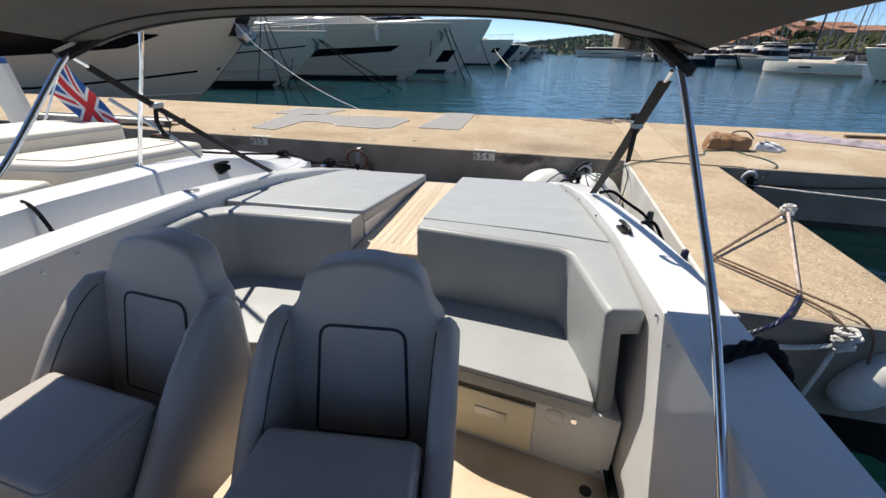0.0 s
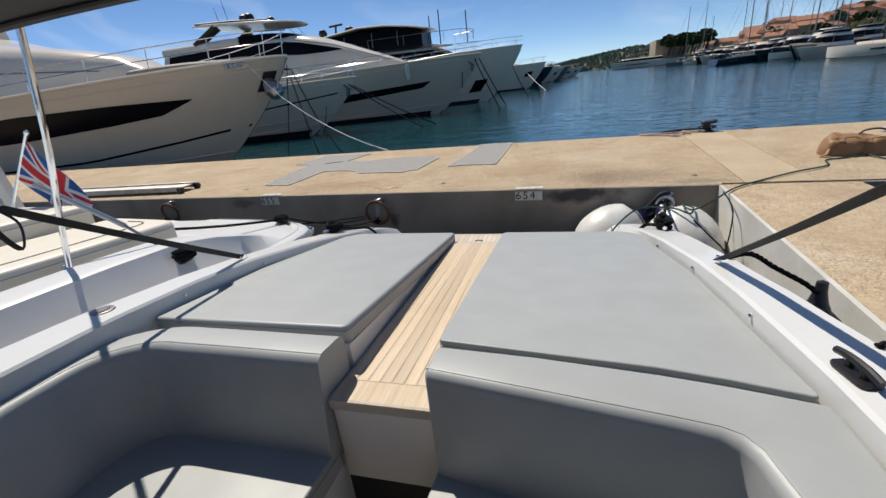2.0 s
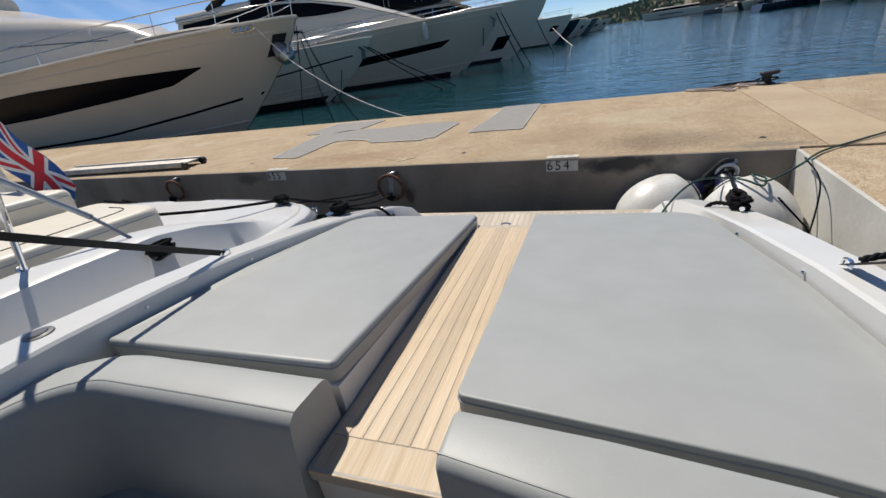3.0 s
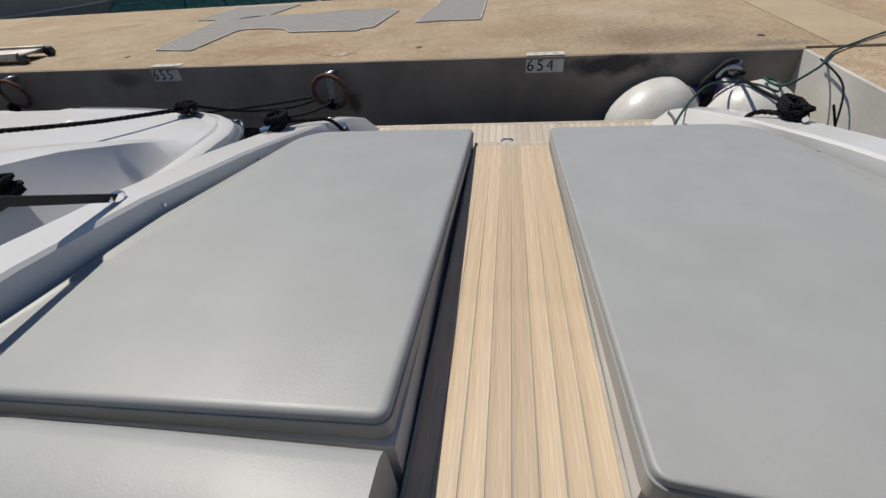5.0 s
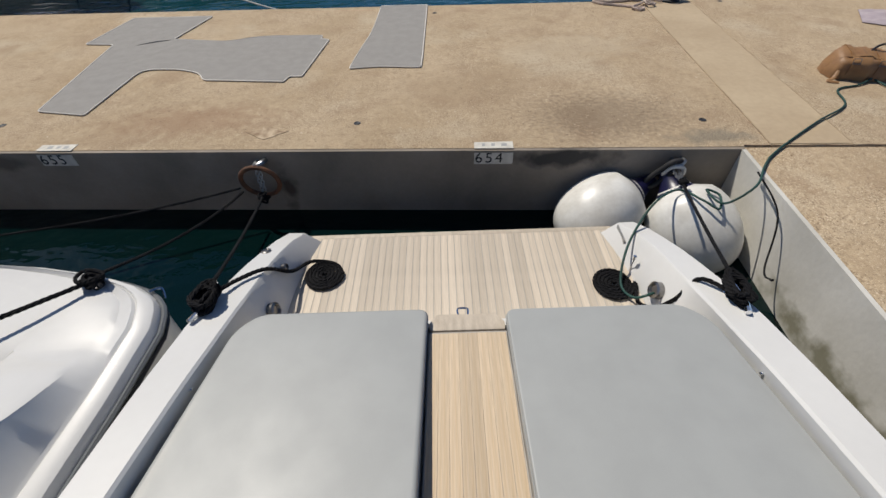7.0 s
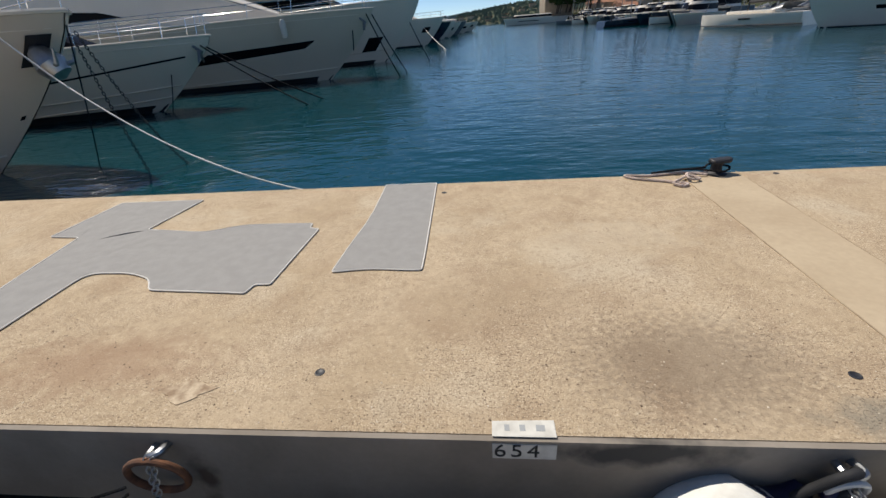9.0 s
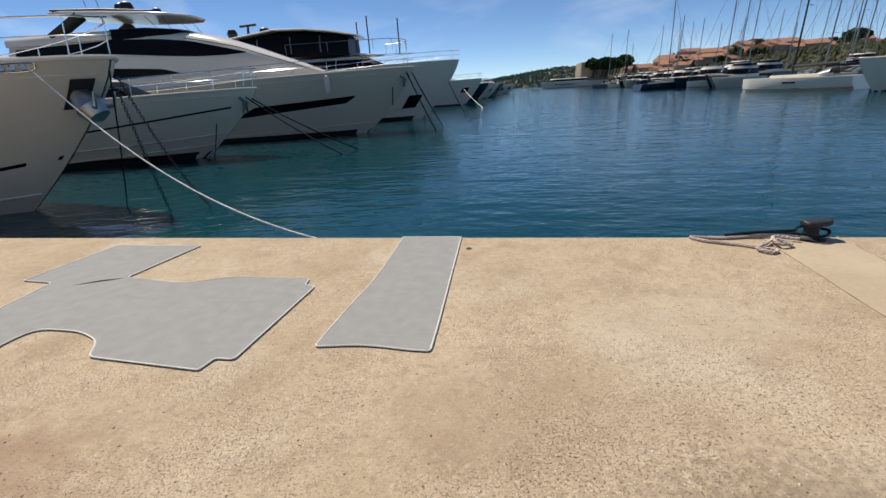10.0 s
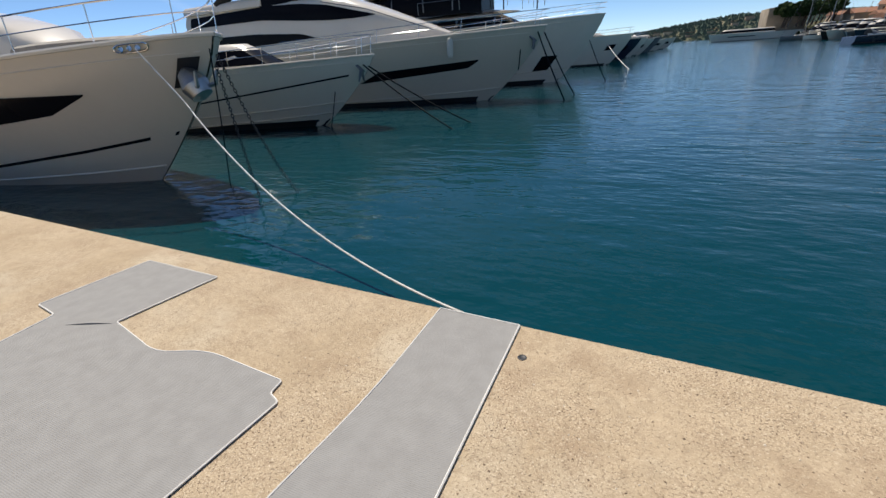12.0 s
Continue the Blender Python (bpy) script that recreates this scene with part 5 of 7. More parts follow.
# the old town's close-built core, stepping up the slope
rt = random.Random(21)
for row in range(4):
    for k in range(9):
        x, y = 80 + k * 6.6 + row * 3.0 + rt.uniform(-2, 2), 226 + row * 11 + rt.uniform(-2, 2)
        house((x, y), rt.uniform(6, 9.5), rt.uniform(7, 9), 3.2 + row * 1.1 + rt.uniform(-1.0, 2.2), rt.uniform(-40, 40), "tall ochre house of the close-built old town", rt.choice((STUCCO, STONE)))
bm = BM()
prism(bm, [(49, 268), (64, 268), (68, 285), (49, 285)], -1, lambda x, y: 12.0 + 0.05 * (x - 49))
soften(bm, 0.5, 2)
solo("fort", bm, STONE, "ochre stone fort wall on the headland", "fort", smooth=30)


def tree(at, h, w, n, seed):
    """A tapered trunk with limbs and a crown of many small leaf clumps."""
    r = random.Random(seed)
    x, y, z = at
    e = thing("pine_tree", at, "dark green umbrella pine", "tree", "trees of the old town")
    bm = BM()
    tube(bm, [(0, 0, 0), (0.1 * w, 0, h * 0.4), (0, 0.05 * w, h * 0.75)], lambda t: 0.05 * h * (1 - 0.6 * t), 6)
    for k in range(5):
        a = r.uniform(0, 6.28)
        tube(bm, [(0, 0, h * 0.5), (math.cos(a) * w * 0.3, math.sin(a) * w * 0.3, h * 0.75)], lambda t: 0.02 * h * (1 - 0.5 * t), 5)
    part("trunk", bm, BARK, e, local=True)
    vs, fs = [], []
    for k in range(n):
        a, q = r.uniform(0, 6.28), r.random() ** 0.5
        rad = w * 0.5 * q * (0.8 + 0.3 * math.sin(3 * a + seed))
        p = Vector((math.cos(a) * rad, math.sin(a) * rad, h * (0.6 + 0.42 * r.random() * (1 - 0.5 * q * q))))
        s = r.uniform(0.05, 0.11) * w
        for m in range(3):
            d1 = Vector((r.uniform(-1, 1), r.uniform(-1, 1), r.uniform(-1, 1))) * s
            d2 = Vector((r.uniform(-1, 1), r.uniform(-1, 1), r.uniform(-1, 1))) * s
            i = len(vs)
            vs += [p - d1, p + d2, p + d1, p - d2]
            fs.append((i, i + 1, i + 2, i + 3))
    me = bpy.data.meshes.new("crown")
    me.from_pydata([tuple(v) for v in vs], [], fs)
    me.materials.append(LEAF)
    c = new("crown", me)
    c.parent = e
    return e


for k in range(22):
    x = 54 + k * 1.5 + rnd.uniform(-1, 1) if k < 13 else 118 + (k - 13) * 12 + rnd.uniform(-4, 4)
    y = 262 + rnd.uniform(-3, 3) if k < 13 else rnd.uniform(215, 300)
    tree((x, y, (rise(x, y) if x > 58 else 0.5) + 3.0 if k < 13 else rise(x, y) - 0.5), rnd.uniform(7, 10), rnd.uniform(7, 10), 420, k)
tree((205, 240, rise(205, 240)), 17, 8, 200, 77)
for k in range(70):
    x, y = rnd.uniform(80, 270), rnd.uniform(205, 320)
    tree((x, y, rise(x, y) - 0.5), rnd.uniform(4, 8.5), rnd.uniform(5, 9), 170, 100 + k)

# low scrub covering the slope
vs, fs = [], []
for k in range(9000):
    x, y = rnd.uniform(60, 300), rnd.uniform(150, 330)
    p = Vector((x, y, rise(x, y) - 0.4))
    s = rnd.uniform(0.5, 1.7)
    i = len(vs)
    vs += [p + Vector(d) * s * rnd.uniform(0.6, 1.4) for d in ((1, 0, 0.1), (-0.6, 0.8, 0), (-0.6, -0.8, 0.1), (0.1, 0.2, 1.1), (0.5, -0.5, 0.8))]
    fs += [(i, i + 1, i + 3), (i + 1, i + 2, i + 3), (i + 2, i, i + 4), (i, i + 3, i + 4), (i + 2, i + 4, i + 3)]
me = bpy.data.meshes.new("scrub")
me.from_pydata([tuple(v) for v in vs], [], fs)
me.materials.append(SCRUB)
tagged(new("scrub", me), "dark green scrub and bushes on the hillside", "bushes", kind="stuff")

# far wooded ridge, distance haze mixed into its colours
def ridge(u):
    return 0.72 * (22 + 26 * math.exp(-((u - 0.42) / 0.22) ** 2) + 12 * math.exp(-((u - 0.75) / 0.15) ** 2) + 6 * noise.noise(Vector((u * 9, 0, 3))) - 16 * max(0, 0.12 - u) / 0.12)


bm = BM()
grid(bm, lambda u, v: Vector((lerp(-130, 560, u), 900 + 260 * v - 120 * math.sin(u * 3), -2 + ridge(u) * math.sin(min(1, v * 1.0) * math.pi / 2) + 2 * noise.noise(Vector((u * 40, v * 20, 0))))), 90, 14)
solo("backdrop_ridge", bm, HAZYRIDGE, "far wooded ridge beyond the harbour, coloured paler for haze", "hill", kind="structure")
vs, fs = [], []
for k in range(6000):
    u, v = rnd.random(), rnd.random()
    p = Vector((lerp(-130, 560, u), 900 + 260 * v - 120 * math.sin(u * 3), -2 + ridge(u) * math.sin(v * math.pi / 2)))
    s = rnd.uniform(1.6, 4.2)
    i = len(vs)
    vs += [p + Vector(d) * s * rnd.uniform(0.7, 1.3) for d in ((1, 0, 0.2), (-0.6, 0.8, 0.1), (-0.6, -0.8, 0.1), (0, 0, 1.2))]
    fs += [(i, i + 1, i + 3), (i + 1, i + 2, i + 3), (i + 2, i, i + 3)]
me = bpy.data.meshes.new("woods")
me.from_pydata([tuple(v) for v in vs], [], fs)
me.materials.append(HAZYWOODS)
tagged(new("woods", me), "woods on the far ridge, their green paled for haze", "woods", kind="stuff")
for k in range(16):
    u = rnd.uniform(0.2, 0.9)
    bm = BM()
    v = rnd.uniform(0.12, 0.5)
    x, y, z = lerp(-130, 560, u), 900 + 260 * v - 120 * math.sin(u * 3), ridge(u) * math.sin(v * math.pi / 2) - 1
    e = thing("villa", (x, y, z - 3), "pale villa among the trees of the far ridge", "house", "far villas")
    bm = BM()
    w = rnd.uniform(8, 16)
    box(bm, -w / 2, w / 2, 0, 8, 0, rnd.uniform(5, 9))
    part("wall", bm, STUCCO, e, local=True, smooth=0)
    bm = BM()
    prism(bm, [(-w / 2 - 0.5, -0.5), (w / 2 + 0.5, -0.5), (w / 2 + 0.5, 8.5), (-w / 2 - 0.5, 8.5)], 8.8, lambda x, y: 9.2 + 1.2 * (1 - abs(y - 4) / 4.5))
    part("roof", bm, TERRACOTTA, e, local=True, smooth=0)
# ---- quay furniture ----
def carpet(outline, label):
    e = thing("boat_carpet", (outline[0][0], outline[0][1], 0), label, "carpet", "carpets drying on the quay")
    bm = BM()
    prism(bm, outline, 0.004, lambda x, y: 0.012 + 0.004 * noise.noise(Vector((x * 3, y * 3, 0))))
    part("carpet_sheet", bm, MAT, e, "grey ribbed carpet", smooth=0)
    bm = BM()
    tube(bm, [(x, y, 0.011) for x, y in outline], 0.0065, 5, closed=True)
    part("binding", bm, MATEDGE, e, "pale sewn edge binding")
    return e


big = carpet(fillet([(-4.32, 9.58), (-4.43, 8.62), (-4.06, 8.57), (-3.98, 7.88), (-3.86, 6.88), (-3.36, 6.77), (-3.32, 7.77), (-2.90, 7.74), (-2.64, 7.62), (-2.53, 7.44), (-1.68, 7.33),
               (-1.65, 7.45), (-1.52, 7.44), (-1.42, 8.46), (-1.52, 8.50), (-1.53, 8.61), (-2.3, 8.67), (-2.64, 8.52), (-2.95, 8.59), (-3.37, 8.68), (-3.21, 9.53)],
              [0.02, 0.02, 0.05, 0.05, 0.03, 0.03, 0.15, 0.12, 0.1, 0.05, 0.02, 0.03, 0.03, 0.02, 0.02, 0.02, 0.2, 0.25, 0.2, 0.03, 0.02], 4),
       "grey cockpit carpet cut to shape, spread flat on the quay")
carpet(fillet([(-0.91, 9.69), (-0.93, 8.68), (-1.02, 8.0), (-1.06, 7.59), (-0.74, 7.62), (-0.45, 7.57), (-0.31, 7.56), (-0.30, 7.85), (-0.27, 9.66)],
              [0.01, 0.3, 0.3, 0.03, 0.2, 0.1, 0.03, 0.1, 0.01], 4), "narrow tapering grey carpet strip reaching the quay edge")

for fold in (((-3.37, 8.66, 0.008), (-3.55, 8.60, 0.012), (-3.78, 8.50, 0.008)),):
    bm = BM()
    tube(bm, smooth_path(fold, 10), lambda t: 0.003 + 0.013 * math.sin(math.pi * t), 8, flat=0.35)
    part("fold", bm, MAT, big, "raised crease in the carpet")

# bollard with its rope
boll = thing("bollard", (2.98, 9.45, 0), "black cast-iron mooring bollard at the quay edge", "bollard")
bm = BM()
lathe(bm, ((0.0, 0.0), (0.12, 0.0), (0.12, 0.015), (0.085, 0.028), (0.062, 0.045), (0.056, 0.11), (0.07, 0.14), (0.04, 0.155), (0.0, 0.16)), (2.98, 9.45, 0), seg=28)
part("post", bm, CAST, boll)
bm = BM()
pts = fillet([(-0.085, -0.075), (0.15, -0.06), (0.15, 0.06), (-0.085, 0.075)], 0.06, 6)
prism(bm, [(2.98 + x, 9.45 + y) for x, y in pts], lambda x, y: 0.125 + 0.10 * max(0, x - 2.98), lambda x, y: 0.18 + 0.10 * max(0, x - 2.98) - 2.0 * (y - 9.45) ** 2)
soften(bm, 0.025, 3, 30)
part("head", bm, CAST, boll, "worn black mushroom head", smooth=60)
r2 = random.Random(9)


def tangle(centre, spread, n, r, mat, label, z=0.0, name="rope", strands=True, thick=1, kinks=6, group=""):
    """Loose loops of rope lying on a surface."""
    bm = BM()
    for k in range(n):
        a0 = r2.uniform(0, 6.28)
        rad = [r2.uniform(0.35, 1) for _ in range(kinks)]
        pts = [(centre[0] + math.cos(a0 + 6.28 * i / kinks) * spread[0] * rad[i], centre[1] + math.sin(a0 + 6.28 * i / kinks) * spread[1] * rad[i],
                z + r + (k * r * 1.1 + r2.uniform(0, r)) * thick) for i in range(kinks)]
        path = smooth_path(pts, 8, True)
        if strands:
            rope3(bm, resample(path + [path[0]], r * 0.9), r)
        else:
            tube(bm, path, r, 6, closed=True)
    return solo(name, bm, mat, label, "rope", group)


bm = BM()
rope3(bm, resample(smooth_path([(2.86, 9.42, 0.03), (2.60, 9.50, 0.02), (2.25, 9.47, 0.016), (1.98, 9.52, 0.016), (2.05, 9.40, 0.016), (2.30, 9.28, 0.016), (2.42, 9.20, 0.016), (2.52, 9.13, 0.02),
                                (2.44, 9.08, 0.02), (2.38, 9.16, 0.03), (2.50, 9.26, 0.03), (2.62, 9.34, 0.04), (2.70, 9.24, 0.03), (2.58, 9.22, 0.045), (2.64, 9.40, 0.045), (2.84, 9.36, 0.03)], 10), 0.012), 0.016)
solo("rope", bm, PINKROPE, "faded pinkish mooring rope looped beside the bollard", "rope", smooth=60)
bm = BM()
rope3(bm, resample(smooth_path([(2.9, 9.55, 0.05), (2.6, 9.58, 0.03), (2.3, 9.55, 0.016), (2.5, 9.5, 0.05), (2.75, 9.48, 0.06), (2.98, 9.32, 0.07), (3.12, 9.45, 0.08), (2.98, 9.58, 0.08), (2.86, 9.48, 0.07)], 10), 0.012), 0.013)
solo("rope", bm, BLACKROPE, "black rope round the foot of the bollard", "rope", smooth=60)

# bag, cloth, towel
bag = thing("leather_bag", (3.76, 7.04, 0), "slouching tan leather bag with straps lying on the quay", "bag", turn=-10)


def bag_at(u, a, puff=0.0):
    """Slouching barrel: u along it, a round it from the front foot over the top."""
    x = lerp(-0.30, 0.30, u)
    end = (1 - abs(2 * u - 1) ** 7) ** 0.45
    wob = 1 + 0.16 * noise.noise(Vector((u * 5, a * 1.6, 0.5))) + 0.10 * abs(noise.noise(Vector((u * 12, a * 3, 2.5))))
    ry, rz = (0.155 + puff) * end * wob, (0.205 + puff - 0.03 * u) * (0.35 + 0.65 * end) * wob
    c, sn = math.cos(a), max(0.0, math.sin(a))
    return Vector((x + 0.03 * sn, -math.copysign(abs(c) ** 0.6, c) * ry, max(0.004, sn ** 0.55 * rz * (1 - 0.12 * c))))


bm = BM()
rows = [[bm.verts.new(bag_at(i / 28, math.pi * j / 16)) for j in range(17)] for i in range(29)]
for a, b in zip(rows, rows[1:]):
    for j in range(17):
        bm.faces.new((a[j], a[(j + 1) % 17], b[(j + 1) % 17], b[j]))
body = part("body", bm, LEATHER, bag, local=True, smooth=70)
for u in (0.22, 0.60):
    bm = BM()
    grid(bm, lambda p, q: bag_at(u + (q - 0.5) * 0.075, 0.1 + p * 2.6, 0.007), 18, 3)
    bmesh.ops.recalc_face_normals(bm, faces=bm.faces)
    bmesh.ops.solidify(bm, geom=list(bm.faces), thickness=0.005)
    strap = part("strap", bm, LEATHER, body, "leather closing strap", smooth=70)
    bm = BM()
    c = bag_at(u, 0.75, 0.014)
    tube(bm, [c + Vector((dx, dy, dz)) for dx, dy, dz in ((-0.03, 0, -0.02), (0.03, 0, -0.02), (0.03, 0.01, 0.02), (-0.03, 0.01, 0.02))], 0.004, 6, closed=True)
    part("buckle", bm, BRONZE, strap, "dark metal buckle")
bm = BM()
tube(bm, [bag_at(i / 24, 1.25, 0.004) for i in range(1, 24)], 0.005, 6)
part("flap_edge", bm, LEATHER, body, "rolled edge of the flap")
bm = BM()
tube(bm, smooth_path([(0.02, 0.03, 0.19), (0.10, 0.06, 0.245), (0.24, 0.05, 0.25), (0.33, 0.0, 0.16)], 8), 0.010, 8)
part("handle", bm, BLACK, body, "dark carrying handle")
bm = BM()
tube(bm, smooth_path([(-0.24, -0.13, 0.08), (-0.27, -0.17, 0.03), (-0.32, -0.20, 0.012), (-0.24, -0.22, 0.01)], 6), 0.016, 6, flat=0.4)
part("loose_strap", bm, LEATHER, body)
SHOE = material("white_mesh_upper", (0.72, 0.73, 0.76), 0.7, scale=20, fine=160, bump=0.3, depth=0.001, vary=0.06)
SHOESOLE = material("white_rubber_sole", (0.70, 0.71, 0.72), 0.5, vary=0.05)
SHOETRIM = material("slate_blue_trim", (0.13, 0.16, 0.22), 0.5, vary=0.1)
LAST = ((-0.142, 0.012, 0.060), (-0.136, 0.030, 0.088), (-0.115, 0.037, 0.103), (-0.075, 0.038, 0.098), (-0.03, 0.038, 0.098), (0.02, 0.042, 0.084), (0.06, 0.046, 0.066), (0.10, 0.044, 0.052), (0.13, 0.032, 0.042), (0.148, 0.010, 0.032))


def running_shoe(at, turn):
    e = thing("running_shoe", (at[0], at[1], 0.0), "white running shoe with blue-grey trim beside the bag", "shoe", "pair of running shoes", turn=turn)
    e.scale = (1.12, 1.12, 1.12)
    bm = BM()
    edge = [(x, w + 0.006) for x, w, z in LAST]
    prism(bm, edge + [(x, -w) for x, w in reversed(edge)], 0.002, lambda x, y: 0.030 + 0.05 * max(0, -x - 0.05) + 0.06 * max(0, x - 0.09))
    soften(bm, 0.005, 2)
    part("sole", bm, SHOESOLE, e, "thick white rubber sole", local=True)

    def skin(x, k, sgn, off=0.0):
        w, z = stops([(p[0], p[1]) for p in LAST], x), stops([(p[0], p[2]) for p in LAST], x)
        return Vector((x, sgn * ((w + off) * math.cos(k * 1.45) ** 0.7), 0.026 + (z - 0.026 + off) * math.sin(k * 1.45)))
    bm = BM()
    V = [[bm.verts.new(skin(x, k / 6, 1)) for k in range(7)] + [bm.verts.new(skin(x, k / 6, -1)) for k in range(6, -1, -1)] for x in (lerp(-0.142, 0.148, i / 20) for i in range(21))]
    for a, b in zip(V, V[1:]):
        for j in range(14):
            bm.faces.new((a[j], a[(j + 1) % 14], b[(j + 1) % 14], b[j]))
    bm.faces.new(V[0][::-1])
    bm.faces.new(V[-1])
    upper = part("upper", bm, SHOE, e, "white mesh upper", local=True, smooth=60)
    bm = BM()
    lathe(bm, ((0.0, 0.0), (0.024, 0.0), (0.031, 0.006), (0.027, 0.012), (0.018, 0.003), (0.0, 0.002)), (-0.085, 0, 0.096), seg=18)
    part("collar", bm, SHOETRIM, upper, "dark padded collar", local=True)
    for sgn in (-1, 1):
        for x0, x1 in ((-0.02, 0.05), (0.01, 0.085), (-0.125, -0.07)):
            bm = BM()
            tube(bm, [skin(lerp(x0, x1, i / 8), lerp(0.15, 0.75, i / 8), sgn, 0.002) for i in range(9)], 0.005, 6, flat=0.5)
            part("side_stripe", bm, SHOETRIM, upper, "slate blue side stripe", local=True)
    for k in range(5):
        x = -0.03 + 0.017 * k
        bm = BM()
        tube(bm, [skin(x, 0.72, 1, 0.003), skin(x + 0.006, 1.0, 1, 0.006), skin(x + 0.012, 0.72, -1, 0.003)], 0.0035, 5)
        part("lace", bm, SHOESOLE, upper, local=True)


running_shoe((4.30, 6.97), -20)
running_shoe((4.42, 7.09), -10)


def crumple(name, outline_fn, nu, nv, mat, label, category, amp, freq, base=0.012):
    bm = BM()

    def fn(u, v):
        p = outline_fn(u, v)
        edge = min(u, 1 - u, v, 1 - v) * 5
        z = base + amp * min(1, edge) * (0.55 + 0.9 * abs(noise.noise(Vector((p[0] * freq, p[1] * freq, 1.3)))) + 0.3 * noise.noise(Vector((p[0] * freq * 2.7, p[1] * freq * 2.7, 5))))
        return Vector((p[0], p[1], max(0.006, z)))
    grid(bm, fn, nu, nv)
    bmesh.ops.recalc_face_normals(bm, faces=bm.faces)
    bmesh.ops.solidify(bm, geom=list(bm.faces), thickness=0.004)
    return solo(name, bm, mat, label, category, smooth=70)


crumple("towel", lambda u, v: (lerp(4.75, 6.3, u) + 0.25 * v, lerp(8.45, 7.45, u) + lerp(-0.1, 0.33, v) * (1 + 0.3 * math.sin(u * 7))), 50, 24, LILAC, "lilac towel crumpled on the quay", "towel", 0.075, 5)
bm = BM()
box(bm, 6.25, 7.3, 8.55, 8.62, 0.0, 0.05)
soften(bm, 0.008, 2)
solo("timber", bm, BROWNROPE, "weathered wooden batten on the quay", "timber")

# gangway lying on the quay
gw = thing("gangway", (-6.7, 6.75, 0), "weathered aluminium gangway lying along the quay", "gangway")
for y in (6.58, 6.92):
    bm = BM()
    prism(bm, [(-8.2, y - 0.02), (-5.25, y - 0.02), (-5.25, y + 0.02), (-8.2, y + 0.02)], 0.03, 0.11)
    soften(bm, 0.008, 2)
    part("side_rail", bm, ALU, gw)
bm = BM()
prism(bm, [(-8.18, 6.60), (-5.27, 6.60), (-5.27, 6.90), (-8.18, 6.90)], 0.06, 0.085)
part("tread_board", bm, ALU, gw)
for y in (6.58, 6.92):
    bm = BM()
    lathe(bm, ((0.0, -0.03), (0.05, -0.03), (0.05, 0.03), (0.0, 0.03)), (-5.22, y, 0.05), (0, 1, 0), 14)
    part("wheel", bm, BLACK, gw)

# drain holes and a broken patch in the paving
for x, y in ((-0.83, 6.46), (2.02, 6.31), (-0.17, 9.33), (-4.03, 6.65), (3.6, 9.35)):
    bm = BM()
    lathe(bm, ((0.0, 0.002), (0.022, 0.002), (0.025, 0.004), (0.029, 0.003), (0.031, 0.0)), (x, y, 0), seg=14)
    solo("drain_hole", bm, CAST, "small dark drain hole in the concrete", "drain hole", "drain holes")
bm = BM()
pts = [(-1.57 + (0.11 + 0.035 * math.sin(3 * a) + 0.02 * math.sin(7 * a)) * math.cos(a) * 1.3, 6.34 + (0.075 + 0.02 * math.cos(4 * a)) * math.sin(a)) for a in (i * 0.393 for i in range(16))]
prism(bm, pts, -0.01, lambda x, y: 0.004 + 0.003 * noise.noise(Vector((x * 30, y * 30, 0))))
solo("paving_patch", bm, BROKEN, "pale broken patch in the concrete", "paving", kind="structure")

# berth numbers painted over the quay edge
def number(text, u, w, illegible):
    e = thing("berth_number", (*q2w(u, NEAR), 0), f"white painted berth number {text} on the quay edge", "sign", "berth numbers", turn=math.degrees(QT))
    bm = BM()
    prism(bm, [(-w / 2, -0.034), (w / 2, -0.034), (w / 2, -0.030), (-w / 2, -0.030)], -0.125, -0.024)
    plate = part("wall_plate", bm, PLATE, e, local=True, smooth=0)
    bm = BM()
    prism(bm, [(-w / 2, -0.012), (w / 2, -0.012), (w / 2, 0.085), (-w / 2, 0.075)], 0.001, 0.0045)
    cap = part("top_plate", bm, PLATE, e, local=True, smooth=0)
    crv = bpy.data.curves.new("digits", "FONT")
    crv.body, crv.size, crv.extrude, crv.align_x, crv.align_y = text, 0.125, 0.001, "CENTER", "CENTER"
    crv.space_character = 1.25
    ob = bpy.data.objects.new("digits_tmp", crv)
    scene.collection.objects.link(ob)
    me = bpy.data.meshes.new_from_object(ob.evaluated_get(bpy.context.evaluated_depsgraph_get()))
    bpy.data.objects.remove(ob)
    me.transform(pose(-w * 0.12, -0.0355, -0.072, 90, 0, 0))
    me.materials.append(INK)
    d = new("digits", me)
    d.parent, d["label"] = plate, "black stencilled digits"
    for x0, x1 in illegible:
        bm = BM()
        box(bm, x0 * w, x1 * w, 0.02, 0.055, 0.0045, 0.0055)
        part("worn_digit", bm, PIPING, cap, "worn illegible stencil bar", local=True, smooth=0)


number("654", -0.04, 0.30, ((-0.30, -0.22), (-0.06, 0.03), (0.2, 0.34)))
number("655", -3.60, 0.30, ((-0.25, -0.12), (0.0, 0.1), (0.2, 0.32)))

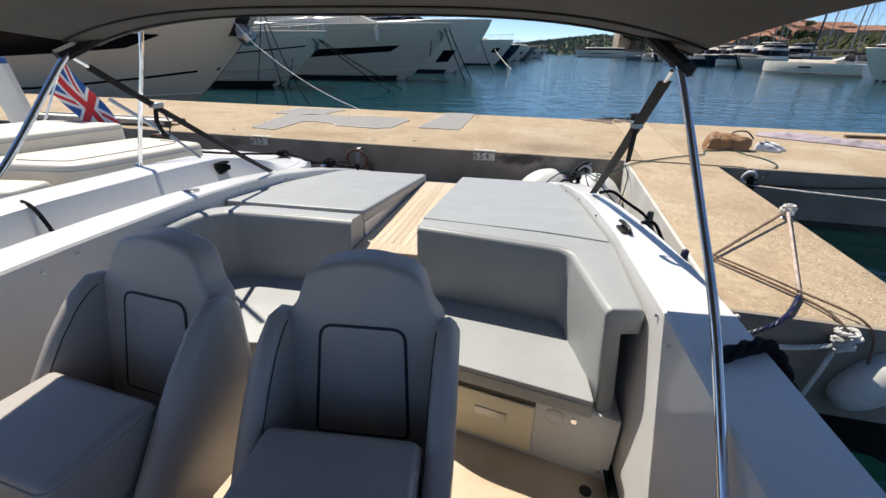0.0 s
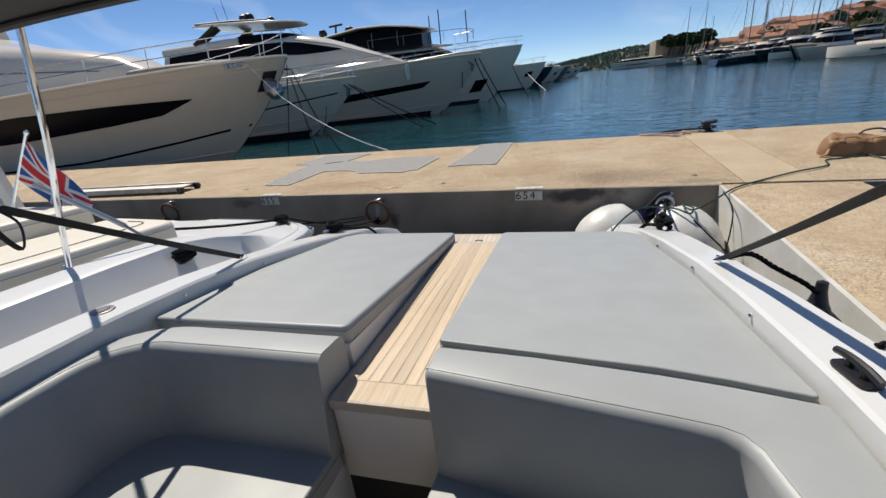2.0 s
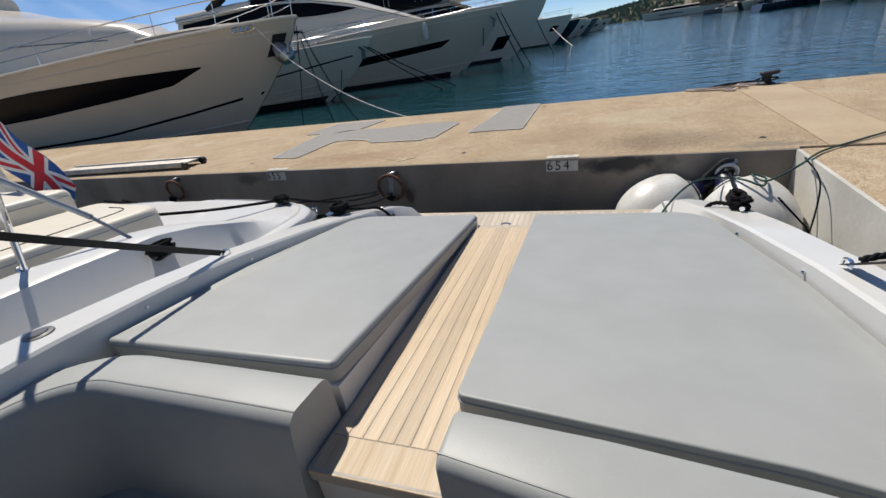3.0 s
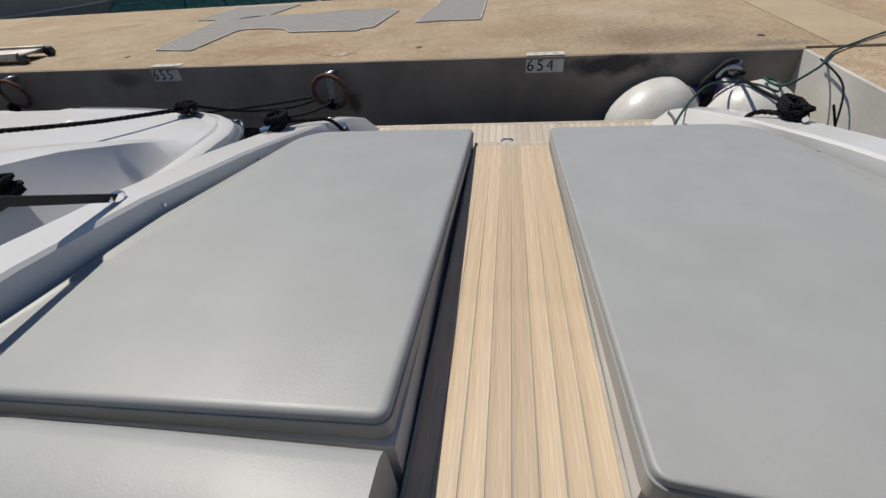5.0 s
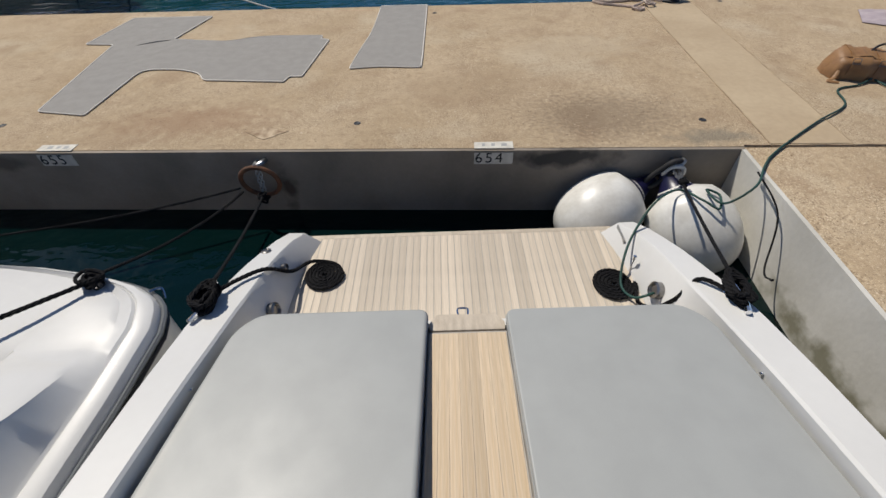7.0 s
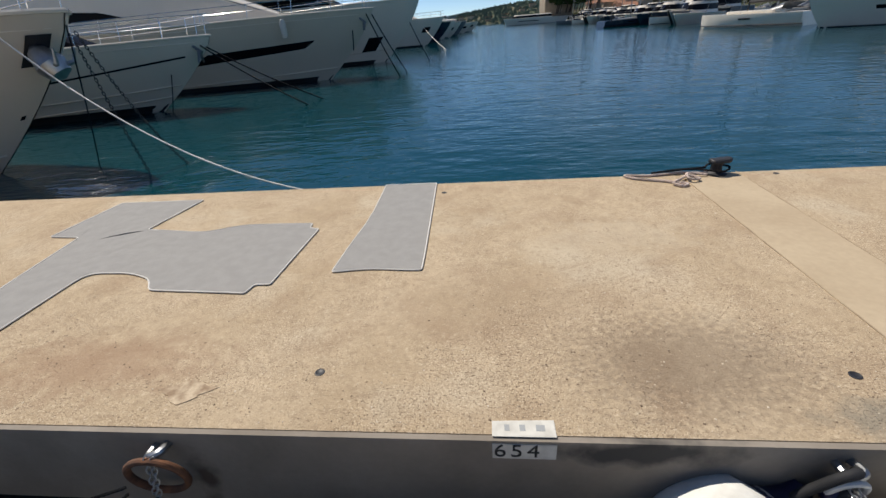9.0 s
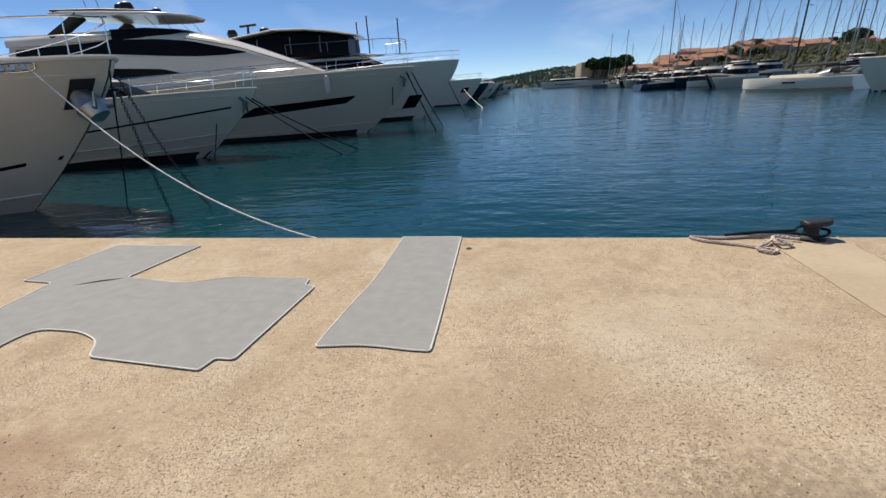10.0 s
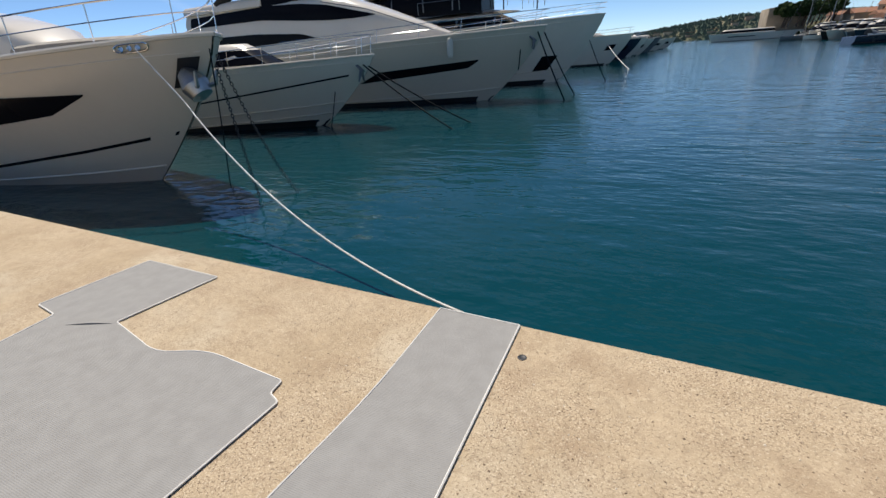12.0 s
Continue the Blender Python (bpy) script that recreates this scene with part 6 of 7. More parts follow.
# ---- rings, fenders and lines at the berth ----
def ring(at, R_, r, mat, tilt, label):
    e = thing("mooring_ring", at, label, "mooring ring", "mooring rings")
    x, y, z = at
    bm = BM()
    tube(bm, smooth_path([(x + 0.06, y + 0.03, z + R_ * 0.95), (x + 0.06, y - 0.05, z + R_ * 0.95 + 0.02), (x - 0.0, y - 0.06, z + R_ * 0.95), (x - 0.0, y + 0.03, z + R_ * 0.9)], 6), r * 1.1, 8)
    part("staple", bm, STEEL, e)
    bm = BM()
    c = Vector((x, y - 0.07, z))
    tube(bm, [c + Vector((math.cos(a) * R_, -math.sin(a) * R_ * tilt, math.sin(a) * R_)) for a in (i * math.pi / 16 for i in range(32))], r, 10, closed=True)
    part("ring", bm, mat, e)
    return e


ring((-1.60, 6.06, -0.23), 0.15, 0.019, RUST, 0.15, "rusty iron mooring ring on the quay wall")
ring((1.64, 5.88, -0.16), 0.075, 0.016, FENDER, 0.2, "pale mooring ring wrapped in black hose")
ring((-5.12, 6.255, -0.2), 0.14, 0.018, RUST, 0.15, "rusty iron mooring ring on the quay wall")
ring((3.56, 5.79, -0.10), 0.075, 0.016, FENDER, 0.15, "steel mooring ring of the next berth")


def chain(path, size, mat, label, group="chains"):
    e = thing("chain", tuple(path[0]), label, "chain", group)
    P = resample(path, size * 1.5)
    for i, (p, t, s, u) in enumerate(frames(P)):
        w = s if i % 2 else u
        bm = BM()
        loop = [p + t * (math.cos(a) * size) + w * (math.sin(a) * size * 0.55) for a in (k * math.pi / 6 for k in range(12))]
        tube(bm, loop, size * 0.2, 6, closed=True)
        part("link", bm, mat, e)
    return e


def line(path, r, mat, label, laid=True, name="mooring_line", group="mooring lines"):
    bm = BM()
    if laid:
        rope3(bm, resample(path, max(r * 0.9, 0.008)), r)
    else:
        tube(bm, path, r, 7)
    return solo(name, bm, mat, label, "rope", group, smooth=60)


def sag(a, b, d, n=16):
    a, b = Vector(a), Vector(b)
    return [a.lerp(b, i / n) - Vector((0, 0, d * 4 * (i / n) * (1 - i / n))) for i in range(n + 1)]


chain(sag((-1.585, 5.97, -0.07), (-1.57, 5.90, -0.30), 0.0), 0.020, STEEL, "galvanised chain through the rusty ring")
chain(sag((-1.555, 5.97, -0.08), (-1.55, 5.90, -0.28), 0.0), 0.020, STEEL, "galvanised chain through the rusty ring")
line(sag((-1.56, 5.89, -0.28), (-1.37, 4.56, 0.09), 0.03), 0.011, BLACKROPE, "black mooring line from the ring to the port stern cleat")
chain(sag((1.62, 5.80, -0.12), (1.60, 5.62, -0.09), 0.005), 0.017, STEEL, "galvanised chain on the starboard mooring line")
chain(sag((1.66, 5.80, -0.12), (1.615, 5.62, -0.09), 0.005), 0.017, STEEL, "galvanised chain on the starboard mooring line")
line(sag((1.605, 5.63, -0.095), (1.36, 4.54, 0.09), 0.01), 0.011, BLACKROPE, "black mooring line to the starboard stern cleat")
tangle((1.605, 5.60, 0), (0.03, 0.04), 4, 0.010, BLACKROPE, "black rope knotted at the mooring chain", z=-0.11, thick=1.0)
line(smooth_path([(1.70, 5.86, -0.10), (1.66, 5.82, -0.055), (1.60, 5.81, -0.06), (1.54, 5.82, -0.13), (1.47, 5.83, -0.22), (1.45, 5.82, -0.27), (1.50, 5.80, -0.27), (1.57, 5.79, -0.2), (1.62, 5.78, -0.12)], 6), 0.022, STRAP, "black rubber hose wrapped round the mooring ring", laid=False, name="chafe_hose")
tangle((-1.56, 5.86, 0), (0.05, 0.04), 4, 0.010, BLACKROPE, "black rope knotted at the rusty ring", z=-0.34, thick=1.8)
line(sag((-1.74, 5.93, -0.28), (-1.97, 4.70, 0.13), 0.06), 0.010, BLACKROPE, "black line from the ring to the neighbouring boat")
line(sag((-1.76, 5.95, -0.26), (-4.6, 4.9, 0.10), 0.12), 0.009, BLACKROPE, "long black line along the quay wall")
line(sag((-5.12, 6.14, -0.34), (-4.3, 4.9, 0.1), 0.05), 0.010, BLACKROPE, "black line from the far ring to the neighbouring boat")


def stern_cleat(x, y, side):
    z = top(y)
    e = thing("cleat", (x, y, z), "polished steel cleat on the stern quarter", "cleat", "stern cleats")
    bm = BM()
    tube(bm, smooth_path([(x - 0.02, y - 0.13, z + 0.055), (x, y - 0.06, z + 0.05), (x, y + 0.06, z + 0.05), (x + 0.02, y + 0.13, z + 0.055)], 6), 0.014, 8)
    part("horn", bm, CHROME, e)
    for dy in (-0.05, 0.05):
        bm = BM()
        lathe(bm, ((0.0, -0.012), (0.03, -0.012), (0.014, 0.01), (0.012, 0.05), (0.0, 0.05)), (x, y + dy, z + 0.006), seg=12)
        part("foot", bm, CHROME, e)
    tangle((x, y + 0.02, 0), (0.065, 0.11), 11, 0.0115, BLACKROPE, "black mooring rope heaped on the stern cleat", z=z + 0.004, thick=0.55, kinks=7, group="rope heaps")


stern_cleat(-1.365, 4.53, -1)
stern_cleat(1.345, 4.475, 1)


def coil(x, y, turns, r, label):
    bm = BM()
    n = turns * 26
    path = [(x + (0.012 + (turns * r * 1.85) * i / n) * math.cos(i * 2 * math.pi / 26), y + (0.012 + (turns * r * 1.85) * i / n) * math.sin(i * 2 * math.pi / 26), PLATZ + r + 0.004) for i in range(n + 1)]
    rope3(bm, resample(path, r * 0.9), r)
    return solo("rope_coil", bm, BLACKROPE, label, "rope", "rope coils on the platform", smooth=60), path[-1]


_, endL = coil(-0.92, 5.03, 5, 0.0125, "flat spiral coil of black rope on the teak platform")
_, endR = coil(0.945, 4.88, 5, 0.0125, "flat spiral coil of black rope on the teak platform")
line(smooth_path([endL, (-0.86, 5.12, PLATZ + 0.02), (-1.02, 5.14, PLATZ + 0.03), (-1.10, 4.99, -0.22), (-1.17, 4.86, -0.05), (-1.28, 4.74, 0.0), (-1.365, 4.56, 0.07)], 10), 0.013, BLACKROPE, "black rope from the cleat to the coil")
line(smooth_path([endR, (1.08, 4.86, PLATZ + 0.02), (1.05, 4.72, PLATZ + 0.02), (1.12, 4.66, PLATZ + 0.05), (1.16, 4.60, -0.12), (1.24, 4.62, 0.02), (1.33, 4.50, 0.06)], 10), 0.013, BLACKROPE, "black rope from the cleat to the coil")
# deck fittings on the wings
for x, y, r in ((-1.26, 5.08, 0.032),):
    bm = BM()
    lathe(bm, ((0.0, 0.006), (r * 0.6, 0.006), (r * 0.7, 0.012), (r, 0.006), (r, -0.004)), (x, y, top(y)), (0, 0.26, 1), 20)
    solo("deck_filler", bm, BRONZE, "round chrome filler cap on the stern quarter", "filler cap")
for x, y, z, sx, r in ((-1.13, 4.98, -0.17, 1, 0.022), (-1.115, 4.66, -0.19, 1, 0.045), (1.115, 4.72, -0.19, -1, 0.05)):
    bm = BM()
    lathe(bm, ((0.0, 0.004), (r * 0.55, 0.006), (r * 0.7, 0.02), (r, 0.014), (r * 1.05, -0.02)), (x, y, z), (sx, 0, 0.35), 20)
    solo("fairlead", bm, BRONZE, "chrome fairlead in the side of the stern quarter", "fairlead", "chrome fairleads")
bm = BM()
prism(bm, [(1.088, 5.17), (1.093, 5.17), (1.093, 5.33), (1.088, 5.33)], -0.315, -0.22)
soften(bm, 0.002, 1)
vent = solo("vent_grille", bm, STEEL, "small grey vent grille on the stern quarter", "vent")
bm = BM()
tube(bm, [(1.09, 4.99, -0.20), (1.085, 4.99, -0.32)], 0.004, 6)
lathe(bm, ((0.0, -0.02), (0.012, -0.015), (0.012, 0.015), (0.0, 0.02)), (1.088, 4.99, -0.2), (0, 0, 1), 10)
solo("latch_pin", bm, CHROME, "small chrome latch pin on a lanyard", "latch")
# side deck fittings
def low_cleat(x, y, z, turn, label):
    e = thing("deck_cleat", (x, y, z), label, "cleat", "fold-down deck cleats", turn=turn)
    bm = BM()
    prism(bm, fillet([(-0.03, -0.06), (0.03, -0.06), (0.03, 0.06), (-0.03, 0.06)], 0.02, 4), 0.0, 0.012)
    soften(bm, 0.004, 2)
    part("base", bm, BLACK, e, local=True)
    bm = BM()
    tube(bm, smooth_path([(0, -0.075, 0.03), (0, -0.03, 0.038), (0, 0.03, 0.038), (0, 0.075, 0.03)], 5), 0.011, 8)
    tube(bm, [(0, -0.025, 0.006), (0, -0.025, 0.036)], 0.012, 8)
    tube(bm, [(0, 0.025, 0.006), (0, 0.025, 0.036)], 0.012, 8)
    part("horn", bm, BLACK, e, local=True)


low_cleat(1.375, 2.435, top(2.435) + 0.002, 8, "black cleat on the white starboard side deck")
bm = BM()
lathe(bm, ((0.0, 0.01), (0.03, 0.01), (0.034, 0.006), (0.05, 0.004), (0.052, -0.002)), (-1.455, 2.56, top(2.56) + 0.002), seg=20)
solo("fuel_filler", bm, BRONZE, "chrome fuel filler cap on the port side deck", "filler cap")


def fender(at, axis, r, length, mat, label, neck=NAVY, group="fenders"):
    e = thing("fender", at, label, "fender", group)
    prof = [(0.0, -length / 2)] + [(r * math.sin(k * math.pi / 16) ** 0.8, -length / 2 * math.cos(k * math.pi / 16)) for k in range(1, 13)]
    prof += [(r * 0.42, length * 0.43), (r * 0.36, length * 0.47)]
    bm = BM()
    lathe(bm, prof, at, axis, 32)
    body = part("body", bm, mat, e, smooth=60)
    bm = BM()
    lathe(bm, ((r * 0.55, length * 0.375), (r * 0.43, length * 0.43), (r * 0.30, length * 0.50), (r * 0.20, length * 0.60), (r * 0.18, length * 0.68), (0, length * 0.70)), at, axis, 24)
    part("neck", bm, neck, e, "dark moulded rope eye", smooth=60)
    return e


fender((1.12, 5.72, -0.455), (0.82, 0.32, 0.38), 0.30, 0.72, FENDER, "large white buoy fender with a navy neck at the berth corner", group="buoy fenders")
fender((1.76, 5.50, -0.45), (-0.35, 0.75, 0.62), 0.315, 0.72, FENDER, "large white buoy fender with a navy neck at the berth corner", group="buoy fenders")
fender((1.80, 3.42, -0.24), (0.05, 0.1, 1), 0.13, 0.55, OLIVE, "olive-covered fender between boat and finger", BLACK)
fender((1.79, 2.61, -0.16), (0.05, 0.1, 1), 0.11, 0.5, FENDER, "white fender with a navy top between boat and finger")
line(smooth_path([(1.40, 3.42, top(3.4) + 0.01), (1.5, 3.44, top(3.4) + 0.02), (1.62, 3.47, 0.2), (1.74, 3.45, 0.13), (1.8, 3.43, 0.08)], 8), 0.013, BLACKROPE, "black fender line over the gunwale")
line(smooth_path([(1.50, 2.58, top(2.6) + 0.012), (1.58, 2.60, top(2.6) + 0.005), (1.68, 2.62, 0.20), (1.79, 2.62, 0.08)], 8), 0.011, BLACKROPE, "black fender line over the gunwale")
line(smooth_path([(1.43, 1.30, top(1.3) + 0.02), (1.53, 1.35, top(1.3) + 0.03), (1.62, 1.385, top(1.3) + 0.015), (1.70, 1.34, 0.25), (1.74, 1.25, 0.05), (1.76, 1.15, -0.1)], 8), 0.026, BLACKROPE, "thick black fender sock line over the gunwale")
fender((1.82, 1.12, -0.36), (0.1, 0.2, 1), 0.14, 0.6, BLACK, "black-covered fender hanging at the boat's side", BLACK)

# green hose from the platform over the finger to the bag
line(smooth_path([(1.10, 4.70, -0.19), (1.02, 4.74, -0.28), (0.98, 4.86, -0.28), (1.08, 5.10, -0.18), (1.30, 5.36, -0.08), (1.56, 5.56, -0.12), (1.66, 5.42, -0.10), (1.75, 5.34, -0.12), (1.80, 5.46, -0.10),
                  (1.72, 5.50, -0.08), (1.78, 5.36, -0.09), (1.98, 5.42, 0.0), (2.14, 5.62, 0.012), (2.32, 5.80, 0.012), (2.85, 6.18, 0.02), (3.25, 6.44, 0.014), (3.38, 6.72, 0.012), (3.62, 6.80, 0.012), (3.78, 6.88, 0.03)], 10),
     0.008, GREENROPE, "dark green rope from the boat over the quay", laid=False)
line(smooth_path([(2.06, 5.56, 0.012), (2.03, 5.2, -0.06), (1.93, 4.95, -0.3), (1.82, 4.78, -0.2), (1.56, 4.55, 0.08)], 8), 0.006, BLACKROPE, "thin dark line hanging down the finger wall", laid=False)
line(smooth_path([(3.8, 6.9, 0.02), (3.86, 6.62, 0.012), (3.98, 6.35, 0.012), (3.98, 6.05, 0.012), (3.88, 5.86, 0.01), (3.72, 5.74, -0.10)], 8), 0.008, GREENROPE, "pale green cord trailing from the bag", laid=False)

# finger pier clutter
F = [Vector((*q2w(2.84, 3.98 + 0.15), 0.03)), Vector((*q2w(1.93, 3.05), 0.02)), Vector((*q2w(2.26, 2.62), 0.02)), Vector((*q2w(2.36, 2.40), 0.0))]
fc = thing("cleat", tuple(F[0] - Vector((0, 0, 0.03))), "small galvanised cleat on the finger pier", "cleat")
bm = BM()
x, y = F[0].x, F[0].y
tube(bm, [(x - 0.06, y - 0.04, 0.05), (x + 0.06, y + 0.04, 0.05)], 0.014, 8)
lathe(bm, ((0, -0.002), (0.04, -0.002), (0.02, 0.02), (0.016, 0.05), (0, 0.05)), (x, y, 0), seg=12)
part("horn", bm, STEEL, fc)
tangle((F[0].x, F[0].y, 0), (0.06, 0.06), 5, 0.011, WHITEROPE, "white rope knotted round the finger cleat", z=0.02, thick=1.3)
line(sag(F[0] + Vector((0, 0, 0.03)), F[1], 0.0), 0.011, BROWNROPE, "brown rope across the finger pier")
line(sag(F[0] + Vector((0, 0, 0.03)), F[2], 0.0), 0.012, PINKROPE, "pinkish rope across the finger pier")
line(smooth_path([F[1], F[2], F[3], F[3] + Vector((0.05, -0.06, -0.12))], 8), 0.008, BROWNROPE, "brown rope along the finger pier and over its end")
line(smooth_path([F[1] + Vector((0.0, 0.03, 0.015)), F[2] + Vector((0.0, 0.03, 0.02)), F[3] + Vector((0.12, 0.0, 0.005)), F[3] + Vector((0.16, -0.06, -0.2))], 8), 0.007, BROWNROPE, "thin brown rope over the finger end")
line(smooth_path([F[2], F[2].lerp(F[3], 0.3) + Vector((-0.25, -0.2, -0.02)), (1.95, 2.2, -0.18), (1.86, 2.0, -0.35)], 8), 0.013, NAVY, "purple-blue rope hanging off the finger end")
tangle((2.50, 2.22, 0), (0.065, 0.05), 5, 0.013, WHITEROPE, "white rope knots hanging on the finger end", z=-0.14, thick=1.6)
line(sag((2.0, 2.24, -0.12), (2.48, 2.22, -0.10), 0.05), 0.014, WHITEROPE, "slack white rope along the finger end")
line(smooth_path([(2.48, 2.22, -0.1), (2.44, 2.2, -0.3), (2.4, 2.2, -0.55)], 6), 0.012, WHITEROPE, "white rope end hanging to the water")
fender((2.219, 2.10, -0.380), (-0.35, 0, 1), 0.085, 0.48, FENDER, "old scuffed white fender on the finger end", FENDER, "finger fenders")
fender((2.72, 2.22, -0.30), (0.6, 0, 0.8), 0.12, 0.45, FENDER, "old scuffed white fender on the finger end", FENDER, "finger fenders")
fender((1.88, 2.30, -0.14), (0.7, -0.2, 0.7), 0.07, 0.26, FENDER, "small old cream fender at the finger corner", FENDER, "finger fenders")
line(sag((3.56, 5.70, -0.18), (6.4, 3.2, 0.35), 0.05), 0.010, WHITEROPE, "grey line of the next berth")
line(sag((3.60, 5.70, -0.17), (6.6, 5.5, 0.25), 0.12), 0.012, BLACKROPE, "dark line of the next berth")
tangle((3.58, 5.70, 0), (0.06, 0.05), 6, 0.012, BLACKROPE, "dark rope knotted at the next berth's ring", z=-0.24, thick=1.8)

# ---- neighbouring boat ----
nb = thing("motor_boat", (-3.3, 3.0, SEA), "white neighbouring motor boat with ivory sun pads and a stern flag", "boat")
NX = -3.29


def nb_out(y): return stops(((-3, 1.62), (3.0, 1.64), (4.0, 1.73), (4.37, 1.745), (4.47, 1.72), (4.55, 1.68), (4.62, 1.60), (4.67, 1.50), (4.74, 1.25), (4.80, 0.95), (4.85, 0.5)), y)
def nb_top(y): return stops(((-3, 0.50), (2.0, 0.43), (3.0, 0.385), (3.45, 0.362), (3.70, 0.315), (3.95, 0.235), (4.12, 0.165), (4.22, 0.10), (5.0, 0.082)), y)


ys = [-3 + 7.85 * (i / 90) ** 0.6 for i in range(91)]
for side in (1, -1):
    bm = BM()
    V = []
    for y in ys:
        o, z = nb_out(y), nb_top(y)
        k = min(1, max(0, (4.24 - y) / 0.45))
        run = lerp(0.30, 0.20, min(1, max(0, (y - 3.55) / 0.35)))
        V.append([bm.verts.new((NX + side * x, y, zz)) for x, zz in ((o - 0.05, SEA - 0.3), (o, -0.04), (o - 0.01, 0.05), (o - 0.025, 0.075), (o - 0.05, 0.088), (o - 0.10, 0.092), (o - 0.115, 0.08), (o - 0.13, 0.092), (o - run, z - 0.015), (o - run - 0.04, z),
                                                                    (o - 0.60, z - 0.01) if o > 0.9 else (o * 0.35, z - 0.01), (o - 0.61, z - 0.01 - 0.5 * k) if o > 0.9 else (o * 0.3, z - 0.01), (0.0, z - 0.01 - 0.5 * k))])
    for a, b in zip(V, V[1:]):
        for j in range(len(a) - 1):
            bm.faces.new((a[j], a[j + 1], b[j + 1], b[j]))
    bm.faces.new(V[-1])
    part("hull", bm, GEL, nb, "glossy white hull and side deck", smooth=30)
    bm = BM()
    tube(bm, [(NX + side * (nb_out(y) + 0.008), y, 0.03) for y in ys], 0.014, 6, flat=1.2)
    part("rub_rail", bm, YGREY, nb, "grey rub rail")
    bm = BM()
    tube(bm, [(NX + side * (nb_out(y) + 0.004), y, -0.012) for y in ys], 0.011, 6)
    part("lower_rub_rail", bm, BLACK, nb, "black rubber strip under the rub rail")


def nb_cushion(outline, zb, zt, label, rad=0.06):
    ob = cushion("sun_pad", outline, rad, zb, zt, label, NCUSH, 0.05, "ivory cushions of the neighbouring boat")
    return ob


nb_cushion([(-2.38, 2.55), (-2.36, 3.90), (-3.25, 4.05), (-3.25, 2.45)], 0.12, lambda x, y: 0.475 - 0.065 * (y - 2.5), "ivory vinyl sun pad of the neighbouring boat with a dark seam", 0.16)
nb_cushion([(-3.3, 2.35), (-3.3, 3.95), (-4.25, 3.95), (-4.25, 2.35)], 0.0, lambda x, y: 0.60 - 0.05 * (y - 2.5), "raised ivory vinyl sun pad of the neighbouring boat", 0.1)
nb_cushion([(-2.42, 2.12), (-2.42, 2.44), (-3.0, 2.36), (-3.0, 2.04)], -0.1, 0.40, "ivory vinyl seat back of the neighbouring boat", 0.08)
nb_cushion([(-3.1, 1.9), (-3.1, 2.3), (-3.5, 2.26), (-3.5, 1.86)], -0.1, 0.44, "ivory vinyl seat back of the neighbouring boat", 0.08)
bm = BM()
tube(bm, smooth_path([(-2.95, 2.62, 0.469), (-2.60, 2.68, 0.464), (-2.56, 2.85, 0.453), (-2.56, 3.4, 0.418), (-2.60, 3.78, 0.393), (-2.85, 3.86, 0.388)], 8), 0.005, 5)
solo("seam", bm, STITCH, "dark piped seam on the ivory sun pad", "seam")
# pole, strut, cleat and line of the neighbour
bm = BM()
tube(bm, smooth_path([(-2.25, 2.96, 0.34), (-2.12, 2.97, 0.75), (-1.97, 2.97, 1.15), (-1.82, 2.96, 1.65), (-1.70, 2.95, 2.1)], 6), 0.016, 10)
lathe(bm, ((0, -0.01), (0.03, -0.01), (0.03, 0.01), (0.02, 0.03), (0, 0.03)), (-2.25, 2.96, 0.37), seg=12)
solo("bimini_pole", bm, CHROME, "polished steel bimini pole on the neighbouring boat", "pole")
bm = BM()
tube(bm, [(-2.03, 3.39, 0.36), (-2.17, 3.33, 0.52)], 0.011, 8)
tube(bm, [(-2.17, 3.33, 0.52), (-2.55, 3.16, 0.86)], 0.017, 8)
solo("gas_strut", bm, STEEL, "steel gas strut on the neighbouring boat", "strut")
low_cleat(-1.85, 3.40, 0.235, 12, "black cleat with a short line on the neighbouring boat")
tangle((-1.84, 3.40, 0), (0.05, 0.10), 6, 0.010, BLACKROPE, "short black line wound on the neighbour's cleat", z=0.25, thick=1.0)
line(smooth_path([(-2.05, 1.95, 0.43), (-1.9, 1.9, 0.40), (-1.76, 1.86, 0.22), (-1.72, 1.86, 0.0)], 6), 0.012, BLACKROPE, "black fender line over the neighbour's side")
low_cleat(-1.99, 4.66, nb_top(4.66) + 0.002, 60, "black stern cleat of the neighbouring boat")
tangle((-1.99, 4.66, 0), (0.09, 0.06), 5, 0.010, BLACKROPE, "black line wound on the neighbour's stern cleat", z=0.10, thick=0.9)
line(smooth_path([(-1.99, 4.64, 0.13), (-2.4, 4.28, 0.19), (-3.0, 3.85, 0.30)], 6), 0.013, BLACKROPE, "black stern line across the neighbour's deck")
bm = BM()
tube(bm, smooth_path([(-1.70, 4.62, 0.06), (-1.66, 4.66, 0.04), (-1.64, 4.62, 0.0)], 5), 0.008, 6)
solo("transom_eye", bm, CHROME, "small steel eye on the neighbour's quarter", "eye")
tangle((-5.12, 6.10, 0), (0.05, 0.05), 4, 0.012, BLACKROPE, "black rope knotted at the far mooring ring", z=-0.36, thick=1.6)
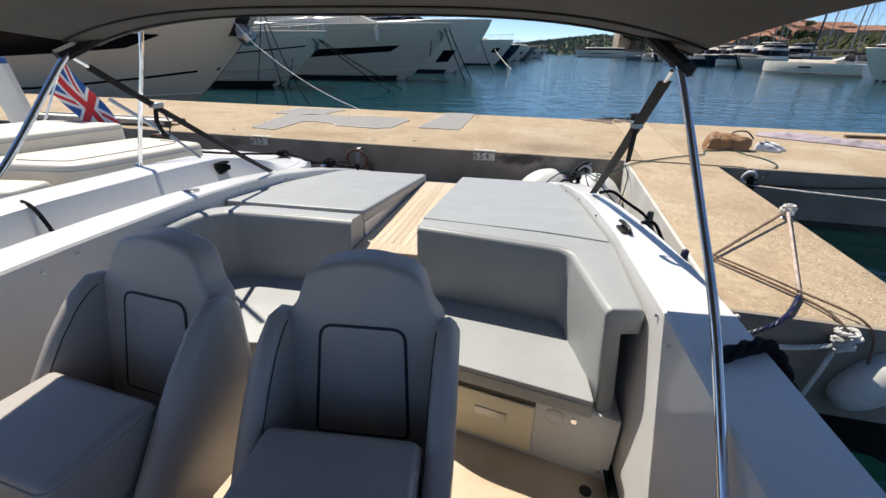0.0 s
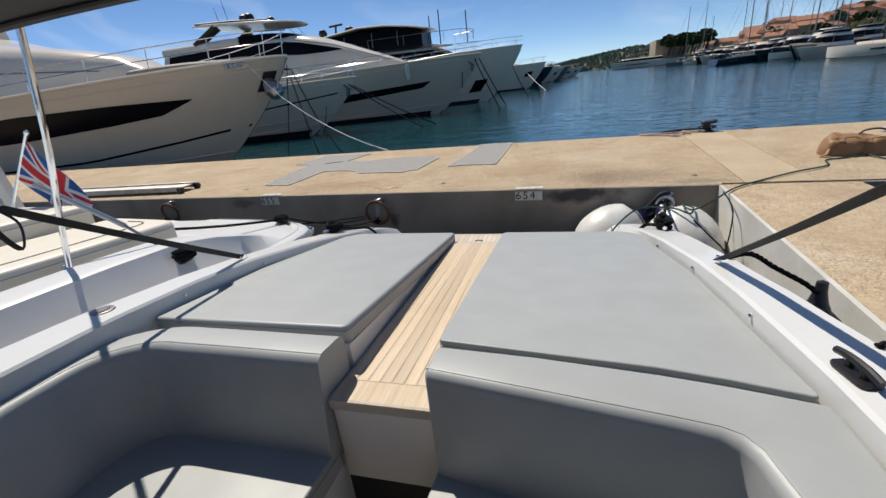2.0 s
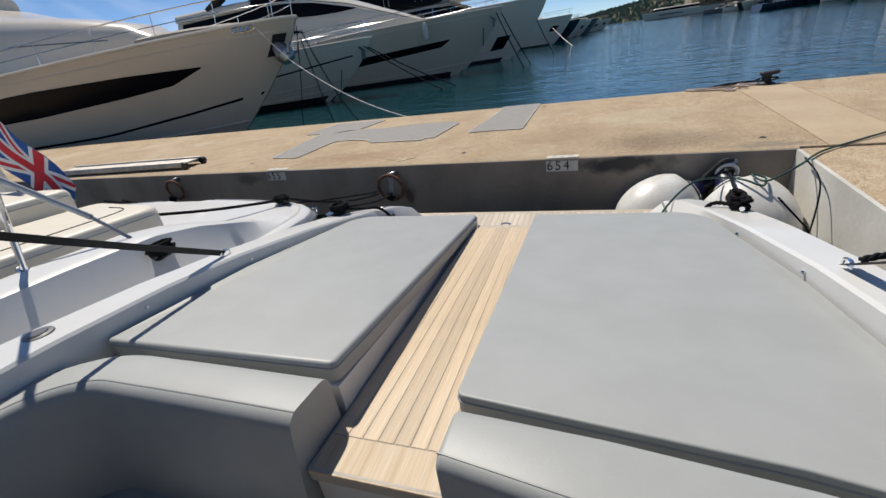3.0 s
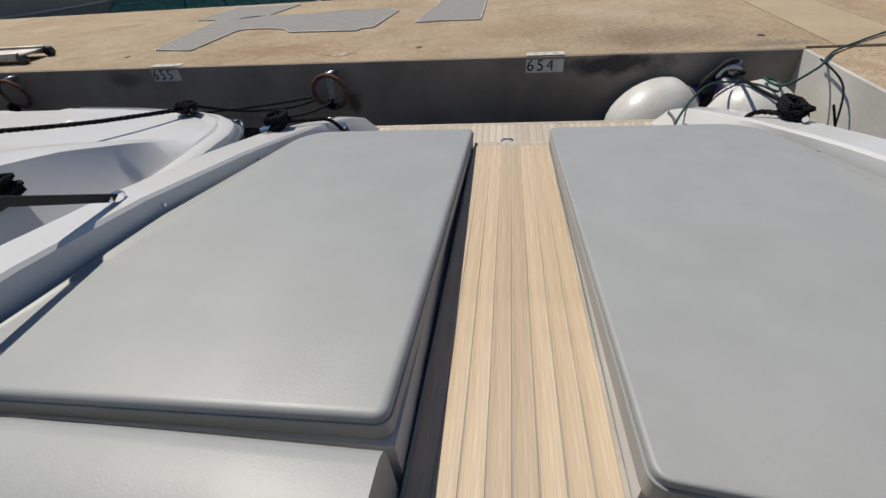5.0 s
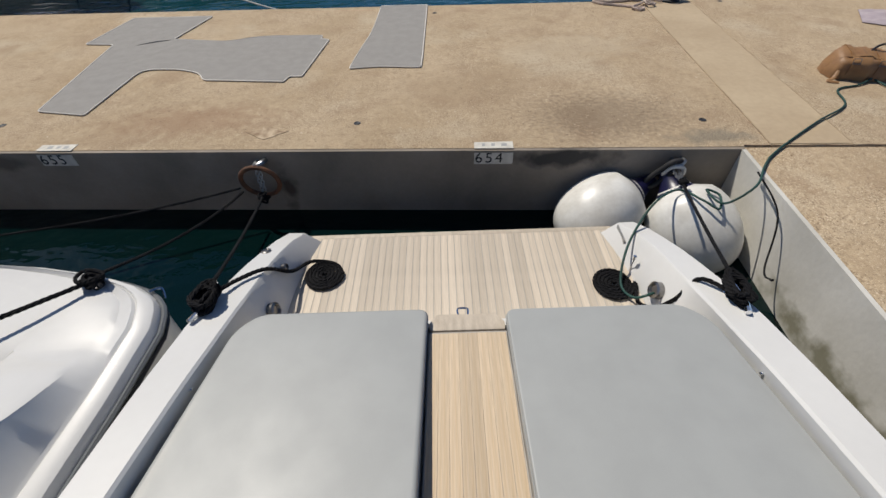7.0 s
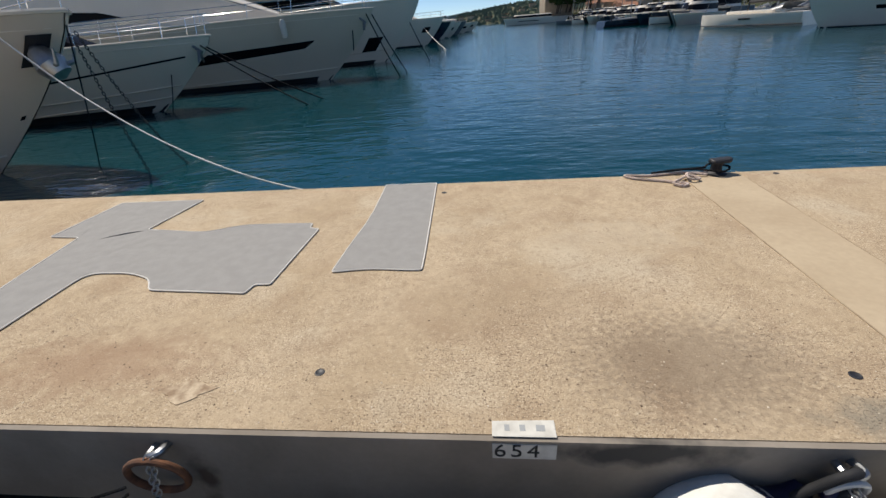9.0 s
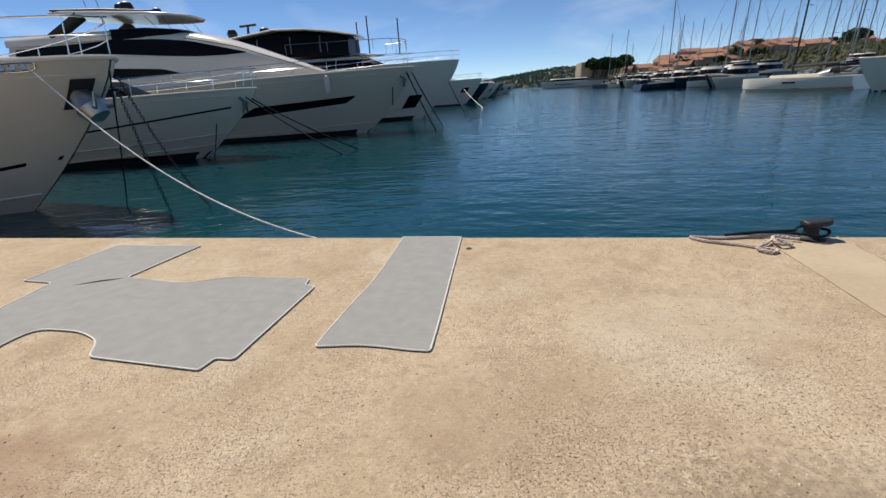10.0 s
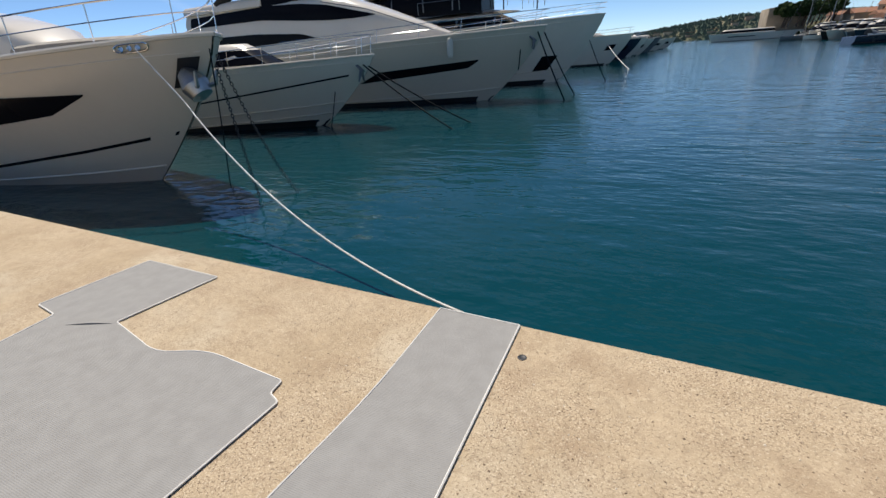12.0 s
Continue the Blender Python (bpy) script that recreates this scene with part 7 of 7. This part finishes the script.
# flag
staff0, staff1 = Vector((-4.28, 3.86, 0.42)), Vector((-3.9, 4.06, 1.16))
flag = thing("flag", tuple(staff0), "red, white and blue crossed flag hanging from a staff", "flag")
bm = BM()
tube(bm, [staff0, staff1], 0.013, 10)
lathe(bm, ((0, -0.02), (0.018, -0.01), (0.02, 0.01), (0, 0.03)), staff1, (0.45, 0.2, 0.9), 12)
part("staff", bm, CHROME, flag, "steel flag staff")
hoist0, hoist1 = staff0.lerp(staff1, 0.93), staff0.lerp(staff1, 0.50)
fly = Vector((0.36, 0.10, -0.62))


def cloth_at(u, v, off=0.0):
    nrm = Vector((0.3, -0.9, 0.1))
    p = hoist0.lerp(hoist1, v) + fly * u + Vector((0.05, 0, 0)) * u * v
    return p + nrm * (0.03 * math.sin(u * 7 + v * 2) * min(1, u * 3) + off)


bm = BM()
grid(bm, cloth_at, 24, 14)
cloth = part("field", bm, FLAGBLUE, flag, "dark blue field", smooth=60)


def band(p, q, w, mat, off, nm):
    for sgn in (1, -1):
        bm = BM()
        d = Vector((q[0] - p[0], q[1] - p[1]))
        nn = Vector((-d.y, d.x * 0.25)).normalized() * w
        grid(bm, lambda a, b: cloth_at(min(max(lerp(p[0], q[0], a) + nn.x * (b - 0.5), 0), 1), min(max(lerp(p[1], q[1], a) + nn.y * (b - 0.5) * 2.0, 0), 1), off * sgn), 24, 3)
        part(nm, bm, mat, cloth, smooth=60)


for p, q in (((0, 0), (1, 1)), ((0, 1), (1, 0))):
    band(p, q, 0.17, FLAGWHITE, 0.0020, "white_saltire")
    band(p, q, 0.06, FLAGRED, 0.0035, "red_saltire")
for p, q, w in (((0, 0.5), (1, 0.5), 0.17), ((0.5, 0), (0.5, 1), 0.20)):
    band(p, q, w, FLAGWHITE, 0.005, "white_cross")
    band(p, q, w * 0.58, FLAGRED, 0.0065, "red_cross")
# upright gangway of a boat beyond
gp = thing("folding_gangway", (-5.35, 4.4, -0.1), "white folding gangway standing upright with a blue cap", "gangway")
bm = BM()
prism(bm, [(-5.50, 4.38), (-5.16, 4.38), (-5.16, 4.46), (-5.50, 4.46)], -0.1, 1.05)
for v in bm.verts:
    v.co.x += 0.28 * (0.9 - v.co.z) * 0.6
soften(bm, 0.012, 2)
part("board", bm, YWHITE, gp)
bm = BM()
prism(bm, [(-5.55, 4.36), (-5.22, 4.36), (-5.22, 4.48), (-5.55, 4.48)], 1.04, 1.12)
soften(bm, 0.02, 2)
part("cap", bm, SCREENBLUE, gp, "blue cap")
nb2 = thing("motor_boat", (-7.2, 3.0, SEA), "white motor boat two berths along", "boat")
bm = BM()
prism(bm, fillet([(-8.8, -3), (-5.4, -3), (-5.4, 4.2), (-5.8, 4.9), (-8.4, 4.9), (-8.8, 4.2)], 0.4, 5), SEA - 0.3, lambda x, y: 0.30 - 0.02 * y)
soften(bm, 0.06, 3)
part("hull", bm, GEL, nb2)

# ---- lines of the moored yachts ----
line(smooth_path([(-8.0, 12.55, 2.3)] + sag((-7.256, 12.6, 1.446), (0.289, 9.821, -0.278), 0.784, 14), 6), 0.014, WHITEROPE, "long white mooring line from the yacht's bow to the quay", laid=False)
for a, b, r in (((-7.4, 13.6, 2.25), (-8.39, 13.96, -0.75), 0.014), ((-11.0, 22.3, 1.75), (-11.6, 22.0, -0.75), 0.02), ((-9.9, 22.5, 1.75), (-5.39, 21.5, -0.8), 0.028),
                ((-9.9, 22.7, 1.75), (-5.18, 23.06, -0.8), 0.028), ((-4.9, 31.0, 2.85), (-3.08, 30.05, -0.8), 0.035), ((-5.6, 30.9, 2.85), (-5.7, 30.6, 0.9), 0.03),
                ((-4.6, 31.6, 2.6), (-2.95, 32.8, -0.8), 0.035), ((-3.6, 43.0, 2.2), (-2.0, 41.5, -0.8), 0.035)):
    line(sag(a, b, 0.12), r, BLACKROPE, "black mooring line from a yacht's bow into the water", laid=False)
line(sag((-4.5, 70.6, 2.0), (-0.81, 56.0, -0.8), 0.2), 0.04, WHITEROPE, "pale mooring line of a far yacht", laid=False)
chain(sag((-7.35, 13.7, 2.1), (-5.96, 13.75, -0.75), 0.35, 24), 0.045, CHAINDARK, "dark anchor chain hanging from the yacht's bow", "anchor chains")
chain(sag((-7.4, 13.65, 1.9), (-6.6, 13.2, -0.75), 0.15, 24), 0.045, CHAINDARK, "dark anchor chain hanging from the yacht's bow", "anchor chains")
# bow details of the nearest yacht
c = hp1(0.047, 0.965, -1, 0.012)
bm = BM()
for k in range(3):
    p = hp1(0.041 + 0.006 * k, 0.965, -1, 0.012)
    lathe(bm, ((0.0, 0.0), (0.045, 0.0), (0.055, 0.012), (0.06, 0.0)), p, (0.35, -1, 0.1), 14)
tube(bm, smooth_path([hp1(0.034, 0.965, -1, 0.015), hp1(0.037, 0.985, -1, 0.02), hp1(0.053, 0.985, -1, 0.02), hp1(0.058, 0.965, -1, 0.015), hp1(0.053, 0.945, -1, 0.02), hp1(0.037, 0.945, -1, 0.02)], 5, True), 0.018, 8, closed=True)
fl = part("fairlead", bm, CHROME, Y1, "chrome triple fairlead in the bulwark", local=True)
bm = BM()
tube(bm, [hp1(0.004 + 0.85 * i / 40, 0.915, -1, 0.004) for i in range(41)], 0.012, 6)
part("knuckle", bm, YWHITE, Y1, local=True)
bm = BM()
tube(bm, [hp1(0.003 + 0.5 * (i / 30) ** 1.2, lerp(0.22, 0.10, i / 30), -1, 0.01) for i in range(31)], 0.03, 6)
part("spray_rail", bm, YHULL, Y1, local=True)

# chine lines, mid-deck rails, posts and a hanging fender on the yachts beyond
for yt, hpf, rails_ in ((Y2, hp2, ((0.30, 0.16), (0.44, 0.30))), (Y3, hp3, ((0.26, 0.14),)), (Y4, hp4, ((0.28, 0.15),))):
    for v0, v1 in rails_:
        bm = BM()
        tube(bm, [hpf(0.006 + 0.55 * (i / 30) ** 1.2, lerp(v0, v1, i / 30), -1, 0.01) for i in range(31)], 0.035, 6)
        part("spray_rail", bm, YHULL, yt, local=True)
for yt, hpf in ((Y2, hp2), (Y3, hp3), (Y4, hp4)):
    bm = BM()
    tube(bm, [hpf(0.004 + 0.8 * i / 30, 0.93, -1, 0.006) for i in range(31)], 0.02, 6)
    part("sheer_moulding", bm, YWHITE, yt, local=True)
for x0, z0, half in ((4.6, 5.5, 2.2),):
    bm = BM()
    P = smooth_path([(3.5 - x0 - 9, -half - 0.6, z0), (3.5 - x0 - 2, -half, z0), (3.5 - x0, -half * 0.5, z0), (3.5 - x0, half * 0.5, z0), (3.5 - x0 - 2, half, z0)], 8)
    tube(bm, [p + Vector((0, 0, 0.75)) for p in P], 0.025, 6)
    upper = part("upper_deck_rail", bm, BRONZE, Y4, "dark rail round the upper foredeck", local=True)
    for p in P[::4]:
        bm = BM()
        tube(bm, [p, p + Vector((0, 0, 0.75))], 0.018, 5)
        part("stanchion", bm, BRONZE, upper, local=True)
for x, y in ((-3.6, -1.5), (-1.6, 0.8), (-5.2, 1.0)):
    bm = BM()
    tube(bm, [(x, y, 5.3), (x, y, 8.0)], 0.05, 6)
    part("deck_post", bm, YDARK, Y4, "dark deck post", local=True)
bm = BM()
lathe(bm, ((0, 0), (0.14, 0), (0.14, 0.3), (0.35, 0.4), (0.42, 0.65), (0.3, 0.95), (0, 1.05)), (-15.6, -0.6, 7.0), seg=16)
tube(bm, [(-14.7, 0.2, 6.9), (-14.5, 0.2, 8.4)], 0.10, 8)
tube(bm, [(-14.9, -0.4, 8.2), (-14.1, 0.8, 8.45)], 0.10, 8)
part("radar", bm, YDARK, Y4, "black radar scanner and dome", local=True)
bm = BM()
p = hp3(0.16, 0.98, -1, 0.12)
lathe(bm, ((0, -0.55), (0.12, -0.5), (0.16, -0.3), (0.16, 0.2), (0.10, 0.36), (0, 0.4)), p + Vector((0, -0.08, -0.45)), seg=14)
part("hanging_fender", bm, NCUSH, Y3, "cream fender hanging from the rail", local=True)
for yt, hpf, s_ in ((Y3, hp3, 0.012), (Y2, hp2, 0.012)):
    bm = BM()
    c = hpf(s_, 0.86, -1, 0.06)
    tube(bm, [c + Vector((-0.4, 0, 0.3)), c + Vector((0.2, -0.1, -0.15))], 0.06, 8)
    for q in (-1, 1):
        tube(bm, [c + Vector((0.1, -0.1, -0.1)), c + Vector((0.05, -0.1 + 0.2 * q, -0.5))], lambda t: 0.08 * (1 - 0.6 * t), 6)
    part("anchor", bm, BRONZE, yt, "dark steel anchor at the bow", local=True)

# ---- teak planks ----
def plank_mesh(name, w, length, h, mat):
    bm = BM()
    box(bm, -w / 2, w / 2, 0, length, -0.006, h)
    bmesh.ops.recalc_face_normals(bm, faces=bm.faces)
    ed = [e for e in bm.edges if all(v.co.z > 0 for v in e.verts)]
    bmesh.ops.bevel(bm, geom=ed, offset=0.0015, segments=1, affect="EDGES")
    me = bpy.data.meshes.new(name)
    bm.to_mesh(me)
    bm.free()
    me.materials.append(mat)
    return me


n = 46
w = 2.20 / n
pm = plank_mesh("plank", w - 0.0045, 0.915, 0.004, TEAK)
bm = BM()
prism(bm, [(-1.10, 4.476), (1.10, 4.476), (1.10, 5.384), (-1.10, 5.384)], PLATZ - 0.01, PLATZ - 0.0012)
part("caulking", bm, CAULK, platform, "grey caulking between the planks", smooth=0)
for i in range(n):
    ob = new("plank", pm)
    ob.parent = platform
    ob.matrix_basis = Matrix.Translation((-1.10 + (i + 0.5) * w, 4.475, PLATZ - 0.004))
bm = BM()
prism(bm, [(-1.09, 5.385), (1.09, 5.385), (1.09, 5.425), (-1.09, 5.425)], PLATZ - 0.03, PLATZ + 0.002)
soften(bm, 0.006, 2)
part("edge_trim", bm, TEAK, platform, "pale teak edge trim")
n = 8
pm2 = plank_mesh("plank", 0.415 / n - 0.004, 1.79, 0.004, TEAKW)
slope = math.atan2(WALK(0, 4.36) - WALK(0, 2.56), 1.8)
for i in range(n):
    ob = new("plank", pm2)
    ob.parent = walkway
    x0 = -0.235 + (i + 0.5) * (0.42 / n)
    x1 = -0.195 + (i + 0.5) * (0.375 / n)
    ob.matrix_basis = Matrix.Translation((x0, 2.56, WALK(0, 2.56) - 0.003)) @ Euler((slope, 0, -math.atan2(x1 - x0, 1.8))).to_matrix().to_4x4() @ Matrix.Diagonal((1.0 - 0.0, 1, 1, 1))
pm3 = plank_mesh("plank", 0.425, 0.128, 0.004, TEAKW)
ob = new("plank", pm3)
ob.parent = walkway
ob.matrix_basis = Matrix.Translation((-0.024, 2.426, WALK(0, 2.5) - 0.002))

# ---- pebbles standing proud of the worn concrete ----
def pebble_material():
    m = material("pebbles", (0.4, 0.32, 0.23), 0.85, bump=0.0)
    n, l = m.node_tree.nodes, m.node_tree.links
    geo, ramp = n.new("ShaderNodeNewGeometry"), n.new("ShaderNodeValToRGB")
    el = ramp.color_ramp.elements
    el[0].color, el[1].color = (0.12, 0.08, 0.055, 1), (0.66, 0.58, 0.46, 1)
    for pos, c in ((0.2, (0.2, 0.14, 0.09, 1)), (0.55, (0.34, 0.25, 0.165, 1)), (0.85, (0.50, 0.40, 0.28, 1))):
        el.new(pos).color = c
    l.new(geo.outputs["Random Per Island"], ramp.inputs[0])
    l.new(ramp.outputs[0], n["Principled BSDF"].inputs["Base Color"])
    return m


rp = random.Random(31)
vs, fs = [], []
while len(vs) < 15000 * 6:
    u, v = rp.uniform(-4.5, 4.5), rp.uniform(NEAR + 0.04, FAR - 0.04)
    worn = 0.55 + 0.9 * noise.noise(Vector((u * 1.1, v * 1.1, 2.0))) + 0.5 * noise.noise(Vector((u * 3.3, v * 3.3, 7.0))) + 0.25 * (u > 0)
    if rp.random() > worn:
        continue
    x, y = q2w(u, v)
    a, r = rp.uniform(0, 3.14), 0.002 + 0.007 * rp.random() ** 3
    k = rp.uniform(0.5, 0.95)
    ca, sa = math.cos(a) * r, math.sin(a) * r
    i = len(vs)
    vs += [(x + ca, y + sa, 0.0005), (x - sa * k, y + ca * k, 0.0005), (x - ca, y - sa, 0.0005), (x + sa * k, y - ca * k, 0.0005), (x, y, 0.001 + r * 0.4), (x, y, -0.002)]
    fs += [(i, i + 1, i + 4), (i + 1, i + 2, i + 4), (i + 2, i + 3, i + 4), (i + 3, i, i + 4)]
me = bpy.data.meshes.new("pebbles")
me.from_pydata(vs, [], fs)
me.materials.append(pebble_material())
tagged(new("pebbles", me), "small dark and pale pebbles exposed in the worn concrete", "pebbles", kind="stuff")
